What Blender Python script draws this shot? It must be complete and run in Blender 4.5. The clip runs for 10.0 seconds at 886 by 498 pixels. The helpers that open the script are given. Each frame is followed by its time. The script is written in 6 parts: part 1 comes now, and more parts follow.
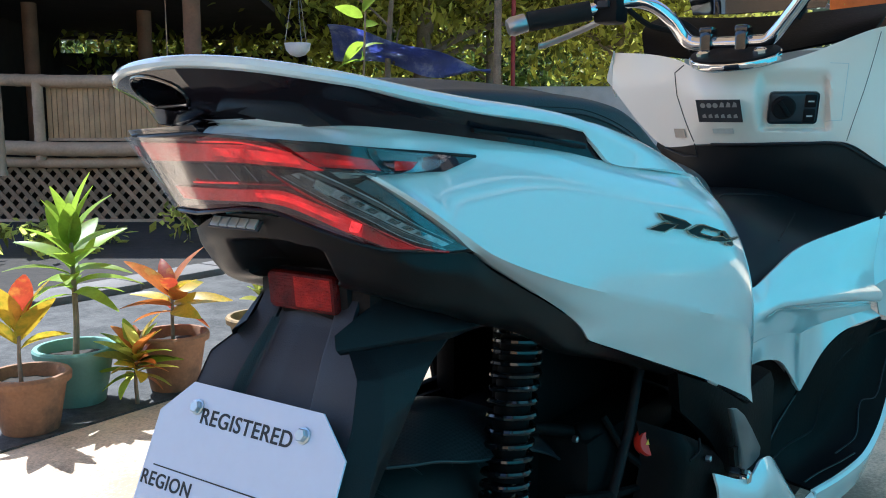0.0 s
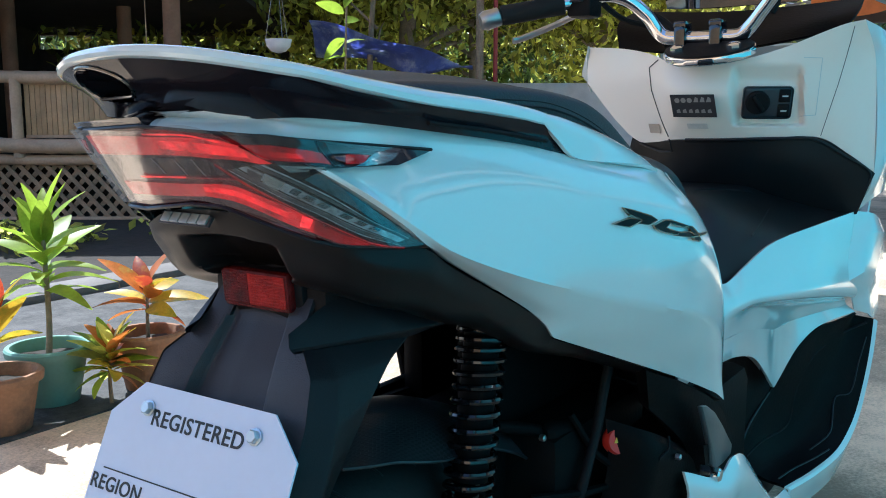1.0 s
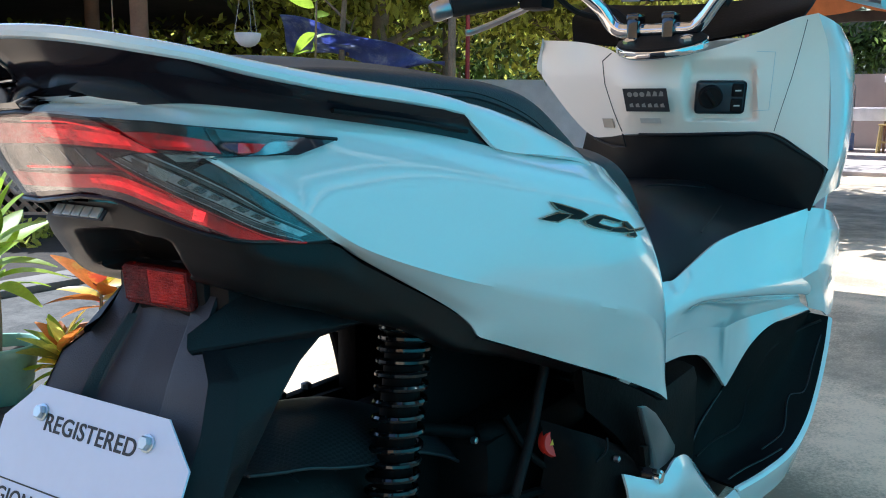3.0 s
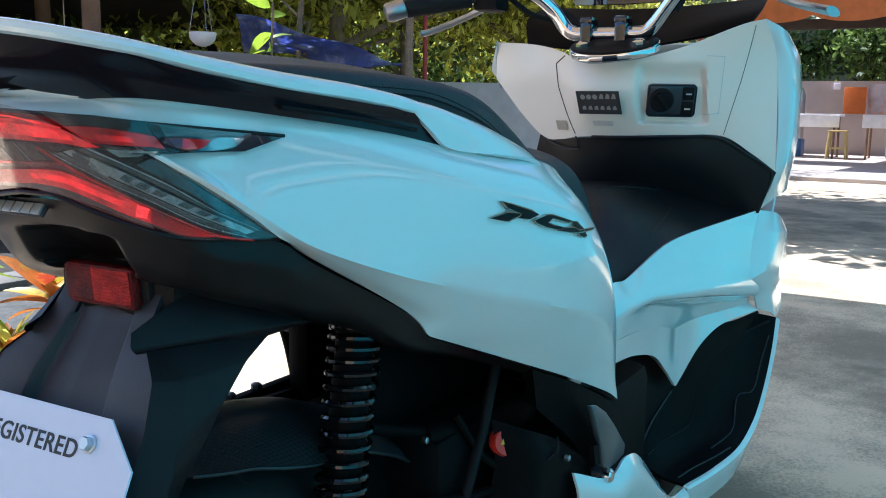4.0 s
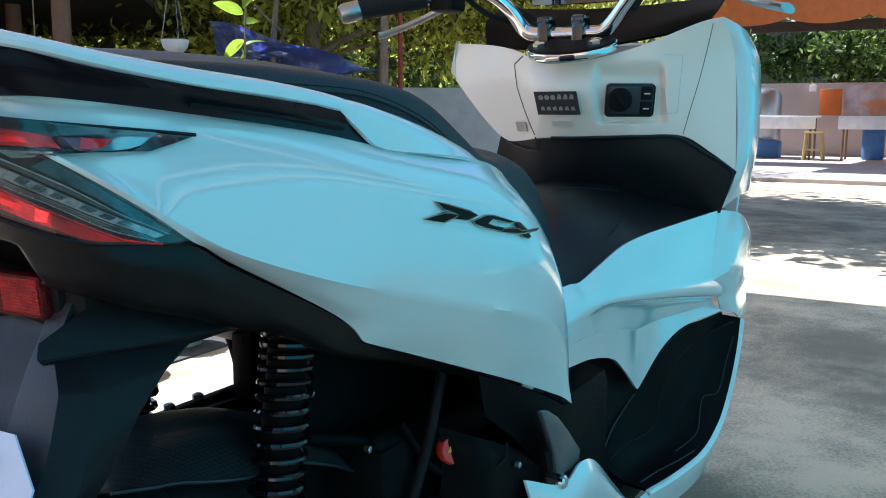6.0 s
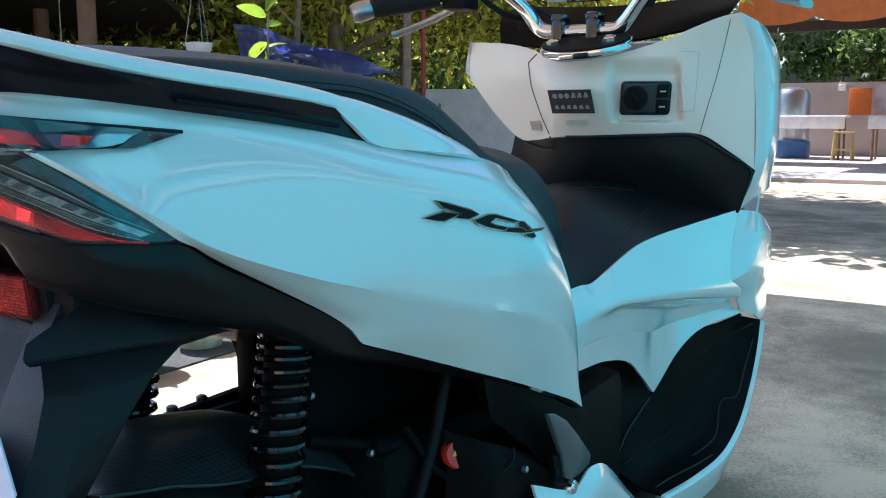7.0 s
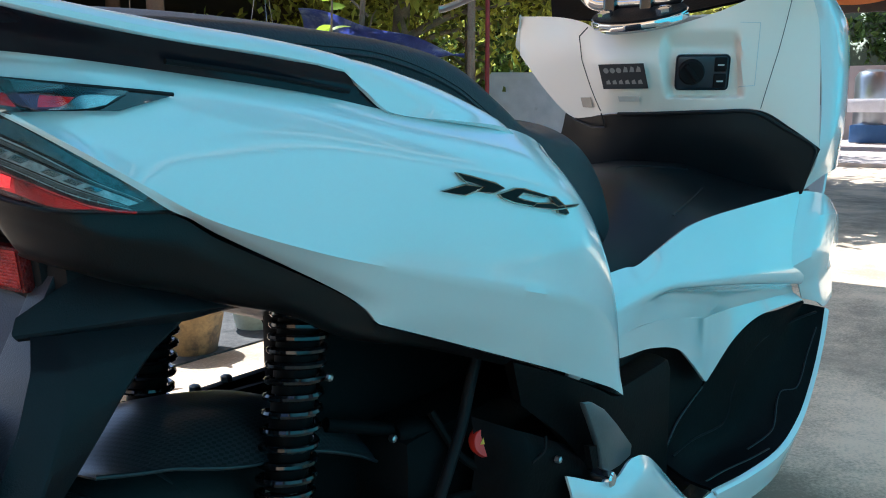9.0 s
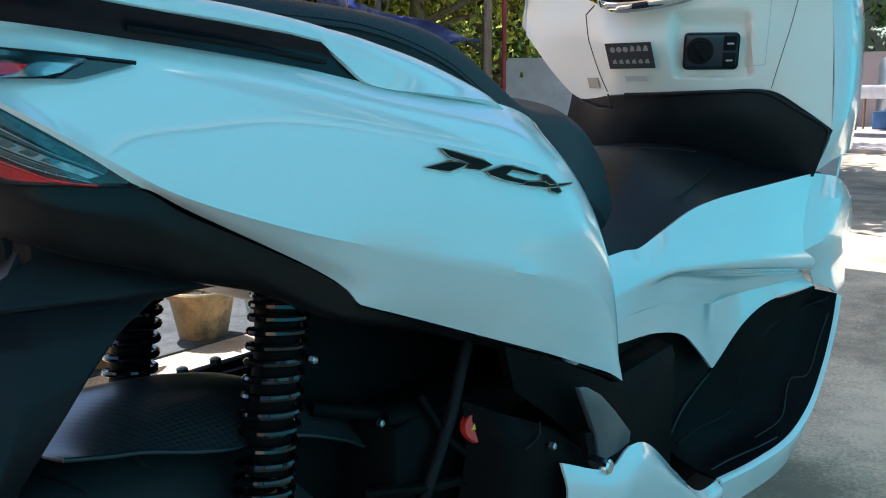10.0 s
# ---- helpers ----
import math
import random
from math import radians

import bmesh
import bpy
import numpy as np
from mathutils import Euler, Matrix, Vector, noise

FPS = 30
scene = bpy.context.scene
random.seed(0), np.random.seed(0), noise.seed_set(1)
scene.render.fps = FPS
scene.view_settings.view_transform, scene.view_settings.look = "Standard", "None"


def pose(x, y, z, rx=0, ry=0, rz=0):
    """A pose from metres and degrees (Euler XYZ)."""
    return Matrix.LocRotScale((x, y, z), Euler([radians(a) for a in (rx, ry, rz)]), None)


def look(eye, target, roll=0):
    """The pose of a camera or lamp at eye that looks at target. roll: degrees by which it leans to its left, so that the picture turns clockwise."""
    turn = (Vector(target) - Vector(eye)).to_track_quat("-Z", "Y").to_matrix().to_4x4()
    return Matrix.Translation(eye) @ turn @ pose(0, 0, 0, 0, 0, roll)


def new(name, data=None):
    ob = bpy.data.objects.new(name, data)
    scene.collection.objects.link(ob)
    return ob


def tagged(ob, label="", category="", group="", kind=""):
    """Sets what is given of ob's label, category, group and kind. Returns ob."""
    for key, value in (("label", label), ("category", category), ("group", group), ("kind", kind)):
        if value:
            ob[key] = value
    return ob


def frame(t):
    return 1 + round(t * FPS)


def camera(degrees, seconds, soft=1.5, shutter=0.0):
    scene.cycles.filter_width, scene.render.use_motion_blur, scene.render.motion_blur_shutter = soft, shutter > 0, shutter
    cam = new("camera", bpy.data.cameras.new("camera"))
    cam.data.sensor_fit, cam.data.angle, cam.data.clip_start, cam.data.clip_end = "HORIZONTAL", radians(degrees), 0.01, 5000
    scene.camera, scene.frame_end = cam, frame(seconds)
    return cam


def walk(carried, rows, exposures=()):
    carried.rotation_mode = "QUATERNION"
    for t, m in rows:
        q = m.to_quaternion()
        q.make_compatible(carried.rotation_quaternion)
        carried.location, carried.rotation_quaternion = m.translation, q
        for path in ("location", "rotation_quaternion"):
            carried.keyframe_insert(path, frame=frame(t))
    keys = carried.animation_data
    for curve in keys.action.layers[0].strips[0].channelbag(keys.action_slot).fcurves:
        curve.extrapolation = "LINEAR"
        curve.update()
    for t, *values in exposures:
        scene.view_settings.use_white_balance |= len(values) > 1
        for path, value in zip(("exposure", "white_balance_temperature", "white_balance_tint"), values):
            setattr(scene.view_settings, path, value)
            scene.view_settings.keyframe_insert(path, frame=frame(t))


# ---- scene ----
cam = camera(51.7, 10.0, 1.0)
METRES, EYE, TILT, LEAN, TURN = 0.252, 0.78, -8.5, 0.0, -55.1
ROWS = [
    (0.0, 0.0, 0.0, 0.0, 0.0, 0.0, -0.0),
    (0.5, 0.0366, 0.0264, -0.0066, -0.43, -0.1, 0.02),
    (1.0, 0.0813, 0.0645, -0.0039, -0.92, -0.18, 0.14),
    (1.5, 0.1293, 0.0972, 0.0004, -1.07, -0.24, 0.34),
    (2.0, 0.192, 0.1356, -0.0001, -1.09, -0.3, 0.4),
    (2.5, 0.2409, 0.1721, -0.0031, -1.38, -0.36, 0.26),
    (4.0, 0.2928, 0.1909, -0.02, -4.97, -0.22, -0.16),
    (4.5, 0.3094, 0.1973, -0.0223, -5.91, -0.11, 0.02),
    (5.0, 0.3499, 0.2176, -0.0245, -6.43, -0.01, 0.3),
    (5.5, 0.403, 0.2438, -0.0286, -6.43, 0.06, 0.48),
    (7.0, 0.5416, 0.3232, -0.0402, -4.42, 0.29, 0.68),
    (7.5, 0.5776, 0.363, -0.0457, -3.38, 0.19, 0.6),
    (8.0, 0.6146, 0.4063, -0.0556, -2.14, -0.03, 0.44),
    (8.5, 0.6467, 0.4424, -0.0616, -1.14, -0.29, 0.28),
    (9.0, 0.6892, 0.488, -0.0693, -0.23, -0.6, 0.16),
    (9.5, 0.7347, 0.5263, -0.0766, 0.38, -0.97, 0.1),
    (10.0, 0.789, 0.5788, -0.0956, 0.97, -1.39, 0.01),
]
walk(cam, [(t, pose(-0.4447, -0.4845, EYE, TILT, LEAN, TURN) @ pose(METRES * x, METRES * y, METRES * z, 90 + pitch, roll, yaw)) for t, x, y, z, yaw, pitch, roll in ROWS],
     [(0.0, 1.17, 5250, 6), (10.0, 1.24, 5400, 7)])


# ---- world and light ----
SUN_EL, SUN_AZ = 58.0, 75.0          # height, and the bearing it shines from (degrees from +x towards +y)
world = bpy.data.worlds.new("sky")
scene.world = world
world.use_nodes = True
wn = world.node_tree
sky = wn.nodes.new("ShaderNodeTexSky")
sky.sky_type, sky.sun_disc = "NISHITA", False
sky.sun_elevation, sky.sun_rotation = radians(SUN_EL), radians(90 - SUN_AZ)
wn.links.new(sky.outputs["Color"], wn.nodes["Background"].inputs["Color"])
wn.nodes["Background"].inputs["Strength"].default_value = 0.12
sun = new("sun", bpy.data.lights.new("sun", "SUN"))
sun.data.energy, sun.data.angle, sun.data.color = 5.0, radians(0.5), (1.0, 0.93, 0.82)
_a, _e = radians(SUN_AZ), radians(SUN_EL)
SUN_DIR = Vector((math.cos(_e) * math.cos(_a), math.cos(_e) * math.sin(_a), math.sin(_e)))
sun.matrix_world = look(SUN_DIR * 30, (0, 0, 0))


# ---- materials ----
def mat(name, base, rough=0.5, metal=0.0, vary=0.15, size=8.0, bump=0.0, fine=120.0, coat=0.0, stain_or_dapple=None, stain_or_dapple_at=0.55,
        spread=0.0, glow=None, power=0.0, spec=0.5, translucent=0.0):
    """A procedural surface: base colour varied at two scales, optional stains or painted dapples, fine relief,
    per-object spread.
    """
    m = bpy.data.materials.new(name)
    m.use_nodes = True
    nt = m.node_tree
    b = nt.nodes["Principled BSDF"]
    b.inputs["Roughness"].default_value = rough
    b.inputs["Metallic"].default_value = metal
    b.inputs["Coat Weight"].default_value = coat
    b.inputs["Coat Roughness"].default_value = 0.04
    b.inputs["Specular IOR Level"].default_value = spec
    co = nt.nodes.new("ShaderNodeTexCoord")
    n1 = nt.nodes.new("ShaderNodeTexNoise")
    n1.inputs["Scale"].default_value, n1.inputs["Detail"].default_value = size, 6.0
    nt.links.new(co.outputs["Object"], n1.inputs["Vector"])
    n2 = nt.nodes.new("ShaderNodeTexNoise")
    n2.inputs["Scale"].default_value, n2.inputs["Detail"].default_value = fine, 3.0
    nt.links.new(co.outputs["Object"], n2.inputs["Vector"])
    ramp = nt.nodes.new("ShaderNodeValToRGB")
    lo = [max(0.0, c * (1 - vary)) for c in base]
    hi = [min(1.0, c * (1 + vary)) for c in base]
    ramp.color_ramp.elements[0].position, ramp.color_ramp.elements[0].color = 0.3, (*lo, 1)
    ramp.color_ramp.elements[1].position, ramp.color_ramp.elements[1].color = 0.7, (*hi, 1)
    mixf = nt.nodes.new("ShaderNodeMath")
    mixf.operation = "MULTIPLY_ADD"
    nt.links.new(n2.outputs["Fac"], mixf.inputs[0])
    mixf.inputs[1].default_value = 0.35
    sub = nt.nodes.new("ShaderNodeMath")
    sub.operation = "MULTIPLY"
    nt.links.new(n1.outputs["Fac"], sub.inputs[0])
    sub.inputs[1].default_value = 0.65
    nt.links.new(sub.outputs[0], mixf.inputs[2])
    nt.links.new(mixf.outputs[0], ramp.inputs["Fac"])
    colour = ramp.outputs["Color"]
    if stain_or_dapple:
        n3 = nt.nodes.new("ShaderNodeTexNoise")
        n3.inputs["Scale"].default_value, n3.inputs["Detail"].default_value = size * 0.35, 8.0
        n3.inputs["Roughness"].default_value = 0.7
        nt.links.new(co.outputs["Object"], n3.inputs["Vector"])
        cut = nt.nodes.new("ShaderNodeValToRGB")
        cut.color_ramp.elements[0].position, cut.color_ramp.elements[1].position = stain_or_dapple_at - 0.06, stain_or_dapple_at + 0.08
        nt.links.new(n3.outputs["Fac"], cut.inputs["Fac"])
        mx = nt.nodes.new("ShaderNodeMix")
        mx.data_type = "RGBA"
        nt.links.new(cut.outputs["Color"], mx.inputs[0])
        nt.links.new(colour, mx.inputs[6])
        mx.inputs[7].default_value = (*stain_or_dapple, 1)
        colour = mx.outputs[2]
    if spread:
        info = nt.nodes.new("ShaderNodeObjectInfo")
        geo = nt.nodes.new("ShaderNodeNewGeometry")
        add = nt.nodes.new("ShaderNodeMath")
        add.operation = "ADD"
        nt.links.new(info.outputs["Random"], add.inputs[0])
        nt.links.new(geo.outputs["Random Per Island"], add.inputs[1])
        fr = nt.nodes.new("ShaderNodeMath")
        fr.operation = "FRACT"
        nt.links.new(add.outputs[0], fr.inputs[0])
        mr = nt.nodes.new("ShaderNodeMapRange")
        mr.inputs["To Min"].default_value, mr.inputs["To Max"].default_value = 1 - spread, 1 + spread
        nt.links.new(fr.outputs[0], mr.inputs["Value"])
        hs = nt.nodes.new("ShaderNodeHueSaturation")
        nt.links.new(colour, hs.inputs["Color"])
        nt.links.new(mr.outputs[0], hs.inputs["Value"])
        colour = hs.outputs["Color"]
    nt.links.new(colour, b.inputs["Base Color"])
    if bump:
        bp = nt.nodes.new("ShaderNodeBump")
        bp.inputs["Strength"].default_value, bp.inputs["Distance"].default_value = bump, 0.004
        nt.links.new(mixf.outputs[0], bp.inputs["Height"])
        nt.links.new(bp.outputs["Normal"], b.inputs["Normal"])
    if glow:
        b.inputs["Emission Color"].default_value = (*glow, 1)
        er = nt.nodes.new("ShaderNodeMapRange")
        er.inputs["From Min"].default_value, er.inputs["From Max"].default_value = 0.35, 0.65
        er.inputs["To Min"].default_value, er.inputs["To Max"].default_value = power * 0.25, power * 1.9
        nt.links.new(mixf.outputs[0], er.inputs["Value"])
        nt.links.new(er.outputs[0], b.inputs["Emission Strength"])
    if translucent:
        tr = nt.nodes.new("ShaderNodeBsdfTranslucent")
        nt.links.new(colour, tr.inputs["Color"])
        ms = nt.nodes.new("ShaderNodeMixShader")
        ms.inputs[0].default_value = translucent
        nt.links.new(b.outputs[0], ms.inputs[1])
        nt.links.new(tr.outputs[0], ms.inputs[2])
        nt.links.new(ms.outputs[0], nt.nodes["Material Output"].inputs["Surface"])
    return m


def clear_cover(name, tint):
    """A thin clear moulding: see-through, with a sharp surface shine."""
    m = bpy.data.materials.new(name)
    m.use_nodes = True
    nt = m.node_tree
    nt.nodes.remove(nt.nodes["Principled BSDF"])
    tr, gl, fr, sh, ms = (nt.nodes.new(k) for k in ("ShaderNodeBsdfTransparent", "ShaderNodeBsdfGlossy", "ShaderNodeLayerWeight", "ShaderNodeMapRange", "ShaderNodeMixShader"))
    tr.inputs["Color"].default_value = (*tint, 1)
    gl.inputs["Roughness"].default_value = 0.03
    fr.inputs["Blend"].default_value = 0.2
    sh.inputs["To Min"].default_value, sh.inputs["To Max"].default_value = 0.02, 0.5
    nt.links.new(fr.outputs["Facing"], sh.inputs["Value"])
    nt.links.new(sh.outputs[0], ms.inputs[0])
    nt.links.new(tr.outputs[0], ms.inputs[1])
    nt.links.new(gl.outputs[0], ms.inputs[2])
    nt.links.new(ms.outputs[0], nt.nodes["Material Output"].inputs["Surface"])
    return m


LENS = clear_cover("clear_lens_plastic", (0.93, 0.93, 0.93))
PAINT = mat("pearl_white_paint", (0.66, 0.72, 0.73), 0.22, vary=0.02, size=3, fine=900, coat=1.0)
PAINT.node_tree.nodes["Principled BSDF"].inputs["Coat IOR"].default_value = 1.75
# warm base carries the beige light that falls on the rear-facing shield
SHIELD = mat("white_plastic_warm_lit", (0.88, 0.815, 0.73), 0.35, vary=0.02, size=3, fine=900, coat=0.4)
GLOSS = mat("gloss_black", (0.008, 0.008, 0.009), 0.08, vary=0.1, coat=1.0)
MATTE = mat("matte_black_plastic", (0.0110, 0.0100, 0.0110), 0.50, spec=0.09, vary=0.2, fine=700, bump=0.25)
GREY = mat("dark_grey_plastic", (0.026, 0.024, 0.030), 0.50, spec=0.4, vary=0.2, fine=900, bump=0.3)
FENDER = mat("satin_black_fender", (0.0085, 0.0075, 0.0095), 0.45, spec=0.2, vary=0.2, fine=900, bump=0.2)
INNER_BLACK = mat("satin_inner_black", (0.0075, 0.0085, 0.0105), 0.40, spec=0.32, vary=0.15, fine=700, bump=0.15)
SEAT = mat("seat_vinyl", (0.017, 0.023, 0.029), 0.48, spec=0.34, vary=0.2, fine=500, bump=0.35)
SEAT_SIDE = mat("seat_side_vinyl", (0.009, 0.010, 0.013), 0.55, spec=0.25, vary=0.2, fine=500, bump=0.3)
THREAD = mat("seat_thread", (0.010, 0.011, 0.014), 0.7)
RUBBER = mat("tyre_rubber", (0.011, 0.011, 0.012), 0.75, spec=0.3, vary=0.25, fine=300, bump=0.3)
CHROME = mat("chrome", (0.75, 0.75, 0.76), 0.07, 1.0, vary=0.03)
STEEL = mat("brushed_alloy", (0.45, 0.46, 0.47), 0.35, 1.0, vary=0.1)
SPRING = mat("spring_black", (0.006, 0.006, 0.007), 0.10, vary=0.1, spec=0.55)
PEG = mat("grey_peg_alloy", (0.10, 0.125, 0.14), 0.28, 0.55, vary=0.15, fine=300, bump=0.05)
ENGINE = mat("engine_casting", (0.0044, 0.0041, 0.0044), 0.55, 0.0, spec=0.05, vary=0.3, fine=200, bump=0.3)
PLATE = mat("plate_white", (0.66, 0.70, 0.86), 0.35, vary=0.03)
INK = mat("black_ink", (0.012, 0.012, 0.016), 0.5)
ZINC = mat("zinc_bolt", (0.55, 0.62, 0.66), 0.3, 0.9, vary=0.1)
LAMP_DARK = mat("lamp_smoked_red", (0.050, 0.008, 0.010), 0.10, coat=0.5, vary=0.2)
LAMP_SMOKE = mat("lamp_smoked_side", (0.012, 0.014, 0.018), 0.10, coat=0.4, vary=0.2)
# paler red: the haze of a reflection over the bar ends, in colour
LAMP_RED_HAZE = mat("lamp_red_reflection_haze", (0.22, 0.030, 0.026), 0.22, vary=0.3, size=30, fine=300, bump=0.1, glow=(1.0, 0.030, 0.028), power=0.13)
LAMP_RED = mat("lamp_red_guide", (0.14, 0.003, 0.004), 0.15, vary=0.5, size=60, fine=520, bump=0.25, glow=(1.0, 0.010, 0.012), power=0.20)
LAMP_RED_DIM = mat("lamp_red_dim", (0.09, 0.003, 0.004), 0.14, vary=0.6, size=60, fine=420, bump=0.25, glow=(1.0, 0.012, 0.014), power=0.07)
LAMP_CORE = mat("lamp_red_core", (0.30, 0.01, 0.01), 0.14, vary=0.6, size=90, fine=700, bump=0.2, glow=(1.0, 0.016, 0.016), power=0.42)
LAMP_SPOT = mat("lamp_red_spot", (0.40, 0.02, 0.02), 0.2, vary=0.3, size=200, fine=900, glow=(1.0, 0.03, 0.03), power=0.7)
LAMP_BOWL = mat("lamp_dark_bowl", (0.030, 0.028, 0.029), 0.16, 0.1, vary=0.4, size=60, fine=300, bump=0.1)
LAMP_STEP = mat("lamp_grey_step", (0.13, 0.14, 0.145), 0.22, 0.3, vary=0.5, size=70, fine=420, bump=0.2)
# teal base imitates cyan mirrored in the clear signal cover
LAMP_FACET = mat("lamp_facet_reflected_teal", (0.075, 0.15, 0.18), 0.22, 0.3, vary=0.6, size=55, fine=300, bump=0.2)
LAMP_TAN = mat("lamp_tan_reflector", (0.20, 0.17, 0.165), 0.2, 0.25, vary=0.3, size=50, fine=300, bump=0.05)
LAMP_PALE = mat("lamp_pale_reflector", (0.46, 0.52, 0.54), 0.2, 0.4, vary=0.6, size=90, fine=500, bump=0.2)
# teal here too copies a cyan reflection into the base colour
LAMP_CLEAR = mat("lamp_smoked_clear", (0.13, 0.21, 0.24), 0.14, 0.8, coat=1.0, vary=0.5, size=70, fine=300, bump=0.2)
RAIL_BLACK = mat("rail_black", (0.012, 0.010, 0.014), 0.13, spec=0.24, vary=0.1)
LIP = mat("polished_black_lip", (0.16, 0.15, 0.14), 0.12, 0.8, vary=0.2)
TAIL_BLACK = mat("satin_tail_black", (0.0085, 0.0072, 0.0075), 0.32, spec=0.22, vary=0.2, fine=900, bump=0.1)
LAMP_RIB = mat("lamp_chrome_rib", (0.36, 0.48, 0.50), 0.12, 0.8, vary=0.2)
LAMP_RIM = mat("lamp_black_rim", (0.006, 0.006, 0.007), 0.30, spec=0.3)
REFLECT = mat("red_reflector", (0.13, 0.005, 0.004), 0.18, vary=0.5, size=90, fine=900, bump=1.0, spec=0.3)
# brighter copy of the red: stronger returned light put into the colour
REFLECT_LIT = mat("red_reflector_lit_half", (0.42, 0.014, 0.008), 0.22, vary=0.6, size=90, fine=900, bump=1.0, spec=0.3)
RED = mat("red_plastic", (0.5, 0.03, 0.02), 0.35)
STICKER = mat("sticker_black", (0.035, 0.035, 0.04), 0.35)
SEAM = mat("panel_gap", (0.10, 0.095, 0.09), 0.7, spec=0.2)
# slightly paler black for ribs, seams and edges
EDGE = mat("paler_black_edge", (0.016, 0.016, 0.019), 0.35, spec=0.4)
SILVER = mat("silver_print", (0.40, 0.39, 0.37), 0.35, 0.3, vary=0.1)
PICTO = mat("pictogram_grey", (0.30, 0.29, 0.27), 0.4)
STICKER_W = mat("sticker_white", (0.62, 0.60, 0.57), 0.4)
CONCRETE = mat("concrete", (0.56, 0.43, 0.31), 0.85, vary=0.42, size=1.6, fine=110, bump=0.7, stain_or_dapple=(0.27, 0.21, 0.155), stain_or_dapple_at=0.60)
for nd in CONCRETE.node_tree.nodes:
    if nd.type == "TEX_NOISE":
        nd.inputs["Detail"].default_value, nd.inputs["Roughness"].default_value = 13.0, 0.72
    if nd.type == "VALTORGB" and abs(nd.color_ramp.elements[0].position - 0.3) < 0.01:
        nd.color_ramp.elements[0].position, nd.color_ramp.elements[1].position = 0.44, 0.57
ASPHALT = mat("gravelly_asphalt", (0.048, 0.045, 0.043), 0.8, vary=0.6, size=5, fine=60, bump=1.0)
for nd in ASPHALT.node_tree.nodes:
    if nd.type == "TEX_NOISE":
        nd.inputs["Detail"].default_value, nd.inputs["Roughness"].default_value = 12.0, 0.75
    if nd.type == "VALTORGB":
        nd.color_ramp.elements[0].position, nd.color_ramp.elements[1].position = 0.43, 0.58
SOIL = mat("soil", (0.028, 0.021, 0.016), 0.95, vary=0.5, size=20, fine=90, bump=0.9)
TERRA = mat("terracotta", (0.29, 0.145, 0.075), 0.8, vary=0.3, size=9, fine=120, bump=0.3, stain_or_dapple=(0.12, 0.07, 0.045), stain_or_dapple_at=0.54)
OLDPOT = mat("old_brown_pot", (0.36, 0.23, 0.09), 0.6, vary=0.3, size=9, fine=120, bump=0.3, stain_or_dapple=(0.06, 0.045, 0.03), stain_or_dapple_at=0.50)
PALEPOT = mat("pale_green_pot", (0.44, 0.46, 0.36), 0.6, vary=0.2, size=9, bump=0.2, stain_or_dapple=(0.22, 0.22, 0.16), stain_or_dapple_at=0.58)
GREENPOT = mat("green_pot", (0.16, 0.30, 0.25), 0.5, vary=0.12, size=8, stain_or_dapple=(0.10, 0.17, 0.14), stain_or_dapple_at=0.62)
BAMBOO = mat("bamboo", (0.50, 0.355, 0.24), 0.6, vary=0.25, size=5, fine=60, bump=0.3, stain_or_dapple=(0.2, 0.16, 0.12), stain_or_dapple_at=0.62)
SLAT = mat("bamboo_slat", (0.50, 0.33, 0.18), 0.65, vary=0.2, size=12, fine=80, bump=0.2, spread=0.18)
TIMBER = mat("brown_timber", (0.20, 0.11, 0.065), 0.75, vary=0.3, size=6, fine=70, bump=0.4)
# boards coloured almost black, the shade under roofs put into the base
HUT_DARK = mat("shade_dark_boards", (0.035, 0.026, 0.02), 0.9, vary=0.4, size=7, bump=0.4)
THATCH = mat("thatch", (0.10, 0.075, 0.05), 0.95, vary=0.5, size=14, fine=120, bump=0.8)
BARK = mat("bark", (0.27, 0.20, 0.14), 0.9, vary=0.4, size=10, fine=80, bump=0.8)
# bright and dark greens carry sunlit against shaded foliage in their base colours
LEAF = mat("leaf_green", (0.52, 0.51, 0.10), 0.4, vary=0.3, spread=0.85, translucent=0.72)
LEAF_DARK = mat("leaf_dark", (0.15, 0.21, 0.05), 0.45, vary=0.3, spread=0.85, translucent=0.6)
LEAF_LIME = mat("leaf_lime", (0.32, 0.44, 0.04), 0.4, vary=0.25, size=20, spread=0.3, translucent=0.6)
LEAF_YELLOW = mat("leaf_yellow", (0.62, 0.42, 0.03), 0.4, vary=0.3, size=25, spread=0.2, translucent=0.4, stain_or_dapple=(0.25, 0.33, 0.03), stain_or_dapple_at=0.55)
LEAF_RED = mat("leaf_red", (0.38, 0.055, 0.025), 0.4, vary=0.35, size=25, spread=0.3, translucent=0.4, stain_or_dapple=(0.55, 0.24, 0.04), stain_or_dapple_at=0.55)
LEAF_ORANGE = mat("leaf_orange", (0.52, 0.16, 0.03), 0.4, vary=0.35, size=25, spread=0.3, translucent=0.4, stain_or_dapple=(0.50, 0.36, 0.08), stain_or_dapple_at=0.56)
# whitish patches are sun dapples put into the tarpaulin's colour
TARP = mat("sun_dappled_tarpaulin", (0.26, 0.30, 0.64), 0.45, vary=0.3, size=9, bump=0.4, translucent=0.65, stain_or_dapple=(0.80, 0.82, 0.90), stain_or_dapple_at=0.53)
WALLPAINT = mat("peeling_white_wall", (0.84, 0.80, 0.83), 0.85, vary=0.12, size=9, bump=0.4, stain_or_dapple=(0.30, 0.26, 0.25), stain_or_dapple_at=0.70)
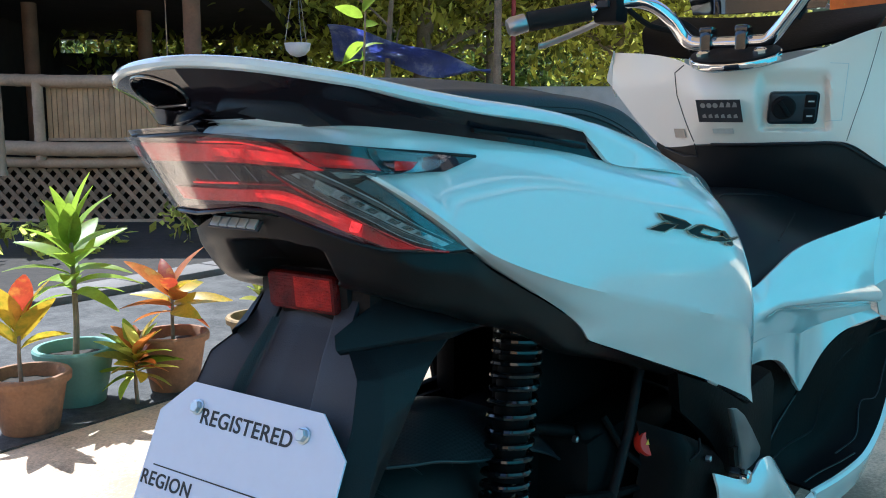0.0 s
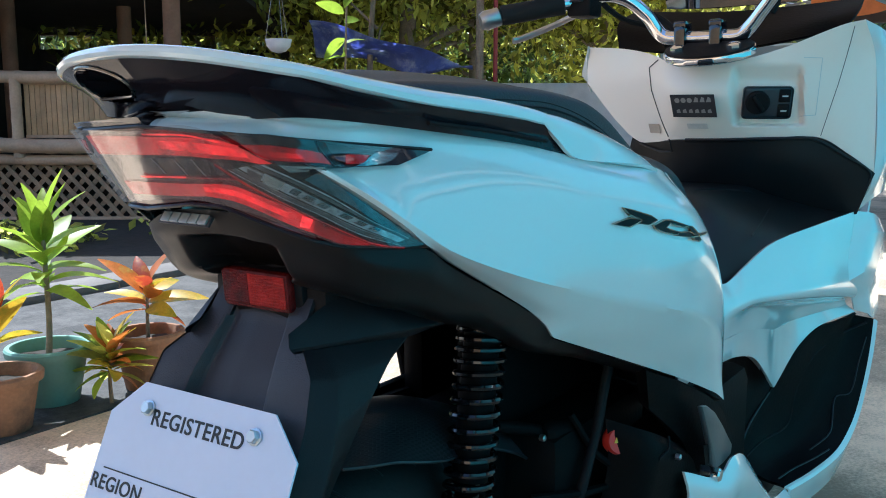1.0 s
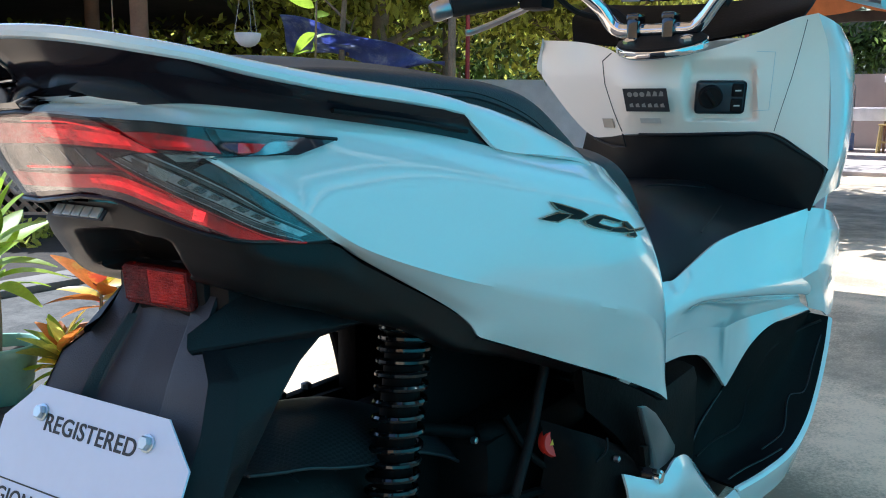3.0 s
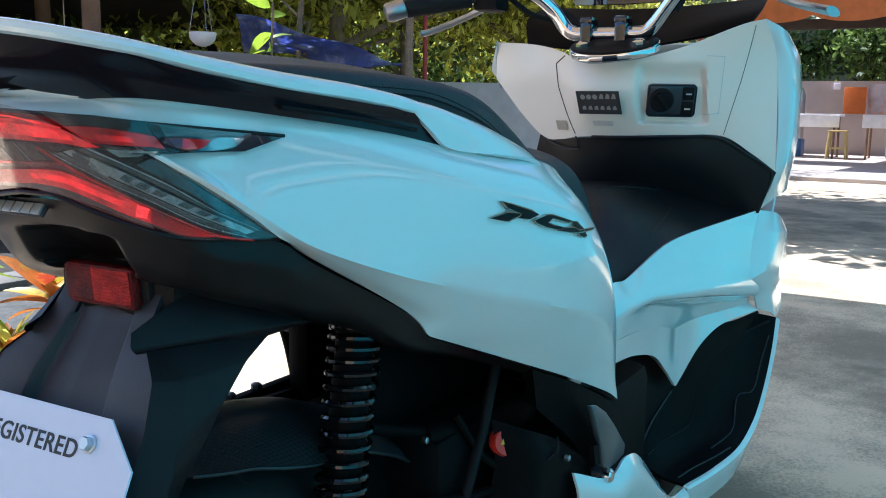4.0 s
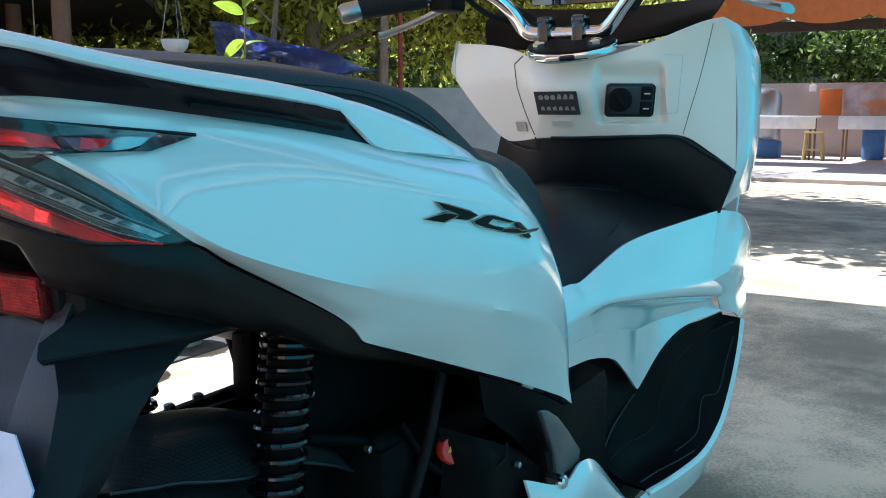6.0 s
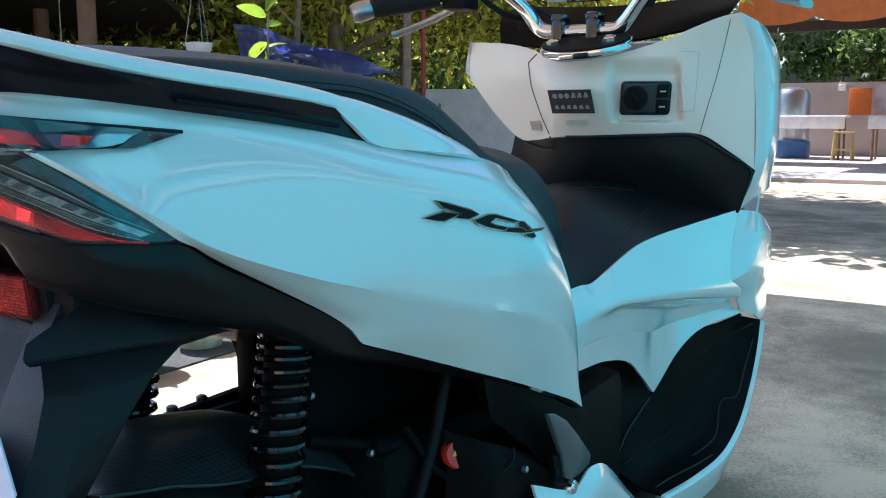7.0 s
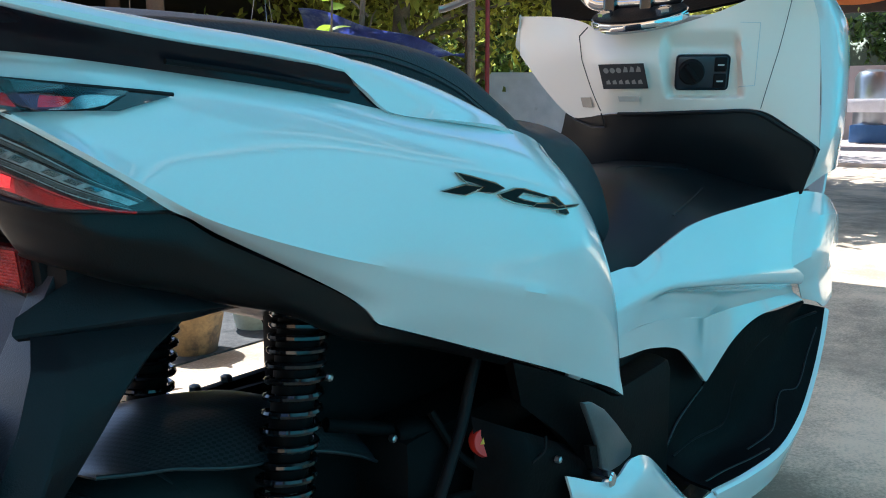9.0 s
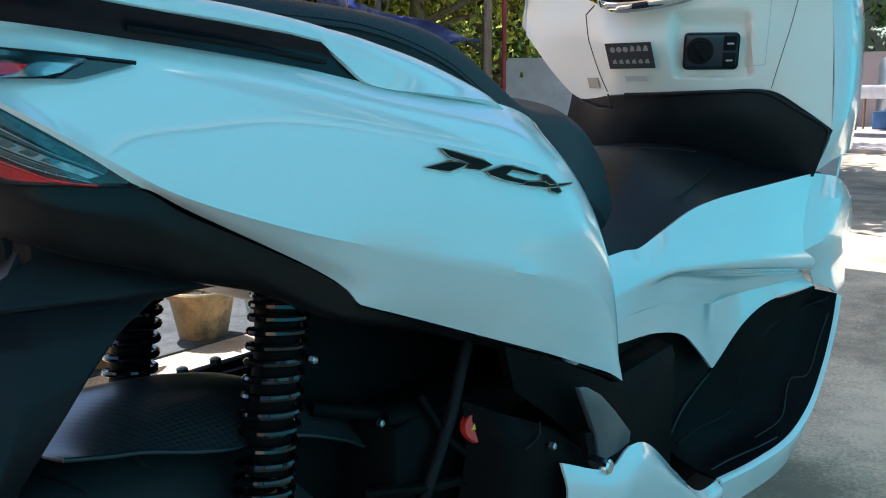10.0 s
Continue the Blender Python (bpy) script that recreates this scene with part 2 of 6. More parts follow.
REDPIPE = mat("red_pipe", (0.30, 0.03, 0.03), 0.5, vary=0.2)
ORANGE = mat("orange_cloth", (0.62, 0.20, 0.05), 0.8, vary=0.15, translucent=0.4)
AWNING = mat("awning_cloth", (0.65, 0.45, 0.32), 0.8, vary=0.15, translucent=0.35)
CANVAS = mat("canopy_canvas", (0.60, 0.49, 0.38), 0.8, vary=0.15, translucent=0.57)
TURQUOISE = mat("turquoise_wall_paint", (0.055, 0.33, 0.42), 0.7, vary=0.08, size=2)
PALE = mat("pale_concrete", (0.44, 0.365, 0.33), 0.85, vary=0.12, size=2, bump=0.2)
CREAM = mat("cream_plaster", (0.78, 0.54, 0.33), 0.85, vary=0.1, size=2)
ROOFING = mat("corrugated_roofing", (0.10, 0.10, 0.10), 0.5, 0.4, vary=0.25)


# ---- mesh helpers ----
def part(name, bm, material, parent=None, label="", sharp=35.0, smooth=True):
    """Links a bmesh as one mesh object, under a thing or a part."""
    bmesh.ops.recalc_face_normals(bm, faces=bm.faces)
    lim = radians(sharp)
    for fc in bm.faces:
        fc.smooth = smooth
    for ed in bm.edges:
        if len(ed.link_faces) == 2 and ed.calc_face_angle(0.0) > lim:
            ed.smooth = False
    me = bpy.data.meshes.new(name)
    bm.to_mesh(me)
    bm.free()
    me.materials.append(material)
    ob = new(name, me)
    if parent is not None:
        ob.parent = parent
    if label:
        ob["label"] = label
    return ob


def thing(name, loc=(0, 0, 0), rz=0.0, label="", category="", group="", kind=""):
    ob = new(name)
    ob.empty_display_size = 0.05
    ob.matrix_world = pose(*loc, 0, 0, rz)
    return tagged(ob, label, category, group, kind)


def spline(pts, n):
    """n points along a Catmull-Rom curve through pts, by chord length."""
    p = [Vector(q) for q in pts]
    if len(p) == 2:
        return [p[0].lerp(p[1], i / (n - 1)) for i in range(n)]
    d = [0.0]
    for a, b in zip(p, p[1:]):
        d.append(d[-1] + max((b - a).length, 1e-5) ** 0.7)
    out = []
    for i in range(n):
        s = d[-1] * i / (n - 1)
        k = min(max(j for j in range(len(p)) if d[j] <= s + 1e-9), len(p) - 2)
        u = (s - d[k]) / (d[k + 1] - d[k])
        h = d[k + 1] - d[k]
        m0 = (p[k + 1] - p[k - 1]) / (d[k + 1] - d[k - 1]) * h if k > 0 else p[k + 1] - p[k]
        m1 = (p[k + 2] - p[k]) / (d[k + 2] - d[k]) * h if k + 2 < len(p) else p[k + 1] - p[k]
        u2, u3 = u * u, u * u * u
        out.append(p[k] * (2 * u3 - 3 * u2 + 1) + m0 * (u3 - 2 * u2 + u) + p[k + 1] * (3 * u2 - 2 * u3) + m1 * (u3 - u2))
    return out


def mirror(pts, side):
    """side 1: as given (right of the scooter, y negative); side -1: the other flank."""
    return [(x, y * side, z) for x, y, z in pts]


def rise(v, a, b):
    u = min(max((v - a) / (b - a), 0.0), 1.0)
    return u * u * (3 - 2 * u)


def grid(rows, closed=False):
    """A sheet through rows of points."""
    bm = bmesh.new()
    vs = [[bm.verts.new(p) for p in r] for r in rows]
    m = len(rows[0])
    for a, b in zip(vs, vs[1:]):
        for j in range(m if closed else m - 1):
            k = (j + 1) % m
            bm.faces.new((a[j], a[k], b[k], b[j]))
    return bm


def skin(rows, nu=40, nv=24, thick=0.0, straight=False):
    """A smooth sheet through control rows, each row running along the part; thick gives it an inner face."""
    r = [spline(q, nu) for q in rows]
    cols = []
    for i in range(nu):
        line = [q[i] for q in r]
        if straight:
            per = max(1, nv // (len(line) - 1))
            c = []
            for a, b in zip(line, line[1:]):
                c += [a.lerp(b, k / per) for k in range(per)]
            c.append(line[-1])
        else:
            c = spline(line, nv)
        cols.append(c)
    bm = grid(cols)
    if thick:
        bmesh.ops.recalc_face_normals(bm, faces=bm.faces)
        bmesh.ops.solidify(bm, geom=list(bm.faces), thickness=thick)
    return bm


def tube(path, r, seg=10, n=0, caps=True, flat=1.0):
    """A round bar along a path; r is a radius or one radius a point."""
    p = spline(path, n) if n else [Vector(q) for q in path]
    rad = r if isinstance(r, (list, tuple)) else [r] * len(p)
    if len(rad) != len(p):
        rad = [rad[0] + (rad[-1] - rad[0]) * i / (len(p) - 1) for i in range(len(p))]
    bm = bmesh.new()
    rings, ref = [], None
    for i, q in enumerate(p):
        t = (p[min(i + 1, len(p) - 1)] - p[max(i - 1, 0)]).normalized()
        if ref is None:
            ref = t.cross(Vector((0, 0, 1)) if abs(t.z) < 0.9 else Vector((1, 0, 0))).normalized()
        ref = (ref - t * ref.dot(t)).normalized()
        up = t.cross(ref)
        rings.append([bm.verts.new(q + ref * math.cos(a) * rad[i] + up * math.sin(a) * rad[i] * flat)
                      for a in [2 * math.pi * k / seg for k in range(seg)]])
    for a, b in zip(rings, rings[1:]):
        for k in range(seg):
            bm.faces.new((a[k], a[(k + 1) % seg], b[(k + 1) % seg], b[k]))
    if caps:
        bm.faces.new(rings[0][::-1])
        bm.faces.new(rings[-1])
    return bm


def box(sx, sy, sz, at=(0, 0, 0), bevel=0.0, m=None, seg=2):
    bm = bmesh.new()
    bmesh.ops.create_cube(bm, size=1.0)
    bmesh.ops.scale(bm, vec=(sx, sy, sz), verts=bm.verts)
    if bevel:
        bmesh.ops.bevel(bm, geom=list(bm.edges), offset=bevel, segments=seg, affect="EDGES", profile=0.5)
    if m is not None:
        bmesh.ops.transform(bm, matrix=m, verts=bm.verts)
    bmesh.ops.translate(bm, vec=at, verts=bm.verts)
    return bm


def lathe(profile, seg=40, at=(0, 0, 0), m=None):
    """Turned round z: profile of (radius, height)."""
    bm = bmesh.new()
    rings = []
    for r, z in profile:
        rings.append([bm.verts.new((r * math.cos(2 * math.pi * k / seg), r * math.sin(2 * math.pi * k / seg), z)) for k in range(seg)])
    for a, b in zip(rings, rings[1:]):
        for k in range(seg):
            bm.faces.new((a[k], a[(k + 1) % seg], b[(k + 1) % seg], b[k]))
    bm.faces.new(rings[0][::-1])
    bm.faces.new(rings[-1])
    if m is not None:
        bmesh.ops.transform(bm, matrix=m, verts=bm.verts)
    bmesh.ops.translate(bm, vec=at, verts=bm.verts)
    return bm


def slab(outline, thick, m=None, bevel=0.0):
    """A flat plate cut to an outline in x, y, standing thick along z; m sets it in place."""
    bm = bmesh.new()
    fc = bm.faces.new([bm.verts.new((x, y, 0)) for x, y in outline])
    ext = bmesh.ops.extrude_face_region(bm, geom=[fc])
    bmesh.ops.translate(bm, vec=(0, 0, thick), verts=[v for v in ext["geom"] if isinstance(v, bmesh.types.BMVert)])
    if bevel:
        bmesh.ops.bevel(bm, geom=list(bm.edges), offset=bevel, segments=2, affect="EDGES", profile=0.5)
    if m is not None:
        bmesh.ops.transform(bm, matrix=m, verts=bm.verts)
    return bm


def basis(origin, xa, ya):
    """A pose from an origin and two in-plane ways."""
    xa = Vector(xa).normalized()
    za = xa.cross(Vector(ya)).normalized()
    ya = za.cross(xa)
    return Matrix(((xa.x, ya.x, za.x, origin[0]), (xa.y, ya.y, za.y, origin[1]), (xa.z, ya.z, za.z, origin[2]), (0, 0, 0, 1)))


def ground():
    bm = bmesh.new()
    bmesh.ops.create_grid(bm, x_segments=40, y_segments=40, size=400)
    tagged(part("ground", bm, CONCRETE), "worn stained grey concrete yard", "ground", kind="structure")


ground()
# unseen canopy, added and sized to keep direct sun off the scooter
CANOPY = (-1.5, 4.2, -0.3, 2.6, 2.6)        # x from and to, y from and to, height
bm = bmesh.new()
bmesh.ops.create_grid(bm, x_segments=30, y_segments=30, size=0.5)
for v in bm.verts:
    u, w = v.co.x, v.co.y
    v.co = ((CANOPY[0] + CANOPY[1]) / 2 + (CANOPY[1] - CANOPY[0]) * u + 0.05 * math.sin(7 * w - 1.5) * abs(u), (CANOPY[2] + CANOPY[3]) / 2 + (CANOPY[3] - CANOPY[2]) * w + 0.04 * math.sin(9 * u) * abs(w), CANOPY[4] - 0.10 * math.cos(math.pi * u) * math.cos(math.pi * w))
bmesh.ops.solidify(bm, geom=list(bm.faces), thickness=0.004)
shade = tagged(part("canopy", bm, CANVAS), "unseen canvas canopy added to shade the scooter", "canopy", kind="structure")
# pole and ropes are added only to hold the unseen canopy
part("pole", tube([(CANOPY[0], 2.6, 0), (CANOPY[0], 2.6, 2.62)], 0.025, 10), STEEL, shade, "steel canopy pole")
for px in CANOPY[:2]:
    part("rope", tube([(px, -0.3, 2.6), (px, -1.78, 3.22)], 0.006, 6), BAMBOO, shade, "rope tied to the eave")
part("rope", tube([(4.2, 2.6, 2.6), (5.9, 3.45, 2.55)], 0.006, 6), BAMBOO, shade, "rope tied to a tree")
# unseen house front, added so its sunlit turquoise tints the scooter's right side
house = thing("house", (1.3, -2.0, 0), 0, "unseen turquoise house front added for cyan side light", "house")
part("wall", box(9.0, 0.2, 3.2, (0, 0, 1.6)), TURQUOISE, house)
part("plinth", box(9.0, 0.24, 0.3, (0, 0.02, 0.15)), TURQUOISE, house)
# fascia, band and windows are added to vary the paint's reflections
part("fascia", box(9.4, 0.03, 0.16, (0, 0.36, 3.17), 0.004), PALE, house, "added pale fascia for reflected streaks")
part("trim_band", box(9.0, 0.03, 0.05, (0, 0.115, 1.02), 0.004), PALE, house, "added pale band for reflected streaks")
part("eave", box(9.4, 0.5, 0.08, (0, 0.1, 3.25)), TIMBER, house)
for k in range(3):
    wx = -3.4 + 3.4 * k
    win = part("window", box(0.8, 0.06, 0.9, (wx, 0.115, 1.75), 0.01), GLOSS, house, "added dark window for reflection contrast")
    part("window_frame", box(0.92, 0.04, 0.07, (wx, 0.14, 1.265), 0.01), PALE, win)
    part("mullion", box(0.05, 0.03, 0.9, (wx, 0.15, 1.75)), PALE, win)
# unseen wall added at the back to bounce warm light forward
tagged(part("unseen_wall_west", box(0.2, 12.0, 3.6, (-6.0, 1.0, 1.8)), CREAM), "unseen plain cream wall added to warm the rear light", "wall", kind="structure")

from mathutils.bvhtree import BVHTree


# ---- the scooter: x runs forward, y to its left, the tail lamp stands over the origin ----
scooter = thing("scooter", (0, 0, 0), 0, "white maxi scooter with black seat, parked on concrete", "scooter")


def flank(side):
    """The painted side panel from the tail to the seat's front."""
    top = [(-0.012, 0.0, 0.772), (-0.006, -0.050, 0.771), (0.012, -0.092, 0.774), (0.045, -0.111, 0.771), (0.127, -0.128, 0.762), (0.199, -0.145, 0.751), (0.257, -0.158, 0.740),
           (0.333, -0.172, 0.729), (0.402, -0.177, 0.723), (0.462, -0.174, 0.706), (0.516, -0.167, 0.666), (0.562, -0.161, 0.610), (0.597, -0.162, 0.547), (0.617, -0.172, 0.485)]
    shoulder = [(-0.020, 0.0, 0.770), (-0.014, -0.052, 0.769), (0.006, -0.096, 0.764), (0.045, -0.117, 0.757), (0.127, -0.137, 0.745), (0.199, -0.157, 0.733), (0.257, -0.173, 0.720),
                (0.333, -0.190, 0.711), (0.404, -0.201, 0.703), (0.463, -0.206, 0.681), (0.514, -0.205, 0.640), (0.557, -0.199, 0.590), (0.593, -0.189, 0.533), (0.618, -0.181, 0.478)]
    belt = [(-0.025, 0.0, 0.766), (-0.019, -0.054, 0.765), (0.004, -0.099, 0.757), (0.045, -0.1250, 0.742), (0.122, -0.1420, 0.718), (0.195, -0.1585, 0.700), (0.262, -0.176, 0.683),
            (0.338, -0.195, 0.664), (0.407, -0.208, 0.650), (0.465, -0.212, 0.627), (0.516, -0.211, 0.596), (0.560, -0.204, 0.558), (0.595, -0.194, 0.515), (0.619, -0.184, 0.469)]
    crease = [(-0.026, 0.0, 0.762), (-0.020, -0.055, 0.761), (0.004, -0.100, 0.749), (0.0125, -0.1125, 0.7399), (0.0376, -0.1298, 0.7212), (0.0757, -0.1372, 0.6982), (0.1164, -0.1430, 0.6755), (0.190, -0.1595, 0.648), (0.262, -0.172, 0.627),
              (0.340, -0.190, 0.606), (0.410, -0.203, 0.588), (0.468, -0.208, 0.573), (0.518, -0.206, 0.554), (0.560, -0.200, 0.528), (0.594, -0.192, 0.496), (0.617, -0.186, 0.462)]
    under = [(-0.025, 0.0, 0.760), (-0.019, -0.055, 0.759), (0.002, -0.0995, 0.7475), (0.0100, -0.1105, 0.7397), (0.0345, -0.1267, 0.7220), (0.0706, -0.1356, 0.6990), (0.1115, -0.1380, 0.6762), (0.192, -0.147, 0.638), (0.264, -0.158, 0.607),
             (0.342, -0.172, 0.578), (0.412, -0.184, 0.556), (0.472, -0.192, 0.536), (0.521, -0.194, 0.518), (0.563, -0.193, 0.499), (0.596, -0.190, 0.477), (0.619, -0.187, 0.452)]
    hem = [(-0.024, 0.0, 0.758), (-0.018, -0.055, 0.757), (0.000, -0.099, 0.746), (0.0085, -0.1085, 0.7395), (0.0319, -0.1238, 0.7228), (0.0664, -0.1342, 0.7000), (0.0914, -0.1343, 0.6840), (0.1084, -0.1325, 0.6768), (0.130, -0.1305, 0.6650), (0.222, -0.139, 0.6175), (0.2555, -0.1415, 0.5965), (0.2668, -0.1428, 0.5840), (0.2690, -0.1431, 0.5823),
           (0.325, -0.149, 0.5615), (0.415, -0.164, 0.527), (0.475, -0.174, 0.504), (0.525, -0.180, 0.484), (0.566, -0.184, 0.467), (0.599, -0.186, 0.453), (0.624, -0.187, 0.439)]
    inner = [(x, y + 0.016, z + 0.004) for x, y, z in hem]
    r = [mirror(q, side) for q in (top, shoulder, belt, crease)]
    low = [mirror(q, side) for q in (crease, under, hem)]
    bm = skin(r, 90, 30)
    free_ = [v for v in bm.verts if not v.is_boundary]
    for _ in range(60):        # fair the sheet
        bmesh.ops.smooth_vert(bm, verts=free_, factor=0.5, use_axis_x=True, use_axis_y=True, use_axis_z=True)
    b2 = skin(low, 90, 12)
    b3 = skin([mirror(hem, side), mirror(inner, side)], 90, 3)
    roll_in = [(x - 0.01, y + 0.03, z + 0.004) for x, y, z in top]
    b4 = skin([mirror(roll_in, side), mirror(top, side)], 90, 4)
    for other in (b2, b3, b4):
        me = bpy.data.meshes.new("join")
        other.to_mesh(me)
        other.free()
        bm.from_mesh(me)
        bpy.data.meshes.remove(me)
    bmesh.ops.remove_doubles(bm, verts=bm.verts, dist=0.0004)
    panel = part("side_panel", bm, PAINT, scooter, "glossy white side panel", sharp=30)
    panel.data.materials.append(RAIL_BLACK)
    for f in panel.data.polygons:        # black insert across the tail
        if 0.008 < f.center.y < 0.080 and f.center.x < 0.02:
            f.material_index = 1
    return panel


RIGHT_PANEL = flank(1)
flank(-1)


# the black moulding below the lamp and panel, and the dark belly
def undertail(side):
    edge = [(0.019, 0.0, 0.707), (0.024, -0.050, 0.703), (0.0355, -0.088, 0.690), (0.054, -0.108, 0.685), (0.099, -0.126, 0.680), (0.130, -0.130, 0.662),
            (0.222, -0.138, 0.6165), (0.2555, -0.1405, 0.5955), (0.2668, -0.1418, 0.5830), (0.2690, -0.1421, 0.5813), (0.325, -0.148, 0.5605), (0.475, -0.172, 0.502), (0.624, -0.185, 0.438)]
    mid = [(0.032, 0.0, 0.682), (0.032, -0.050, 0.682), (0.043, -0.088, 0.676), (0.062, -0.111, 0.668), (0.105, -0.124, 0.655), (0.140, -0.126, 0.637),
           (0.200, -0.128, 0.606), (0.266, -0.128, 0.570), (0.350, -0.132, 0.543), (0.480, -0.150, 0.495), (0.624, -0.165, 0.434)]
    low = [(0.052, 0.0, 0.655), (0.052, -0.040, 0.654), (0.058, -0.075, 0.650), (0.080, -0.095, 0.640), (0.120, -0.104, 0.628), (0.155, -0.106, 0.614),
           (0.215, -0.104, 0.594), (0.275, -0.100, 0.566), (0.360, -0.095, 0.545), (0.490, -0.100, 0.500), (0.624, -0.110, 0.436)]
    inn = [(0.085, 0.0, 0.650), (0.085, -0.03, 0.650), (0.090, -0.05, 0.645), (0.110, -0.06, 0.636), (0.140, -0.06, 0.625), (0.170, -0.06, 0.612),
           (0.230, -0.05, 0.598), (0.290, -0.03, 0.580), (0.370, -0.02, 0.560), (0.500, -0.02, 0.520), (0.624, -0.02, 0.450)]
    bm = skin([mirror(q, side) for q in (edge, mid, low, inn)], 200, 64)
    for v in bm.verts:        # the hollow that holds the plate lamp
        y_, z_ = abs(v.co.y), v.co.z
        roof_ = 0.6880 - 0.10 * max(0.0, y_ - 0.012)
        k = (1 - rise(y_, 0.026, 0.052)) * (1 - rise(z_, roof_ - 0.003, roof_)) * rise(z_, 0.6560, 0.6585)
        v.co.x += 0.034 * k * (1.0 - 0.4 * rise(z_, 0.662, 0.69)) + 0.03 * (1 - k) * (1 - rise(y_, 0.036, 0.046)) * (1 - rise(z_, 0.664, 0.668))
    part("tail_fairing", bm, TAIL_BLACK, scooter, "matte black lower tail fairing")


undertail(1)
undertail(-1)


def surface(ob):
    dg = bmesh.new()
    dg.from_mesh(ob.data)
    return BVHTree.FromBMesh(dg)


PANEL_TREE = surface(RIGHT_PANEL)


# ---- tail lamp ----
def lamp_raw(k, z, out):
    rear = -0.034 + 0.77 * (0.765 - z)
    if k < 0.8:
        y = 0.112 * k
        x = rear + 0.010 * (k / 0.8) ** 3
    else:
        u = (k - 0.8) / 0.4
        x0 = rear + 0.010
        y = 0.0896 + (0.117 + 0.13 * (0.745 - z) - 0.0896) * (1 - (1 - u) ** 2)
        x = x0 + (0.100 - x0) * u ** 1.15
    n = Vector((-1.0, ease(k, 0.6, 1.0, 0.3, 2.2), 0.25)).normalized()
    return Vector((x, y, z)) + n * out


def ease(s, a, b, va, vb):
    u = min(max((abs(s) - a) / (b - a), 0.0), 1.0)
    return va + (vb - va) * u


def lamp_mean(k, z, out):
    w = min(0.10, 1.2 - k, k)
    return sum((lamp_raw(abs(k + w * j / 3), z, out) for j in range(-3, 4)), Vector()) / 7


def lamp_push(k, z, out):
    """How far the side panel stands out over the lamp's own curve."""
    p = lamp_mean(k, z, out)
    hit = PANEL_TREE.ray_cast(Vector((p.x, -0.4, z)), Vector((0, 1, 0)))[0]
    return max(0.0, -hit.y + out + 0.001 - p.y) if hit and hit.y < -0.05 else 0.0


def lamp_curve(s, z, out=0.0):
    """A point on the lamp's outer skin: s runs from -1.2 (left) over 0 (centre, rear) to 1.2 (right); z is height."""
    k = abs(s)
    p = lamp_mean(k, z, out)
    if k > 0.8 and z > 0.7385:
        fade = rise(k, 0.80, 0.94)
        p.y += fade * sum(lamp_push(min(1.19, max(0.90, k + 0.03 * j)), z, out) for j in range(-3, 4)) / 7
    return Vector((p.x, -p.y if s > 0 else p.y, p.z))


def shell(fn, nu, nv, thick):
    """A closed thin moulding: fn(i, j, out) gives the points of its outer and inner face."""
    bm = bmesh.new()
    faces_ = [[[bm.verts.new(fn(i, j, o)) for j in range(nv)] for i in range(nu)] for o in (0.0, -thick)]
    for i in range(nu - 1):
        for j in range(nv - 1):
            for vs in faces_:
                bm.faces.new((vs[i][j], vs[i + 1][j], vs[i + 1][j + 1], vs[i][j + 1]))
    rim_ = [(i, 0) for i in range(nu)] + [(nu - 1, j) for j in range(1, nv)] + [(i, nv - 1) for i in range(nu - 2, -1, -1)] + [(0, j) for j in range(nv - 2, 0, -1)]
    for (i, j), (k, m) in zip(rim_, rim_[1:] + rim_[:1]):
        bm.faces.new((faces_[0][i][j], faces_[0][k][m], faces_[1][k][m], faces_[1][i][j]))
    return bm


def lamp_patch(s0, s1, lo, hi, out, nu=50, nv=8):
    """A piece of the lamp between two height lines, lo(s) and hi(s)."""
    def at(i, j, o):
        s = s0 + (s1 - s0) * i / (nu - 1)
        return lamp_curve(s, lo(s) + (hi(s) - lo(s)) * j / (nv - 1), out + o)
    return shell(at, nu, nv, 0.0015)


tail_lamp = new("tail_lamp")
tail_lamp.parent = scooter
tagged(tail_lamp, "wide smoked red tail lamp with two glowing bars")
top_edge = lambda s: ease(s, 0.0, 0.8, 0.765, 0.760) if abs(s) < 0.8 else ease(s, 0.8, 1.2, 0.760, 0.749)
def low_edge(s):
    if s < 0:
        return ease(s, 0.0, 0.5, 0.711, 0.704)
    return 0.711 if s < 0.25 else (ease(s, 0.25, 0.83, 0.711, 0.686) if s < 0.83 else ease(s, 0.83, 1.2, 0.686, 0.682))


fork_hi = lambda s: ease(s, 0.86, 1.08, 0.741, 0.740) if abs(s) < 1.08 else ease(s, 1.08, 1.2, 0.740, 0.7485)
fork_lo = lambda s: ease(s, 0.84, 1.2, 0.742, 0.684)
part("rear_lens", lamp_patch(-0.86, 0.86, low_edge, top_edge, 0.003, 80), LAMP_DARK, tail_lamp, "smoked dark red lens")
def lamp_band(low, high, out, nu=70, nv=8):
    """A piece of the lamp between two lines of (s, height) points."""
    def along(line, n):
        q = spline([(x, z, 0) for x, z in line], n)
        return [(v.x, v.y) for v in q]
    q0, q1 = along(low, nu), along(high, nu)

    def at(i, j, o):
        v = j / (nv - 1)
        return lamp_curve(q0[i][0] + (q1[i][0] - q0[i][0]) * v, q0[i][1] + (q1[i][1] - q0[i][1]) * v, out + o)
    return shell(at, nu, nv, 0.0010)


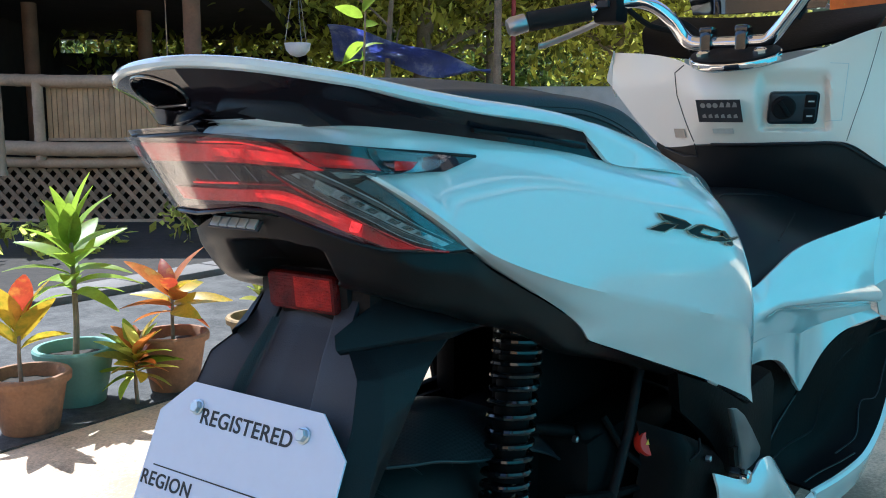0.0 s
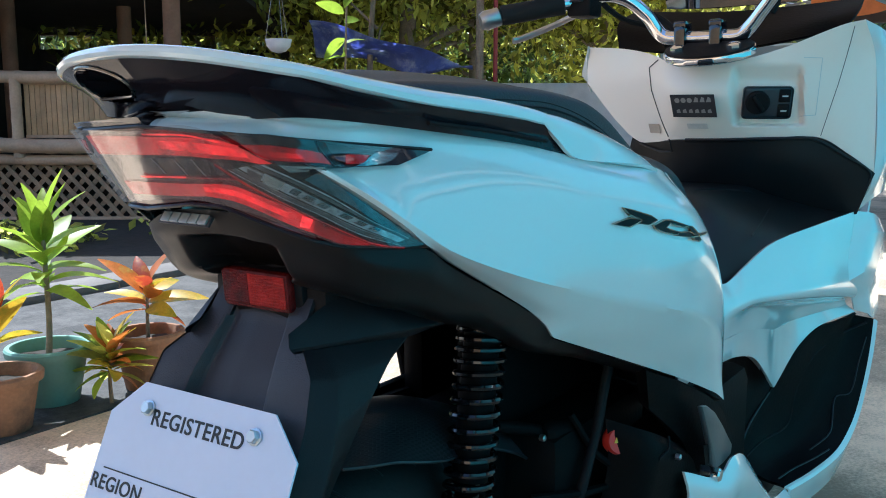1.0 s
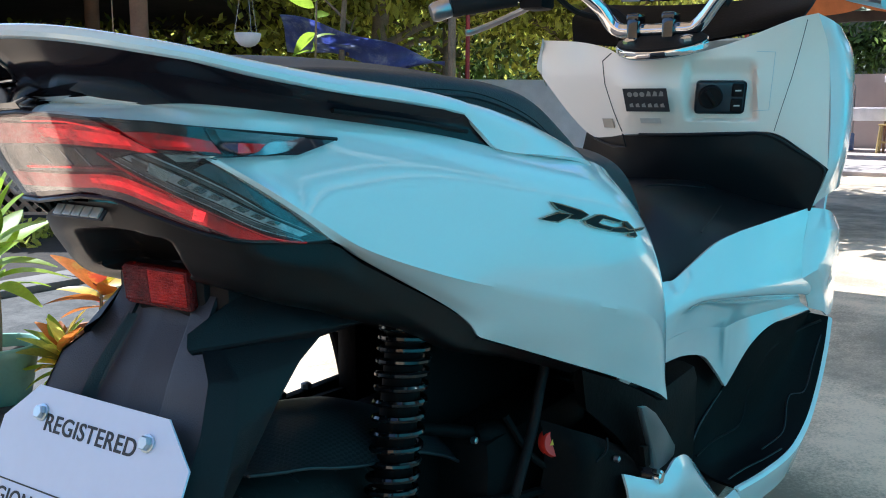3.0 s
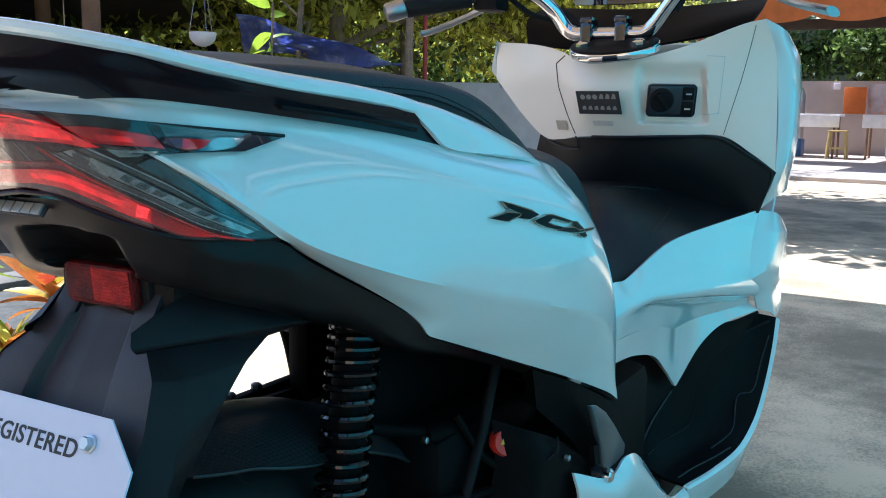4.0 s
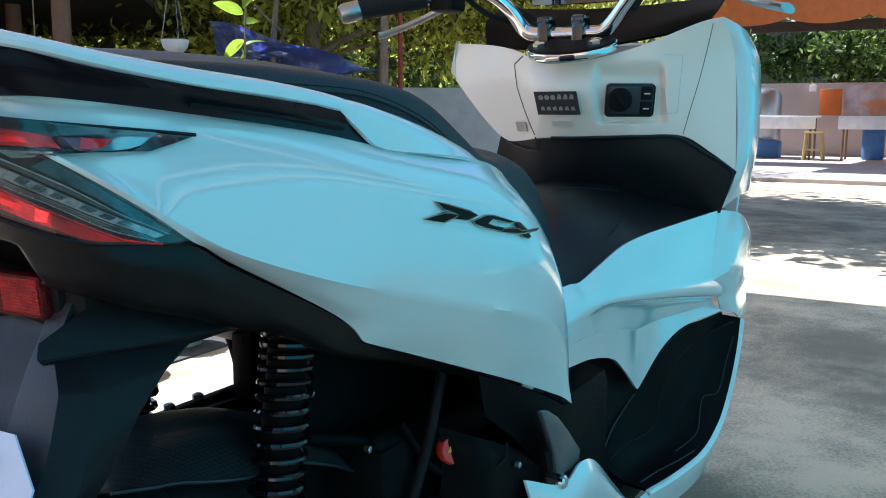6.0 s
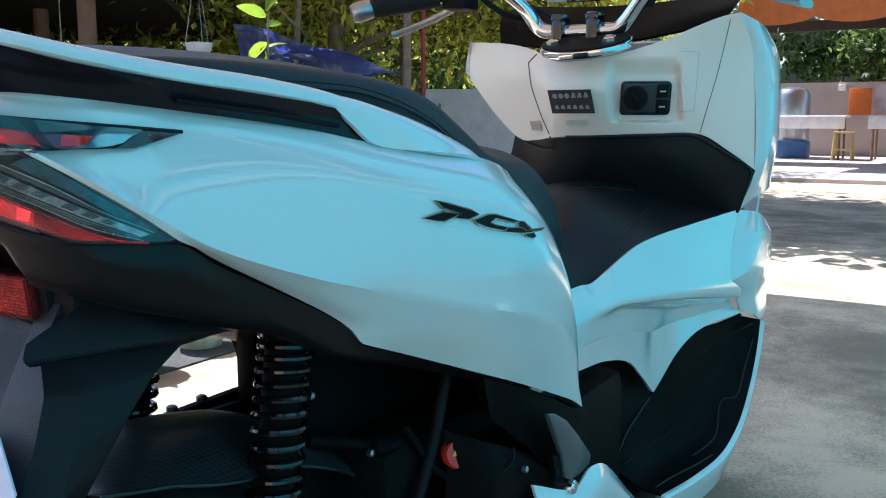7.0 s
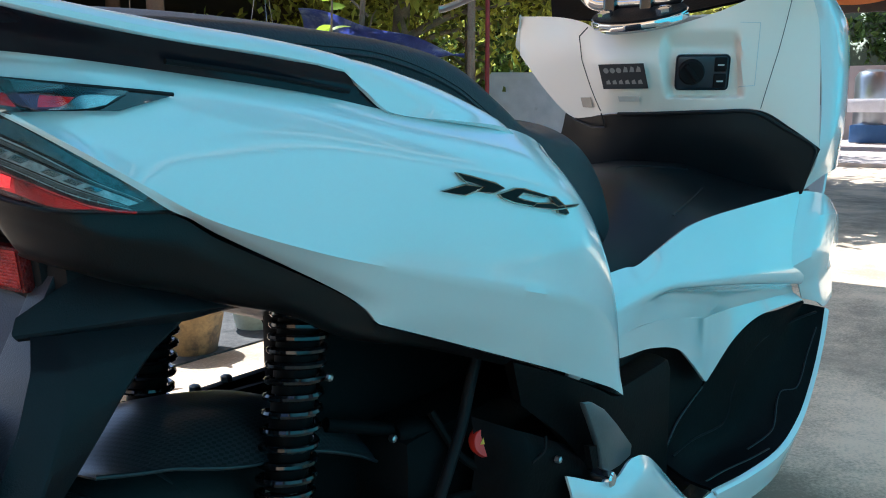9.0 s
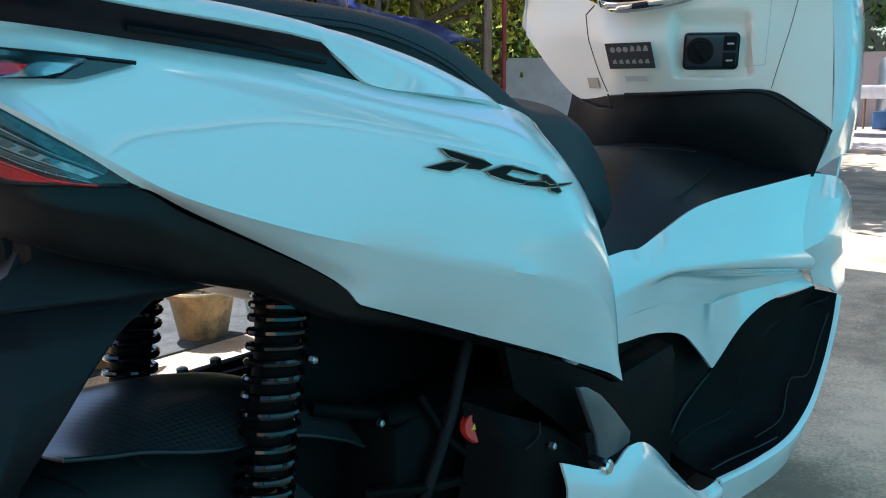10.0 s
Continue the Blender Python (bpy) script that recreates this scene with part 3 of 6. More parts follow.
def part_way(low, high, u, v):
    """The strip that fills from u to v of the way between two lines."""
    lo = [(a[0] + (b[0] - a[0]) * u, a[1] + (b[1] - a[1]) * u) for a, b in zip(low, high)]
    hi = [(a[0] + (b[0] - a[0]) * v, a[1] + (b[1] - a[1]) * v) for a, b in zip(low, high)]
    return lo, hi


CLEAR_OUT = 0.0105
# rear half: two red guides, a reflection's haze painted towards the middle, a thin line between them
part("upper_light_bar", lamp_band([(-0.62, 0.7445), (-0.32, 0.745), (-0.02, 0.746)], [(-0.62, 0.7575), (-0.27, 0.758), (0.02, 0.758)], 0.0050, 40), LAMP_RED_HAZE, tail_lamp, "red end of the light bar with painted reflection haze")
UP_LOW, UP_HIGH = [(-0.02, 0.746), (0.205, 0.746), (0.42, 0.745), (0.61, 0.744), (0.76, 0.741)], [(0.02, 0.758), (0.30, 0.758), (0.54, 0.757), (0.65, 0.752), (0.755, 0.743)]
part("upper_light_bar", lamp_band(UP_LOW, UP_HIGH, 0.0050, 90), LAMP_RED, tail_lamp, "glowing red light bar")
part("light_core", lamp_band([(0.06, 0.7500), (0.355, 0.748), (0.66, 0.746)], [(0.06, 0.7555), (0.40, 0.7545), (0.66, 0.751)], 0.0060, 60, 5), LAMP_CORE, tail_lamp, "bright ribbed band inside the bar")
part("light_core", lamp_band([(0.0, 0.7588), (0.34, 0.7585), (0.63, 0.7525)], [(0.0, 0.7598), (0.35, 0.7595), (0.65, 0.7535)], 0.0062, 60, 3), LAMP_CORE, tail_lamp, "thin red light line")
part("inner_panel", lamp_band([(-0.23, 0.732), (0.20, 0.733), (0.475, 0.734)], [(-0.225, 0.743), (0.24, 0.744), (0.375, 0.7435)], 0.0046, 40, 4), LAMP_BOWL, tail_lamp, "smoked panel between the bars")
for s_ in (-0.05, 0.12, 0.27):
    part("inner_step", lamp_band([(s_, 0.7325), (s_ + 0.012, 0.7325)], [(s_ - 0.03, 0.7435), (s_ - 0.018, 0.7435)], 0.0054, 4, 3), LAMP_TAN, tail_lamp)
part("inner_line", lamp_band([(-0.30, 0.7288), (0.10, 0.7302)], [(-0.30, 0.7300), (0.10, 0.7314)], 0.0058, 60, 3), LAMP_CORE, tail_lamp, "thin red light line")
part("inner_line", lamp_band([(0.10, 0.7302), (0.53, 0.7308)], [(0.10, 0.7312), (0.54, 0.7318)], 0.0056, 60, 3), LAMP_RED_DIM, tail_lamp, "thin red light line")
part("lower_light_bar", lamp_band([(-0.55, 0.7155), (-0.30, 0.716), (0.0, 0.717), (0.17, 0.718)], [(-0.55, 0.7250), (-0.36, 0.7255), (0.0, 0.726), (0.205, 0.727)], 0.0050, 40), LAMP_RED_HAZE, tail_lamp, "red end of the light bar with painted reflection haze")
DN_LOW, DN_HIGH = [(0.17, 0.718), (0.355, 0.716), (0.495, 0.711), (0.665, 0.701), (0.76, 0.6955)], [(0.205, 0.727), (0.43, 0.727), (0.56, 0.722), (0.715, 0.713), (0.80, 0.705)]
part("lower_light_bar", lamp_band(DN_LOW, DN_HIGH, 0.0050, 90), LAMP_RED, tail_lamp, "glowing red light bar")
part("light_core", lamp_band(*part_way(DN_LOW[:4], DN_HIGH[:4], 0.35, 0.72), 0.0060, 60, 4), LAMP_CORE, tail_lamp, "bright ribbed band inside the bar")
part("lower_light_bar", lamp_band([(0.76, 0.6955), (0.85, 0.688), (0.94, 0.6858)], [(0.80, 0.705), (0.87, 0.6945), (0.955, 0.688)], 0.0050, 40), LAMP_RED_DIM, tail_lamp, "dim red tail of the bar")
part("lamp_spot", lamp_band([(0.715, 0.7000), (0.755, 0.6985)], [(0.755, 0.7075), (0.792, 0.7050)], 0.0064, 10, 5), LAMP_SPOT, tail_lamp, "bright red spot in the bar")
LOW_LINE = [(s_, low_edge(s_) + 0.002) for s_, z_ in DN_LOW]
part("lower_reflector", lamp_band(LOW_LINE, DN_LOW, 0.0046, 80, 4), LAMP_DARK, tail_lamp, "dark red lower reflector")
for sd in (1, -1):
    part("upper_lens", lamp_patch(0.86 * sd, 1.2 * sd, fork_hi, top_edge, 0.004), LAMP_SMOKE, tail_lamp, "smoked dark side lens")
    part("lower_lens", lamp_patch(0.84 * sd, 1.2 * sd, low_edge, fork_lo, 0.004), LAMP_DARK, tail_lamp, "smoked dark red lens")
    sg = lambda line: [(s_ * sd, z_) for s_, z_ in line]
    part("side_smoke", lamp_band(sg([(0.79, 0.7405), (0.89, 0.7395), (0.95, 0.740), (1.04, 0.741), (1.11, 0.749)]), sg([(0.60, 0.7625), (0.79, 0.7605), (0.91, 0.7575), (1.0, 0.754), (1.115, 0.7505)]), 0.0056, 60), LAMP_SMOKE, tail_lamp, "smoked side section of the lens")
    part("side_light", lamp_band(sg([(0.735, 0.7450), (0.815, 0.744), (0.885, 0.743), (0.905, 0.742)]), sg([(0.665, 0.7540), (0.785, 0.754), (0.87, 0.7515), (0.912, 0.749)]), 0.0066, 40), LAMP_RED_DIM, tail_lamp, "dim red side section")
    part("side_core", lamp_band(sg([(0.77, 0.7465), (0.86, 0.7455)]), sg([(0.77, 0.7500), (0.86, 0.7485)]), 0.0074, 16, 4), LAMP_RED, tail_lamp)
    part("side_post", lamp_band(sg([(0.908, 0.741), (0.924, 0.7415)]), sg([(0.918, 0.7565), (0.936, 0.7555)]), 0.0078, 4, 8), LAMP_RIM, tail_lamp, "dark post inside the lens")
    part("side_light", lamp_band(sg([(0.938, 0.742), (0.985, 0.742)]), sg([(0.962, 0.748), (1.015, 0.747)]), 0.0068, 20), LAMP_RED_DIM, tail_lamp, "dim red side section")
    SIG_LOW = sg([(0.425, 0.7405), (0.555, 0.728), (0.72, 0.714), (0.81, 0.704), (0.89, 0.694), (0.955, 0.687), (1.065, 0.683), (1.165, 0.682)])
    SIG_HIGH = sg([(0.43, 0.742), (0.665, 0.742), (0.79, 0.742), (0.895, 0.738), (0.94, 0.7255), (1.005, 0.711), (1.12, 0.6925), (1.165, 0.6855)])
    part("lens_edge", tube([lamp_curve(s_ * sd, low_edge(s_ * sd), 0.005) for s_ in [0.02 * k for k in range(61)]], 0.0016, 6), LAMP_RIM, tail_lamp, "black rim along the lens")
    part("lens_brow_edge", tube([lamp_curve(s_ * sd, top_edge(s_), 0.004) for s_ in [0.02 * k for k in range(61)]], 0.0013, 6), LAMP_RIM, tail_lamp, "black rim along the lens")
    signal = part("turn_signal", lamp_band(SIG_LOW, SIG_HIGH, 0.0060 if sd > 0 else 0.0035, 60, 10), LAMP_BOWL, tail_lamp, "clear smoked turn signal, unlit")
    if sd < 0:
        continue
    part("signal_rim", tube([lamp_curve(q[0], q[1], 0.0085) for q in spline([(u, v, 0) for u, v in SIG_LOW[:7]], 60)], 0.0008, 6), LAMP_RED_DIM, signal)
    SLOPES = ([(0.495, 0.737), (0.645, 0.725), (0.805, 0.710), (0.925, 0.6935), (1.055, 0.6845)],        # four lines that slope down to the tip
              [(0.560, 0.7385), (0.720, 0.724), (0.83, 0.712), (0.935, 0.698), (1.045, 0.687)],
              [(0.64, 0.7405), (0.775, 0.7305), (0.865, 0.718), (0.965, 0.7025), (1.09, 0.6885)],
              [(0.73, 0.7415), (0.80, 0.7335), (0.885, 0.7215), (0.98, 0.7030), (1.10, 0.6892)])
    for (lo_, hi_), u, v, mt, up_ in (((0, 1), 0.0, 0.16, LAMP_PALE, 0.0086), ((0, 1), 0.30, 0.78, LAMP_STEP, 0.0076), ((0, 1), 0.84, 0.92, LAMP_PALE, 0.0084),
                                      ((1, 2), 0.10, 0.86, LAMP_PALE, 0.0074), ((1, 2), 0.92, 1.0, LAMP_RIM, 0.0088), ((2, 3), 0.12, 0.62, LAMP_STEP, 0.0078), ((2, 3), 0.70, 0.92, LAMP_PALE, 0.0086)):
        part("signal_rib", lamp_band(*part_way(SLOPES[lo_], SLOPES[hi_], u, v), up_, 60, 3), mt, signal)
    for k in range(22):        # fine teeth of the chrome step
        u = 0.06 + 0.042 * k
        q0, q1 = spline([(x, z, 0) for x, z in SLOPES[0]], 101)[int(u * 100)], spline([(x, z, 0) for x, z in SLOPES[1]], 101)[int(u * 100)]
        part("signal_tooth", tube([lamp_curve(q0.x, q0.y, 0.0088), lamp_curve(q0.x + (q1.x - q0.x) * 0.25, q0.y + (q1.y - q0.y) * 0.25, 0.0088)], 0.0005, 5), LAMP_RIB, signal)
    for u in (0.34, 0.42, 0.50, 0.62, 0.70, 0.78):        # the six lamp cells, unlit
        a0, a1 = spline([(x, z, 0) for x, z in SLOPES[1]], 101), spline([(x, z, 0) for x, z in SLOPES[2]], 101)
        lo_, hi_ = [(a0[int(100 * (u + d))].x, a0[int(100 * (u + d))].y) for d in (0, 0.055)], [(a1[int(100 * (u + d))].x, a1[int(100 * (u + d))].y) for d in (0, 0.055)]
        part("signal_cell", lamp_band(*part_way(lo_, hi_, 0.25, 0.75), 0.0088, 6, 4), LAMP_CLEAR, signal, "small chromed lamp cell")
    part("signal_facet", lamp_band([(0.835, 0.732), (0.93, 0.715), (1.015, 0.6985), (1.105, 0.6895)], [(0.888, 0.7365), (0.938, 0.724), (1.012, 0.7075), (1.117, 0.6920)], 0.0082, 50, 4), LAMP_FACET, signal, "clear facet tinted teal like a reflection")
    part("signal_chip", lamp_band([(0.66, 0.7295), (0.715, 0.7245)], [(0.70, 0.736), (0.765, 0.7295)], 0.0088, 8, 4), LAMP_RIB, signal, "bright chrome chip")
    part("signal_chip", lamp_band([(0.60, 0.7335), (0.645, 0.7295)], [(0.625, 0.7385), (0.68, 0.734)], 0.0088, 8, 4), LAMP_STEP, signal)
    # metal wedge added in the shape of the cyan reflection on the tip
    part("lens_tip", lamp_band([(0.945, 0.7402), (1.02, 0.741), (1.06, 0.743)], [(0.995, 0.743), (1.03, 0.748), (1.09, 0.7475)], 0.0076, 14, 4), LAMP_RIB, tail_lamp, "metal wedge standing in for a reflection at the lens tip")
    part("lens_tip", lamp_band([(0.80, 0.7365), (0.855, 0.7370)], [(0.775, 0.7412), (0.885, 0.7402)], 0.0092, 14, 4), LAMP_RIB, tail_lamp, "bright wedge under the side lens")
    part("clear_lens", lamp_band([(-0.70, 0.7065), (0.0, 0.714), (0.315, 0.711), (0.535, 0.705), (0.65, 0.699), (0.77, 0.692), (0.845, 0.686), (0.99, 0.684), (1.165, 0.6835)],
                                 [(-0.70, 0.7605), (-0.30, 0.7605), (0.0, 0.7605), (0.22, 0.764), (0.50, 0.7625), (0.75, 0.7450), (0.895, 0.7375), (1.005, 0.711), (1.165, 0.6855)], CLEAR_OUT, 110, 16), LENS, tail_lamp, "clear outer lens")
    part("clear_lens", lamp_band([(0.79, 0.7412), (0.89, 0.7402), (0.95, 0.7408), (1.04, 0.7418), (1.105, 0.749)], [(0.60, 0.7615), (0.79, 0.7598), (0.91, 0.7568), (1.0, 0.7535), (1.11, 0.7503)], CLEAR_OUT - 0.001, 60, 8), LENS, tail_lamp, "clear outer side lens")


part("lamp_brow", lamp_patch(-0.84, 0.02, top_edge, lambda s: top_edge(s) + 0.006, 0.003), GLOSS, tail_lamp, "gloss black trim over the lens")
name_badge = part("name_badge", box(0.002, 0.054, 0.0105, (0.0205, 0.028, 0.6985), 0.0008, pose(0, 0, 0, 0, 37, 0)), GREY, scooter, "small badge of plain silver blocks")
for k in range(5):
    part("block", box(0.003, 0.0086, 0.0080, (0.0195, 0.0475 - 0.0098 * k, 0.6990), 0.0005, pose(0, 0, 0, 0, 37, 0)), SILVER, name_badge)

# ---- grab rail ----
def rail_section(path, lo, width, name, material, label):
    """A bar of flat oval section, lo metres tall, along a path that lies on its top."""
    p = spline(path, 90)
    rows = []
    for i, q in enumerate(p):
        t = (p[min(i + 1, 89)] - p[max(i - 1, 0)]).normalized()
        side = Vector((t.y, -t.x, 0)).normalized()
        ring = []
        for k in range(14):
            a = 2 * math.pi * k / 14
            c, s_ = math.cos(a), math.sin(a)
            ring.append(q + side * (width / 2) * (1 - 0.2 * max(0.0, s_)) * math.copysign(abs(c) ** 0.6, c) + Vector((0, 0, 1)) * (lo / 2) * (1 + 0.4 * rise(q.x, -0.02, 0.12)) * (math.copysign(abs(s_) ** 0.7, s_) - 1))
        rows.append(ring)
    bm = grid(rows, True)
    bm.faces.new([v for v in bm.verts][:14][::-1])
    bm.faces.new([v for v in bm.verts][-14:])
    return part(name, bm, material, scooter, label)


half = [(0.290, -0.148, 0.750), (0.255, -0.147, 0.7665), (0.225, -0.146, 0.7755), (0.165, -0.139, 0.7840), (0.090, -0.130, 0.7905), (0.028, -0.120, 0.7978), (-0.010, -0.104, 0.8052), (-0.036, -0.062, 0.8130), (-0.044, -0.02, 0.8165)]
loop = half + [(x, -y, z) for x, y, z in half[::-1]]
rail_section(loop, 0.0095, 0.023, "grab_rail", PAINT, "white painted grab rail cap")
for sd in (1, -1):
    out_ = [(0.300, -0.170, 0.741), (0.230, -0.157, 0.7635), (0.165, -0.149, 0.7715), (0.090, -0.140, 0.7790), (0.028, -0.129, 0.7870), (-0.015, -0.111, 0.7965), (-0.044, -0.064, 0.8050), (-0.053, 0.0, 0.8085)]
    mid_ = [(0.292, -0.166, 0.739), (0.228, -0.153, 0.756), (0.165, -0.144, 0.7640), (0.092, -0.133, 0.771), (0.032, -0.118, 0.778), (-0.006, -0.096, 0.786), (-0.030, -0.054, 0.790), (-0.036, 0.0, 0.792)]
    low_ = [(0.275, -0.160, 0.735), (0.222, -0.151, 0.7465), (0.165, -0.1420, 0.7545), (0.094, -0.1300, 0.7625), (0.040, -0.1155, 0.7685), (0.008, -0.096, 0.7715), (-0.002, -0.048, 0.770), (-0.008, 0.0, 0.771)]
    bm = skin([mirror(q, sd) for q in (out_, mid_, low_)], 150, 36)
    flank_tree = BVHTree.FromBMesh(bm)
    lip = []
    for k in range(33):
        a = 2 * math.pi * k / 32
        y, z = -0.040 * sd + 0.029 * math.cos(a), 0.7925 + 0.0115 * math.sin(a) * (1.0 - 0.15 * math.cos(a) * sd)
        hit = flank_tree.ray_cast(Vector((-0.3, y, z)), Vector((1, 0, 0)))[0]
        if hit and sd < 0 and math.sin(a) > -0.75:
            lip.append(hit)
    for v in bm.verts if sd < 0 else ():        # the hollow mouth at the rear
        e_ = ((v.co.y + 0.040 * sd) / 0.029) ** 2 + ((v.co.z - 0.7925) / 0.0115) ** 2
        if v.co.x < 0.03 and e_ < 1.0:
            v.co.x += 0.030 * min(1.0, (1.0 - e_) * 2.5)
    part("rail_flank", bm, RAIL_BLACK, scooter, "gloss black moulding under the grab rail")
    if lip:
        part("mouth_lip", tube(lip, 0.0014, 8), LIP, scooter, "glossy lip of the rail's hollow")
    line_ = [(x * 0.6 + a * 0.4, (y * 0.6 + b * 0.4) - 0.003, z * 0.6 + c * 0.4) for (x, y, z), (a, b, c) in zip(mid_, low_)][1:4]
    part("rail_groove", tube(mirror(line_, sd), 0.0018, 6, 40), MATTE, scooter)
for sd in (1, -1):
    front = [mirror(q, sd) for q in (
        [(0.210, -0.134, 0.7785), (0.24, -0.137, 0.7755), (0.27, -0.140, 0.7705), (0.33, -0.148, 0.758), (0.385, -0.160, 0.736), (0.40, -0.170, 0.722)],
        [(0.210, -0.154, 0.7745), (0.235, -0.157, 0.7705), (0.265, -0.162, 0.764), (0.325, -0.168, 0.750), (0.38, -0.174, 0.733), (0.40, -0.178, 0.721)],
        [(0.222, -0.156, 0.764), (0.238, -0.160, 0.752), (0.262, -0.164, 0.7375), (0.325, -0.177, 0.731), (0.378, -0.182, 0.726), (0.40, -0.181, 0.720)])]
    part("rail_foot", skin(front, 36, 14, 0.004), PAINT, scooter, "white painted foot of the grab rail")

# ---- seat ----
def seat():
    st = [(0.014, 0.056, 0.786, 0.780), (0.05, 0.088, 0.798, 0.775), (0.15, 0.104, 0.805, 0.768), (0.28, 0.116, 0.804, 0.757), (0.38, 0.118, 0.797, 0.742), (0.44, 0.116, 0.784, 0.722),
          (0.50, 0.114, 0.757, 0.700), (0.55, 0.114, 0.734, 0.672), (0.60, 0.113, 0.726, 0.645), (0.66, 0.110, 0.723, 0.615), (0.70, 0.106, 0.713, 0.595), (0.74, 0.100, 0.692, 0.578), (0.775, 0.094, 0.663, 0.560), (0.81, 0.085, 0.615, 0.545), (0.835, 0.07, 0.565, 0.525)]
    rows = []
    for x, w, zt, zb in st:
        half_ = [(x, -w, zb - 0.03), (x, -w, zb), (x, -w * 0.985, zb + (zt - zb) * 0.45), (x, -w * 0.92, zb + (zt - zb) * 0.78), (x, -w * 0.66, zt - 0.006), (x, -w * 0.3, zt + 0.002), (x, 0, zt + 0.003)]
        rows.append(half_ + [(a, -b, c) for a, b, c in half_[-2::-1]])
    cross = [list(c) for c in zip(*rows)]
    cushion = part("seat", skin(cross, 120, 72), SEAT, scooter, "black stitched vinyl seat", sharp=60)
    cushion.data.materials.append(SEAT_SIDE)
    seam = spline([(-0.02, 0, 0.776), (0.12, 0, 0.781), (0.22, 0, 0.7805), (0.289, 0, 0.779), (0.318, 0, 0.7763), (0.3585, 0, 0.769), (0.4045, 0, 0.757), (0.4365, 0, 0.7456), (0.50, 0, 0.715), (0.56, 0, 0.680), (0.66, 0, 0.640), (0.86, 0, 0.52)], 200)

    def seam_height(x):
        return min(seam, key=lambda q: abs(q.x - x)).z
    for f in cushion.data.polygons:        # darker side panels below the seam
        if f.center.z < seam_height(f.center.x):
            f.material_index = 1
    seat_tree = surface(cushion)
    for sd in (1, -1):
        for lift, rad in ((0.0, 0.0013), (0.0045, 0.0006)):
            line = []
            for q in seam[20:150]:
                hit = seat_tree.ray_cast(Vector((q.x, -0.4 * sd, q.z + lift)), Vector((0, sd, 0)))[0]
                if hit:
                    line.append(hit - Vector((0, sd * 0.0002, 0)))
            part("seat_stitch", tube(line, rad, 6), THREAD, scooter, "raised stitched seam")


seat()

# ---- rear fender, reflector, plate ----
reflector = part("rear_reflector", box(0.010, 0.068, 0.030, (0.062, -0.001, 0.6435), 0.003, pose(0, 0, 0, 0, -6, 0)), REFLECT, scooter, "red rear reflector")
for y0, n_, mt in ((-0.0315, 17, REFLECT_LIT), (0.0065, 12, REFLECT)):
    bm = bmesh.new()
    vs = [[bm.verts.new((-0.0007 if i % 2 and j % 2 else 0.0, y0 + 0.0011 * i, -0.0126 + 0.0011 * j)) for j in range(23)] for i in range(2 * n_ + 1)]
    for i in range(0, 2 * n_, 2):
        for j in range(0, 22, 2):
            c_ = vs[i + 1][j + 1]
            loop_ = [vs[i][j], vs[i + 1][j], vs[i + 2][j], vs[i + 2][j + 1], vs[i + 2][j + 2], vs[i + 1][j + 2], vs[i][j + 2], vs[i][j + 1]]
            for a_, b_ in zip(loop_, loop_[1:] + loop_[:1]):
                bm.faces.new((a_, b_, c_))
    bmesh.ops.transform(bm, matrix=pose(0.0566, -0.001, 0.6442, 0, -6, 0), verts=bm.verts)
    part("prism_field", bm, mt, reflector, "prismatic field of the reflector", smooth=False)
part("reflector_holder", box(0.012, 0.078, 0.040, (0.071, -0.003, 0.6395), 0.004, pose(0, 0, 0, 0, -6, 0)), MATTE, scooter)
def facets(rows, thick=0.0):
    """A sheet of flat facets through rows of corners, edges lightly rounded."""
    bm = grid([[Vector(p) for p in r] for r in rows])
    bmesh.ops.recalc_face_normals(bm, faces=bm.faces)
    inner_ = [e for e in bm.edges if len(e.link_faces) == 2]
    bmesh.ops.bevel(bm, geom=inner_, offset=0.0025, segments=2, affect="EDGES", profile=0.5)
    if thick:
        bmesh.ops.recalc_face_normals(bm, faces=bm.faces)
        bmesh.ops.solidify(bm, geom=list(bm.faces), thickness=thick)
    return bm


back = []
for outer_, inner_, floor_ in (((0.085, 0.046, 0.662), (0.085, 0.026, 0.662), (0.085, 0.023, 0.662)), ((0.058, 0.050, 0.622), (0.056, 0.031, 0.618), (0.064, 0.028, 0.617)),
                               ((0.046, 0.060, 0.606), (0.042, 0.035, 0.600), (0.052, 0.030, 0.599)), ((0.034, 0.077, 0.590), (0.030, 0.039, 0.582), (0.041, 0.033, 0.581)),
                               ((0.020, 0.084, 0.560), (0.014, 0.043, 0.552), (0.025, 0.037, 0.551)), ((-0.036, 0.088, 0.448), (-0.040, 0.046, 0.446), (-0.029, 0.039, 0.445)),
                               ((-0.084, 0.084, 0.330), (-0.088, 0.044, 0.330), (-0.078, 0.038, 0.330))):
    crest_ = (floor_[0] - 0.003, 0.002, floor_[2])
    back.append([(x, -y, z) for x, y, z in (outer_, inner_, floor_)] + [crest_, floor_, inner_, outer_])
part("rear_fender", facets(back, 0.004), GREY, scooter, "dark grey textured rear fender", sharp=18)
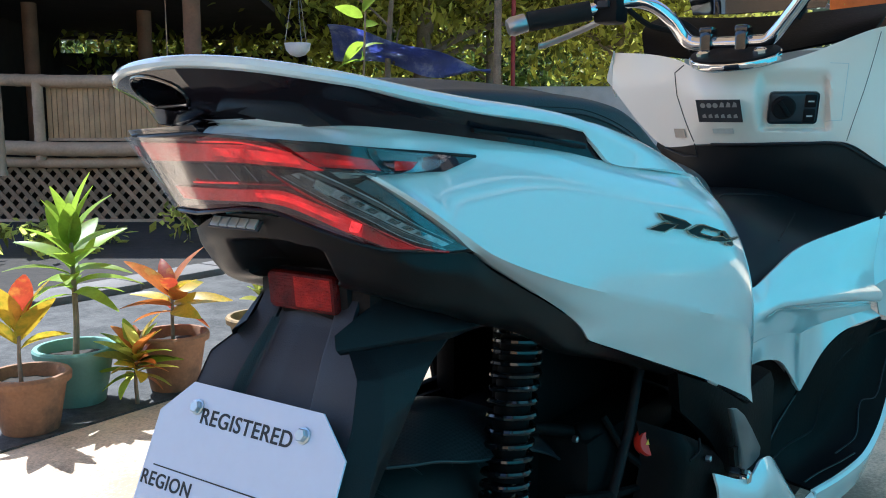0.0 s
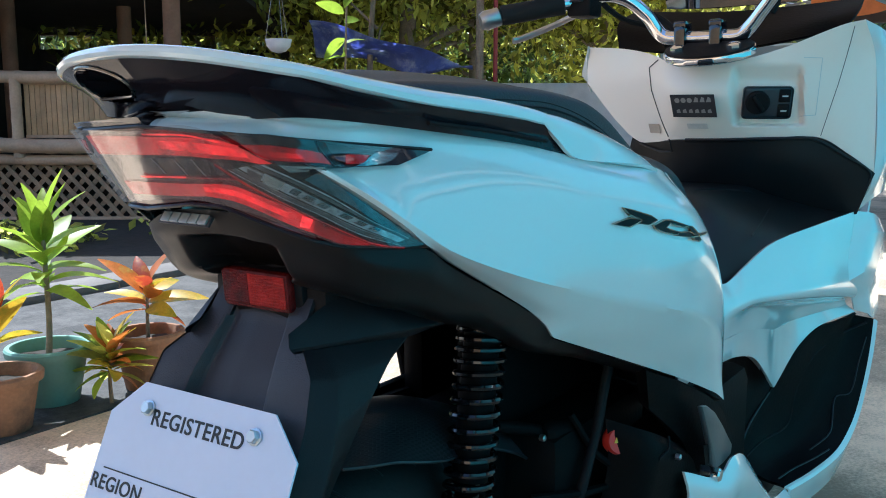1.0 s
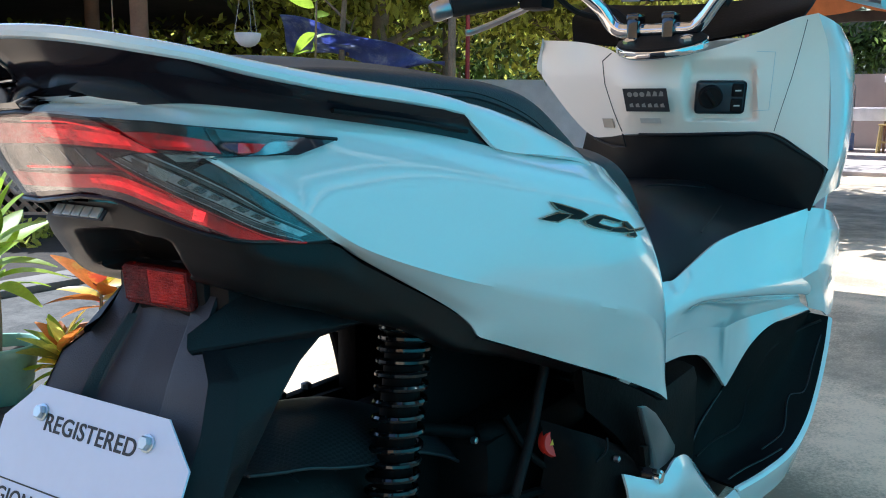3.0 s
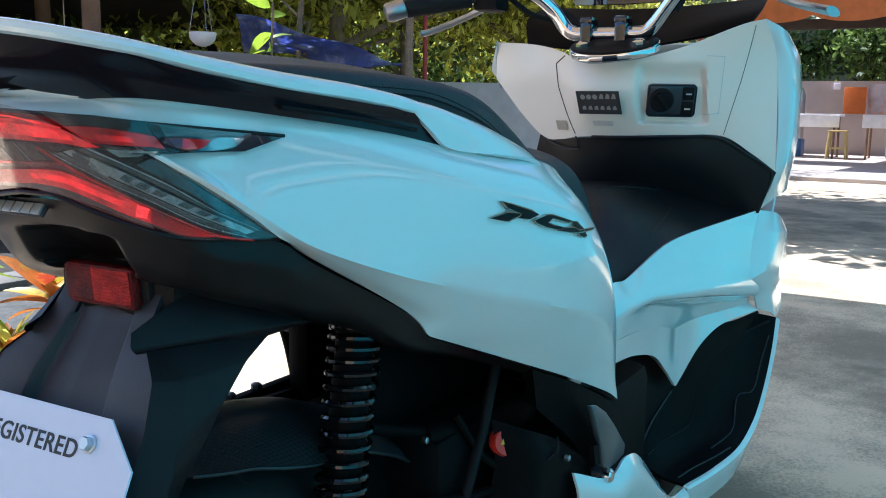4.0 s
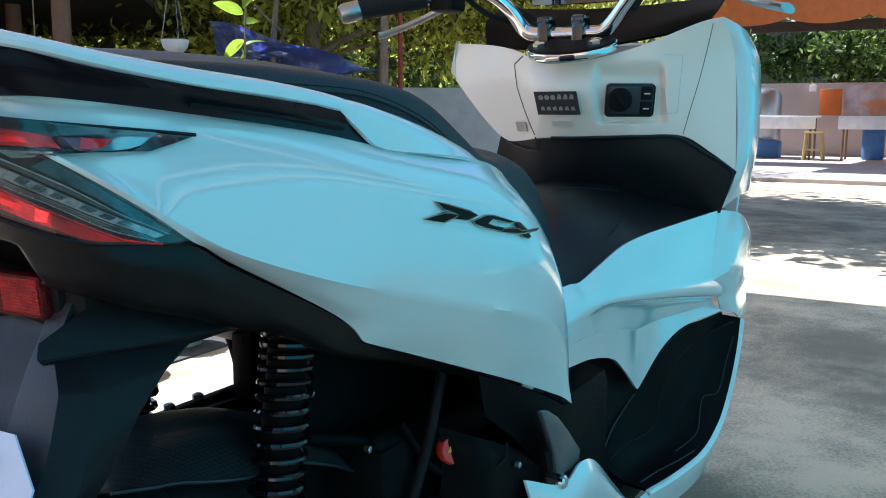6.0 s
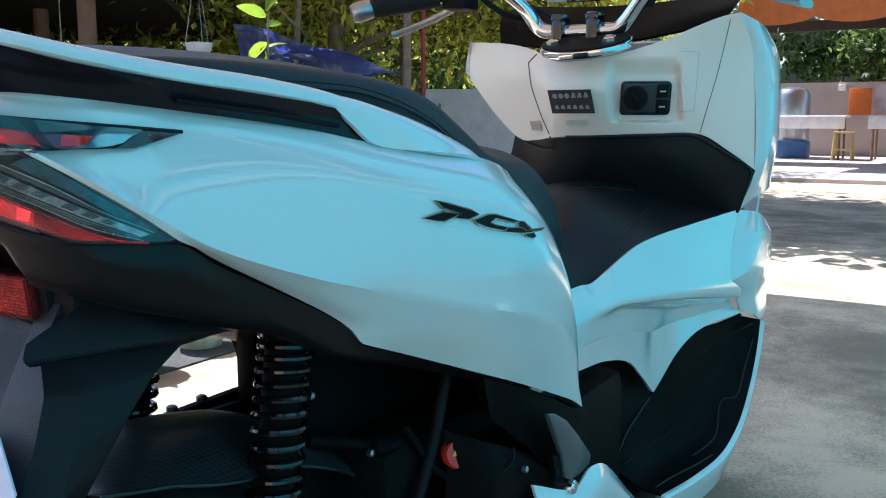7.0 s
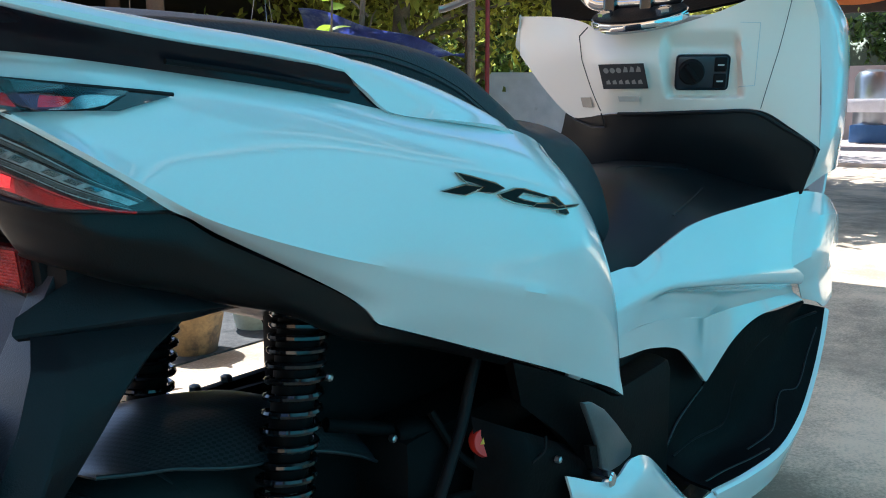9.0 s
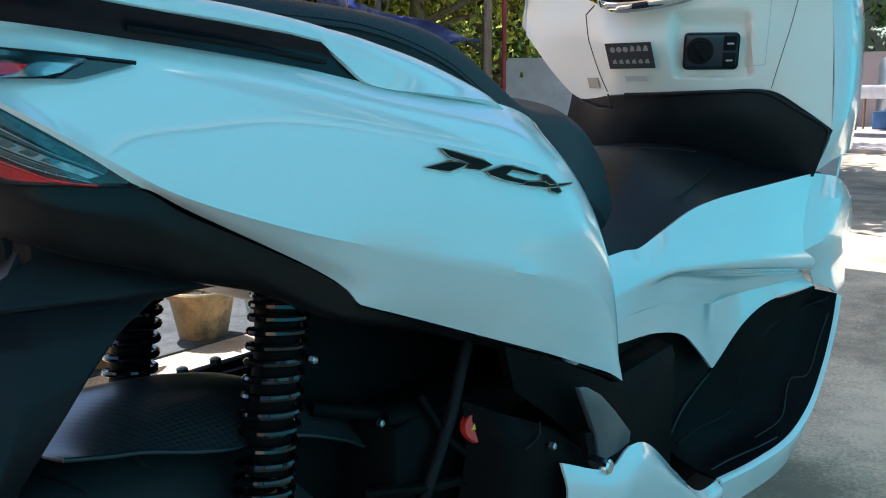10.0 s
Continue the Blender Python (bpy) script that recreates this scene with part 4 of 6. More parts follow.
for sd in (1, -1):
    shelf = [mirror(q, sd) for q in (
        [(0.245, -0.072, 0.645), (0.160, -0.070, 0.650), (0.087, -0.060, 0.644), (0.045, -0.046, 0.618)],
        [(0.245, -0.092, 0.604), (0.170, -0.095, 0.608), (0.125, -0.091, 0.611), (0.036, -0.055, 0.610)],
        [(0.245, -0.084, 0.600), (0.170, -0.086, 0.604), (0.136, -0.086, 0.603), (0.040, -0.056, 0.606)])]
    part("fender_shelf", facets(shelf), FENDER, scooter, "black shelf of the fender side", sharp=20)
    wing = []
    for rear, crest, gap in (((0.046, -0.0585, 0.608), (0.058, -0.064, 0.607), (0.139, -0.086, 0.604)), ((0.034, -0.0765, 0.592), (0.054, -0.084, 0.589), (0.113, -0.086, 0.589)),
                             ((0.020, -0.083, 0.562), (0.038, -0.096, 0.560), (0.088, -0.088, 0.567)), ((0.008, -0.084, 0.538), (0.026, -0.100, 0.537), (0.070, -0.088, 0.546)),
                             ((-0.011, -0.085, 0.500), (0.002, -0.104, 0.497), (0.037, -0.090, 0.512)), ((-0.037, -0.087, 0.448), (-0.026, -0.106, 0.446), (0.005, -0.090, 0.440)),
                             ((-0.085, -0.083, 0.330), (-0.072, -0.102, 0.330), (-0.035, -0.088, 0.330))):
        row = [rear, crest, gap, (gap[0] + 0.005, gap[1] + 0.022, gap[2])]
        wing.append(mirror(row, sd))
    part("fender_side", facets(wing), FENDER, scooter, "black fender side", sharp=20)

PLATE_M = basis((0.0085, 0.0, 0.5535), (0, -1, 0), (0.42, 0, 0.91))
plate_out = [(-0.067, 0.018), (0.067, 0.018), (0.096, -0.009), (0.096, -0.128), (-0.096, -0.128), (-0.096, -0.009)]
plate = part("license_plate", slab(plate_out, 0.0015, PLATE_M @ pose(0, 0, 0.006)), PLATE, scooter, "plain white temporary registration plate")


def letters(text, size, m, material, parent, name="lettering"):
    cu = bpy.data.curves.new(name, "FONT")
    cu.body, cu.size, cu.extrude, cu.align_x, cu.align_y = text, size, 0.0002, "CENTER", "CENTER"
    cu.offset, cu.space_character = size * 0.012, 1.06
    tmp = bpy.data.objects.new(name, cu)
    me = bpy.data.meshes.new_from_object(tmp)
    bpy.data.objects.remove(tmp)
    me.transform(m)
    me.materials.clear()
    me.materials.append(material)
    ob = new(name, me)
    ob.parent = parent
    return ob


letters("REGISTERED", 0.0166, PLATE_M @ pose(-0.002, -0.006, 0.0078), INK, plate)
part("rule", slab([(-0.085, -0.0505), (0.085, -0.0505), (0.085, -0.0495), (-0.085, -0.0495)], 0.0003, PLATE_M @ pose(0, 0, 0.0076)), INK, plate)
letters("REGION", 0.0150, PLATE_M @ pose(-0.066, -0.061, 0.0078), INK, plate)
for sx in (-0.055, 0.055):
    bm = lathe([(0.0060, 0), (0.0060, 0.0012), (0.0050, 0.0015)], 20, m=PLATE_M @ pose(sx, 0, 0.0078))
    b2 = lathe([(0.0050, 0.0015), (0.0050, 0.0042), (0.0041, 0.0052)], 6, m=PLATE_M @ pose(sx, 0, 0.0078))
    w = part("bolt_washer", bm, ZINC, plate)
    part("bolt_head", b2, ZINC, plate)

part("fender_mount", box(0.17, 0.12, 0.06, (0.155, 0.0, 0.628), 0.012), MATTE, scooter)

# ---- rear wheel, hugger, shocks, engine ----
AXLE = Vector((0.14, 0.0, 0.248))
wheel = new("rear_wheel")
wheel.parent = scooter
turn_y = pose(*AXLE, 90, 0, 0)
prof = []
for k in range(25):
    a = -1.9 + 3.8 * k / 24
    prof.append((0.184 + 0.064 * math.cos(a * 0.82), 0.064 * math.sin(a * 0.82)))
bm = bmesh.new()
rings = []
for r, h in prof:
    rings.append([bm.verts.new((r * math.cos(2 * math.pi * k / 72), r * math.sin(2 * math.pi * k / 72), h)) for k in range(72)])
for a, b in zip(rings, rings[1:]):
    for k in range(72):
        bm.faces.new((a[k], a[(k + 1) % 72], b[(k + 1) % 72], b[k]))
bmesh.ops.transform(bm, matrix=turn_y, verts=bm.verts)
tyre = part("tyre", bm, RUBBER, wheel, "black road tyre")
for k in range(30):
    for sd in (1, -1):
        a0 = 2 * math.pi * (k + 0.25 * sd) / 30
        pts = []
        for j in range(7):
            th = -1.0 * sd + sd * 0.85 * j / 6
            r = 0.184 + 0.0642 * math.cos(th * 0.82)
            an = a0 + 0.10 * j / 6
            pts.append(turn_y @ Vector((r * math.cos(an), r * math.sin(an), -0.064 * math.sin(th * 0.82))))
        part("tread_groove", tube(pts, [0.0012, 0.0026, 0.003, 0.003, 0.0026, 0.002, 0.0012], 6, flat=0.35), INK, tyre)
part("rim", lathe([(0.165, -0.05), (0.172, -0.045), (0.150, -0.03), (0.150, 0.03), (0.172, 0.045), (0.165, 0.05)], 48, m=turn_y), ENGINE, wheel)
for k in range(5):
    a = 2 * math.pi * k / 5
    part("spoke", tube([AXLE + Vector((math.cos(a) * 0.03, 0, math.sin(a) * 0.03)), AXLE + Vector((math.cos(a + 0.15) * 0.155, 0, math.sin(a + 0.15) * 0.155))], [0.018, 0.012], 8), ENGINE, wheel)

hug = []
for x, zc, hw, drop in ((0.078, 0.5065, 0.066, -0.004), (0.1048, 0.5120, 0.074, 0.006), (0.1284, 0.5160, 0.078, 0.014), (0.1509, 0.5190, 0.080, 0.024), (0.1746, 0.5195, 0.080, 0.032), (0.1996, 0.5172, 0.080, 0.036), (0.2259, 0.5130, 0.080, 0.035), (0.2656, 0.5040, 0.078, 0.034), (0.32, 0.482, 0.076, 0.034), (0.35, 0.466, 0.074, 0.034)):
    hug.append([(x, hw * k, zc - drop * abs(k) ** 2.4) for k in (-1, -0.85, -0.6, -0.3, 0, 0.3, 0.6, 0.85, 1)])
CARBON = mat("carbon_weave", (0.020, 0.019, 0.021), 0.28, vary=0.2)
nt = CARBON.node_tree
wv = nt.nodes.new("ShaderNodeTexChecker")
wv.inputs["Scale"].default_value = 1.0
tc, turn_ = nt.nodes.new("ShaderNodeTexCoord"), nt.nodes.new("ShaderNodeMapping")
turn_.inputs["Rotation"].default_value, turn_.inputs["Scale"].default_value = (0, 0, radians(32)), (230, 480, 1)
nt.links.new(tc.outputs["Object"], turn_.inputs["Vector"])
nt.links.new(turn_.outputs[0], wv.inputs["Vector"])
wm = nt.nodes.new("ShaderNodeMix")
wm.data_type = "RGBA"
wm.inputs[6].default_value, wm.inputs[7].default_value = (0.011, 0.011, 0.012, 1), (0.038, 0.036, 0.041, 1)
nt.links.new(wv.outputs["Fac"], wm.inputs[0])
nt.links.new(wm.outputs[2], nt.nodes["Principled BSDF"].inputs["Base Color"])
wb = nt.nodes.new("ShaderNodeBump")
wb.inputs["Strength"].default_value, wb.inputs["Distance"].default_value = 0.8, 0.001
nt.links.new(wv.outputs["Fac"], wb.inputs["Height"])
nt.links.new(wb.outputs["Normal"], nt.nodes["Principled BSDF"].inputs["Normal"])
hugger = part("hugger", skin(hug, 40, 40, 0.0015), CARBON, scooter, "carbon-weave hugger over the rear tyre")
for k in (0, -1):
    part("hugger_edge", tube([q[k] for q in hug], 0.0016, 8, 50), EDGE, hugger, "rolled edge of the hugger")


def shock(y):
    top, low = Vector((0.254, y, 0.628)), Vector((0.208, y, 0.350))
    ax = (low - top)
    body_ = part("shock_absorber", tube([top, top.lerp(low, 0.5), low], [0.009, 0.010, 0.013], 16), SPRING, scooter, "black rear shock absorber")
    q = ax.normalized().to_track_quat("Z", "Y").to_matrix().to_4x4()
    pts, turns = [], 24
    for i in range(turns * 18 + 1):
        v = i / (turns * 18)
        u = v - 0.38 * math.sin(2 * math.pi * v) / (2 * math.pi)
        a = v * turns * 2 * math.pi
        pts.append(top + ax * (0.05 + 0.80 * u) + q.to_3x3() @ Vector((0.0205 * math.cos(a), 0.0205 * math.sin(a), 0)))
    part("spring", tube(pts, 0.0031, 8), SPRING, body_, "gloss black coil spring")
    part("dust_sleeve", tube([top.lerp(low, 0.04), top.lerp(low, 0.62)], 0.0165, 18), ENGINE, body_)
    part("upper_mount", lathe([(0.015, -0.012), (0.017, -0.009), (0.017, 0.009), (0.015, 0.012)], 20, m=Matrix.Translation(top) @ pose(0, 0, 0, 90, 0, 0)), ENGINE, body_)
    part("lower_mount", lathe([(0.016, -0.014), (0.019, -0.010), (0.019, 0.010), (0.016, 0.014)], 20, m=Matrix.Translation(low) @ pose(0, 0, 0, 90, 0, 0)), ENGINE, body_)


shock(-0.085)
shock(0.085)
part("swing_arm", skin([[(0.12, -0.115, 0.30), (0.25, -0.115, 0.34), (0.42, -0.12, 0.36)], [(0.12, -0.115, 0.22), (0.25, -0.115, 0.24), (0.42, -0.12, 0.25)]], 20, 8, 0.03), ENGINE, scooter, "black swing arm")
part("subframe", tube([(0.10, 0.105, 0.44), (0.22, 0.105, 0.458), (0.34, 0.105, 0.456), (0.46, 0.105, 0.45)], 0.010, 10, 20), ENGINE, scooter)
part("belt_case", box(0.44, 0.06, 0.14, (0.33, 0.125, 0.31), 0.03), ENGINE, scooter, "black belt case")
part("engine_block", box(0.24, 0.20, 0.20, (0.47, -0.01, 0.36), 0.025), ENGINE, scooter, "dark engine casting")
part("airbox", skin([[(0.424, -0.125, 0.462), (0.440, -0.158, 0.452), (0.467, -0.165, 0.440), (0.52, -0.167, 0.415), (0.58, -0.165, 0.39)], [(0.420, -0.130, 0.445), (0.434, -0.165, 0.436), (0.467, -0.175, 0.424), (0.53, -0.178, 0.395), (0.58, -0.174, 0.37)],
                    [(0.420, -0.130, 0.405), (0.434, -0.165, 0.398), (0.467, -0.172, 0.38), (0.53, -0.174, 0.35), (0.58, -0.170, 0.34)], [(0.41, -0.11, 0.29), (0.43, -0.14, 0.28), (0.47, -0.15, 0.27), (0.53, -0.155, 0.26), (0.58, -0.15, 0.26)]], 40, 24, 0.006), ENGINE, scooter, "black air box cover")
part("airbox_lip", tube([(0.474, -0.1755, 0.438), (0.468, -0.1775, 0.426), (0.452, -0.1735, 0.419)], 0.0014, 8, 24), MATTE, scooter)
CAP = pose(0.435, -0.132, 0.437, 76, 0, -40)
cap = part("oil_cap", lathe([(0.015, 0), (0.015, 0.010), (0.013, 0.013), (0.006, 0.0135)], 24, m=CAP), RED, scooter, "red filler cap")
part("cap_mark", slab([(-0.005, -0.0035), (0.005, -0.0035), (0, 0.005)], 0.0005, CAP @ pose(-0.003, 0.002, 0.0138)), mat("yellow_mark", (0.6, 0.4, 0.03), 0.5), cap)
part("breather_hose", tube([(0.447, -0.12, 0.525), (0.430, -0.12, 0.490), (0.417, -0.12, 0.457), (0.407, -0.12, 0.439), (0.382, -0.12, 0.400), (0.37, -0.11, 0.35)], 0.0055, 12, 30), MATTE, scooter, "black rubber breather hose")
part("coolant_hose", tube([(0.30, -0.06, 0.478), (0.34, -0.075, 0.466), (0.37, -0.08, 0.455)], 0.0065, 12, 20), ENGINE, scooter)
part("starter_motor", lathe([(0.007, 0), (0.011, 0.004), (0.013, 0.010), (0.013, 0.040), (0.010, 0.048)], 20, m=pose(0.362, -0.085, 0.455, 0, 98, -8)), ENGINE, scooter)
for q in ((0.352, -0.088, 0.456), (0.488, -0.179, 0.412), (0.300, -0.062, 0.520)):
    part("engine_bolt", lathe([(0.0035, 0), (0.0035, 0.005), (0.002, 0.006)], 6, m=Matrix.Translation(q) @ pose(0, 0, 0, 90, 0, 0)), STEEL, scooter)
part("wiring_loom", tube([(0.395, -0.10, 0.47), (0.41, -0.12, 0.43), (0.43, -0.135, 0.405), (0.425, -0.13, 0.37)], 0.004, 8, 24), ENGINE, scooter)
part("wiring_loom", tube([(0.33, -0.09, 0.40), (0.38, -0.12, 0.395), (0.43, -0.13, 0.385), (0.45, -0.13, 0.35)], 0.0045, 8, 24), ENGINE, scooter)
# black wall added behind the shock, in place of the bay's deep shade
part("dark_bay_wall", box(0.38, 0.02, 0.24, (0.475, -0.04, 0.50), 0.008), ENGINE, scooter)

# black block added to keep the space under the floor dark
part("dark_floor_block", box(0.36, 0.30, 0.20, (0.70, 0.0, 0.32), 0.02), ENGINE, scooter)
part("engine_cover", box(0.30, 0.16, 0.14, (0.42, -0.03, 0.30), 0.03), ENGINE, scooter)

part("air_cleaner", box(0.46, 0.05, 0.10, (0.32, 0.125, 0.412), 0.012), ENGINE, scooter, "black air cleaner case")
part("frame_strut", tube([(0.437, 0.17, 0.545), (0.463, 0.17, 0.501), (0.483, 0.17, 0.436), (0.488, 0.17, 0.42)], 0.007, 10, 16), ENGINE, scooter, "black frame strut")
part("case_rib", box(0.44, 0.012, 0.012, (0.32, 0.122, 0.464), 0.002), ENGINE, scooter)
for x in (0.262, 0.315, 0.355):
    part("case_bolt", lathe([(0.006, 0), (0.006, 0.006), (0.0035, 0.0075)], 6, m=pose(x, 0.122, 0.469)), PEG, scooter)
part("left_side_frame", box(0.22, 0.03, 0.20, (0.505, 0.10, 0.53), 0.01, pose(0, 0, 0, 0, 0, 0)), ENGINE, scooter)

# footrest bracket and peg
part("peg_bracket", skin([[(0.43, -0.165, 0.518), (0.51, -0.178, 0.486), (0.62, -0.182, 0.434), (0.685, -0.178, 0.385)],
                          [(0.455, -0.160, 0.47), (0.52, -0.172, 0.42), (0.57, -0.176, 0.37), (0.62, -0.172, 0.345)]], 24, 6, 0.014), ENGINE, scooter, "black footrest bracket")
peg = slab([(0.502, 0.467), (0.520, 0.463), (0.548, 0.448), (0.580, 0.423), (0.619, 0.389), (0.616, 0.378), (0.588, 0.376), (0.563, 0.378), (0.548, 0.386), (0.538, 0.412), (0.519, 0.442)][::-1], 0.007, basis((0, -0.194, 0), (1, 0, 0), (0, 0, 1)), 0.002)
part("pillion_peg", peg, PEG, scooter, "folded brushed alloy pillion peg")
part("peg_tag", slab([(0.520, 0.418), (0.537, 0.414), (0.543, 0.390), (0.530, 0.392)][::-1], 0.006, basis((0, -0.192, 0), (1, 0, 0), (0, 0, 1))), ENGINE, scooter)
part("peg_pivot", lathe([(0.008, 0), (0.008, 0.02), (0.006, 0.022)], 14, m=pose(0.560, -0.185, 0.372, 90, 0, 0)), CHROME, scooter)


# ---- leg fairing and footboards ----
def leg(side):
    top_ = [(0.600, -0.135, 0.548), (0.655, -0.142, 0.556), (0.7036, -0.150, 0.5600), (0.7298, -0.1535, 0.5590), (0.7782, -0.160, 0.5722), (0.8466, -0.170, 0.5915), (0.9089, -0.180, 0.5995), (1.000, -0.1955, 0.6050), (1.195, -0.2205, 0.612)]
    over = [(0.600, -0.143, 0.528), (0.655, -0.153, 0.537), (0.704, -0.1605, 0.542), (0.735, -0.1635, 0.541), (0.785, -0.1690, 0.545), (0.855, -0.1785, 0.548), (0.925, -0.1900, 0.550), (1.015, -0.2035, 0.547), (1.197, -0.2250, 0.535)]
    crest = [(0.600, -0.146, 0.508), (0.656, -0.1570, 0.519), (0.707, -0.1640, 0.524), (0.745, -0.1675, 0.525), (0.800, -0.1740, 0.524), (0.868, -0.1860, 0.518), (0.945, -0.1990, 0.509), (1.035, -0.2105, 0.497), (1.205, -0.2285, 0.472)]
    under = [(0.590, -0.147, 0.492), (0.650, -0.1560, 0.506), (0.703, -0.1620, 0.511), (0.745, -0.1635, 0.513), (0.805, -0.1640, 0.514), (0.872, -0.1660, 0.504), (0.950, -0.1700, 0.493), (1.042, -0.1775, 0.480), (1.212, -0.2110, 0.460)]
    foot = [(0.578, -0.147, 0.470), (0.638, -0.1545, 0.484), (0.697, -0.1580, 0.488), (0.745, -0.1585, 0.487), (0.815, -0.1590, 0.480), (0.885, -0.1600, 0.468), (0.960, -0.1590, 0.452), (1.052, -0.1660, 0.450), (1.220, -0.2110, 0.450)]
    part("leg_fairing", skin([mirror(q, side) for q in (top_, over, crest, under, foot)], 90, 48, 0.003), PAINT, scooter, "white tunnel side panel with a folded edge", sharp=40)
    hem_ = [(0.558, -0.146, 0.4502), (0.6335, -0.152, 0.4613), (0.7153, -0.152, 0.4553), (0.7916, -0.152, 0.4472), (0.8771, -0.1535, 0.4261), (0.932, -0.1555, 0.3920), (0.970, -0.1570, 0.3640), (0.9815, -0.1575, 0.3568), (0.996, -0.1595, 0.3640), (1.0593, -0.171, 0.404), (1.1205, -0.189, 0.429), (1.228, -0.224, 0.438)]
    brow = [(0.578, -0.147, 0.470), (0.638, -0.1545, 0.484), (0.697, -0.1580, 0.488), (0.780, -0.1588, 0.484), (0.860, -0.1596, 0.473), (0.918, -0.1615, 0.461), (0.956, -0.1590, 0.4530), (0.972, -0.1600, 0.4520), (0.990, -0.1612, 0.4515), (1.052, -0.1660, 0.450), (1.120, -0.1815, 0.450), (1.220, -0.2110, 0.450)]
    part("leg_recess", skin([mirror(q, side) for q in (brow, hem_)], 120, 10, 0.004), PAINT, scooter, "white recessed knee panel", sharp=40)
    nose = [[(1.195, -0.2205, 0.612), (1.262, -0.2365, 0.603), (1.31, -0.2400, 0.588), (1.37, -0.232, 0.570)],
            [(1.172, -0.2205, 0.570), (1.240, -0.2430, 0.572), (1.315, -0.2480, 0.566), (1.39, -0.238, 0.550)],
            [(1.134, -0.2185, 0.4985), (1.215, -0.2400, 0.512), (1.290, -0.2460, 0.512), (1.38, -0.240, 0.505)],
            [(1.205, -0.2225, 0.4655), (1.235, -0.2330, 0.466), (1.265, -0.2390, 0.466), (1.36, -0.238, 0.470)],
            [(1.230, -0.2225, 0.4400), (1.262, -0.2380, 0.430), (1.292, -0.2430, 0.4180), (1.36, -0.240, 0.420)]]
    part("leg_front", skin([mirror(q, side) for q in nose], 40, 20, 0.003, True), PAINT, scooter, "white front leg panel", sharp=14)
    inner = [(1.228, -0.224, 0.437), (1.165, -0.203, 0.431), (1.1205, -0.187, 0.428), (1.0593, -0.168, 0.403), (1.003, -0.146, 0.350), (0.95, -0.136, 0.305), (0.885, -0.130, 0.266)]
    mid = [(1.262, -0.215, 0.425), (1.215, -0.205, 0.375), (1.16, -0.192, 0.325), (1.11, -0.182, 0.285), (1.05, -0.172, 0.258), (0.98, -0.165, 0.248), (0.885, -0.168, 0.246)]
    outer = [(1.292, -0.242, 0.415), (1.265, -0.243, 0.365), (1.225, -0.242, 0.312), (1.165, -0.240, 0.265), (1.085, -0.234, 0.240), (0.98, -0.219, 0.236), (0.882, -0.203, 0.241)]
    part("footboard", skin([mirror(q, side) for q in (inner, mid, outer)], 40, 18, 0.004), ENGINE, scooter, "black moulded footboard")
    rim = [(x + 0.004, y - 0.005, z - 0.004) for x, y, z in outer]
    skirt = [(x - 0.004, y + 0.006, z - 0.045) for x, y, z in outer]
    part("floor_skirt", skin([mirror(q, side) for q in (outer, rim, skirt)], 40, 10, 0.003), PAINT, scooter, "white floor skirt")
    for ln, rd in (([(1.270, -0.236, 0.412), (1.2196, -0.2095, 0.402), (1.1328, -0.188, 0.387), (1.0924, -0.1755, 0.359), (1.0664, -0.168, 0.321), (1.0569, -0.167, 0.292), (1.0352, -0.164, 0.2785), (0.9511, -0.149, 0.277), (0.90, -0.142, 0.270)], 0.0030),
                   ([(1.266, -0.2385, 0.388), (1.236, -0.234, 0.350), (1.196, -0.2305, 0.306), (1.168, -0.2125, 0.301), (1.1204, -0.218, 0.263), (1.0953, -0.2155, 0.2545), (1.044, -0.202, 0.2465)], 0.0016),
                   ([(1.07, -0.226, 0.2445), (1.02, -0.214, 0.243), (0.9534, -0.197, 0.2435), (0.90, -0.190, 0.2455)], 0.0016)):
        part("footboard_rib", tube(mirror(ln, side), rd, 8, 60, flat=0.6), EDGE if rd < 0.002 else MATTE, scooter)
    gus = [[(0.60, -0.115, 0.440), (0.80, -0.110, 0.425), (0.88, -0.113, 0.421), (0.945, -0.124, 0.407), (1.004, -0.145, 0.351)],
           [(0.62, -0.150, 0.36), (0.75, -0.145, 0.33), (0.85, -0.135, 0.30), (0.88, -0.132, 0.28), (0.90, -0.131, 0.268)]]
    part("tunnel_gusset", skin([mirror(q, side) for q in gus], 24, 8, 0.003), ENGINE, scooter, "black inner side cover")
    part("gusset_edge", tube(mirror([(1.003, -0.148, 0.346), (0.9584, -0.1425, 0.327), (0.9198, -0.1385, 0.308), (0.885, -0.134, 0.272)], side), 0.0016, 8, 30), EDGE, scooter)
    cow = [[(0.500, -0.185, 0.392), (0.565, -0.203, 0.368), (0.605, -0.206, 0.379), (0.652, -0.206, 0.366), (0.74, -0.205, 0.302), (0.815, -0.204, 0.252), (0.885, -0.204, 0.240)],
           [(0.505, -0.190, 0.362), (0.575, -0.212, 0.343), (0.615, -0.216, 0.345), (0.66, -0.217, 0.330), (0.75, -0.216, 0.272), (0.825, -0.214, 0.232), (0.885, -0.213, 0.225)],
           [(0.530, -0.170, 0.27), (0.60, -0.19, 0.24), (0.64, -0.195, 0.23), (0.70, -0.20, 0.215), (0.77, -0.205, 0.20), (0.83, -0.205, 0.195), (0.885, -0.203, 0.194)]]
    part("lower_cowl", skin([mirror(q, side) for q in cow], 40, 12, 0.003), PAINT, scooter, "white lower side cowl", sharp=25)


leg(1)
leg(-1)

# ---- tunnel, inner shield ----
tun = []
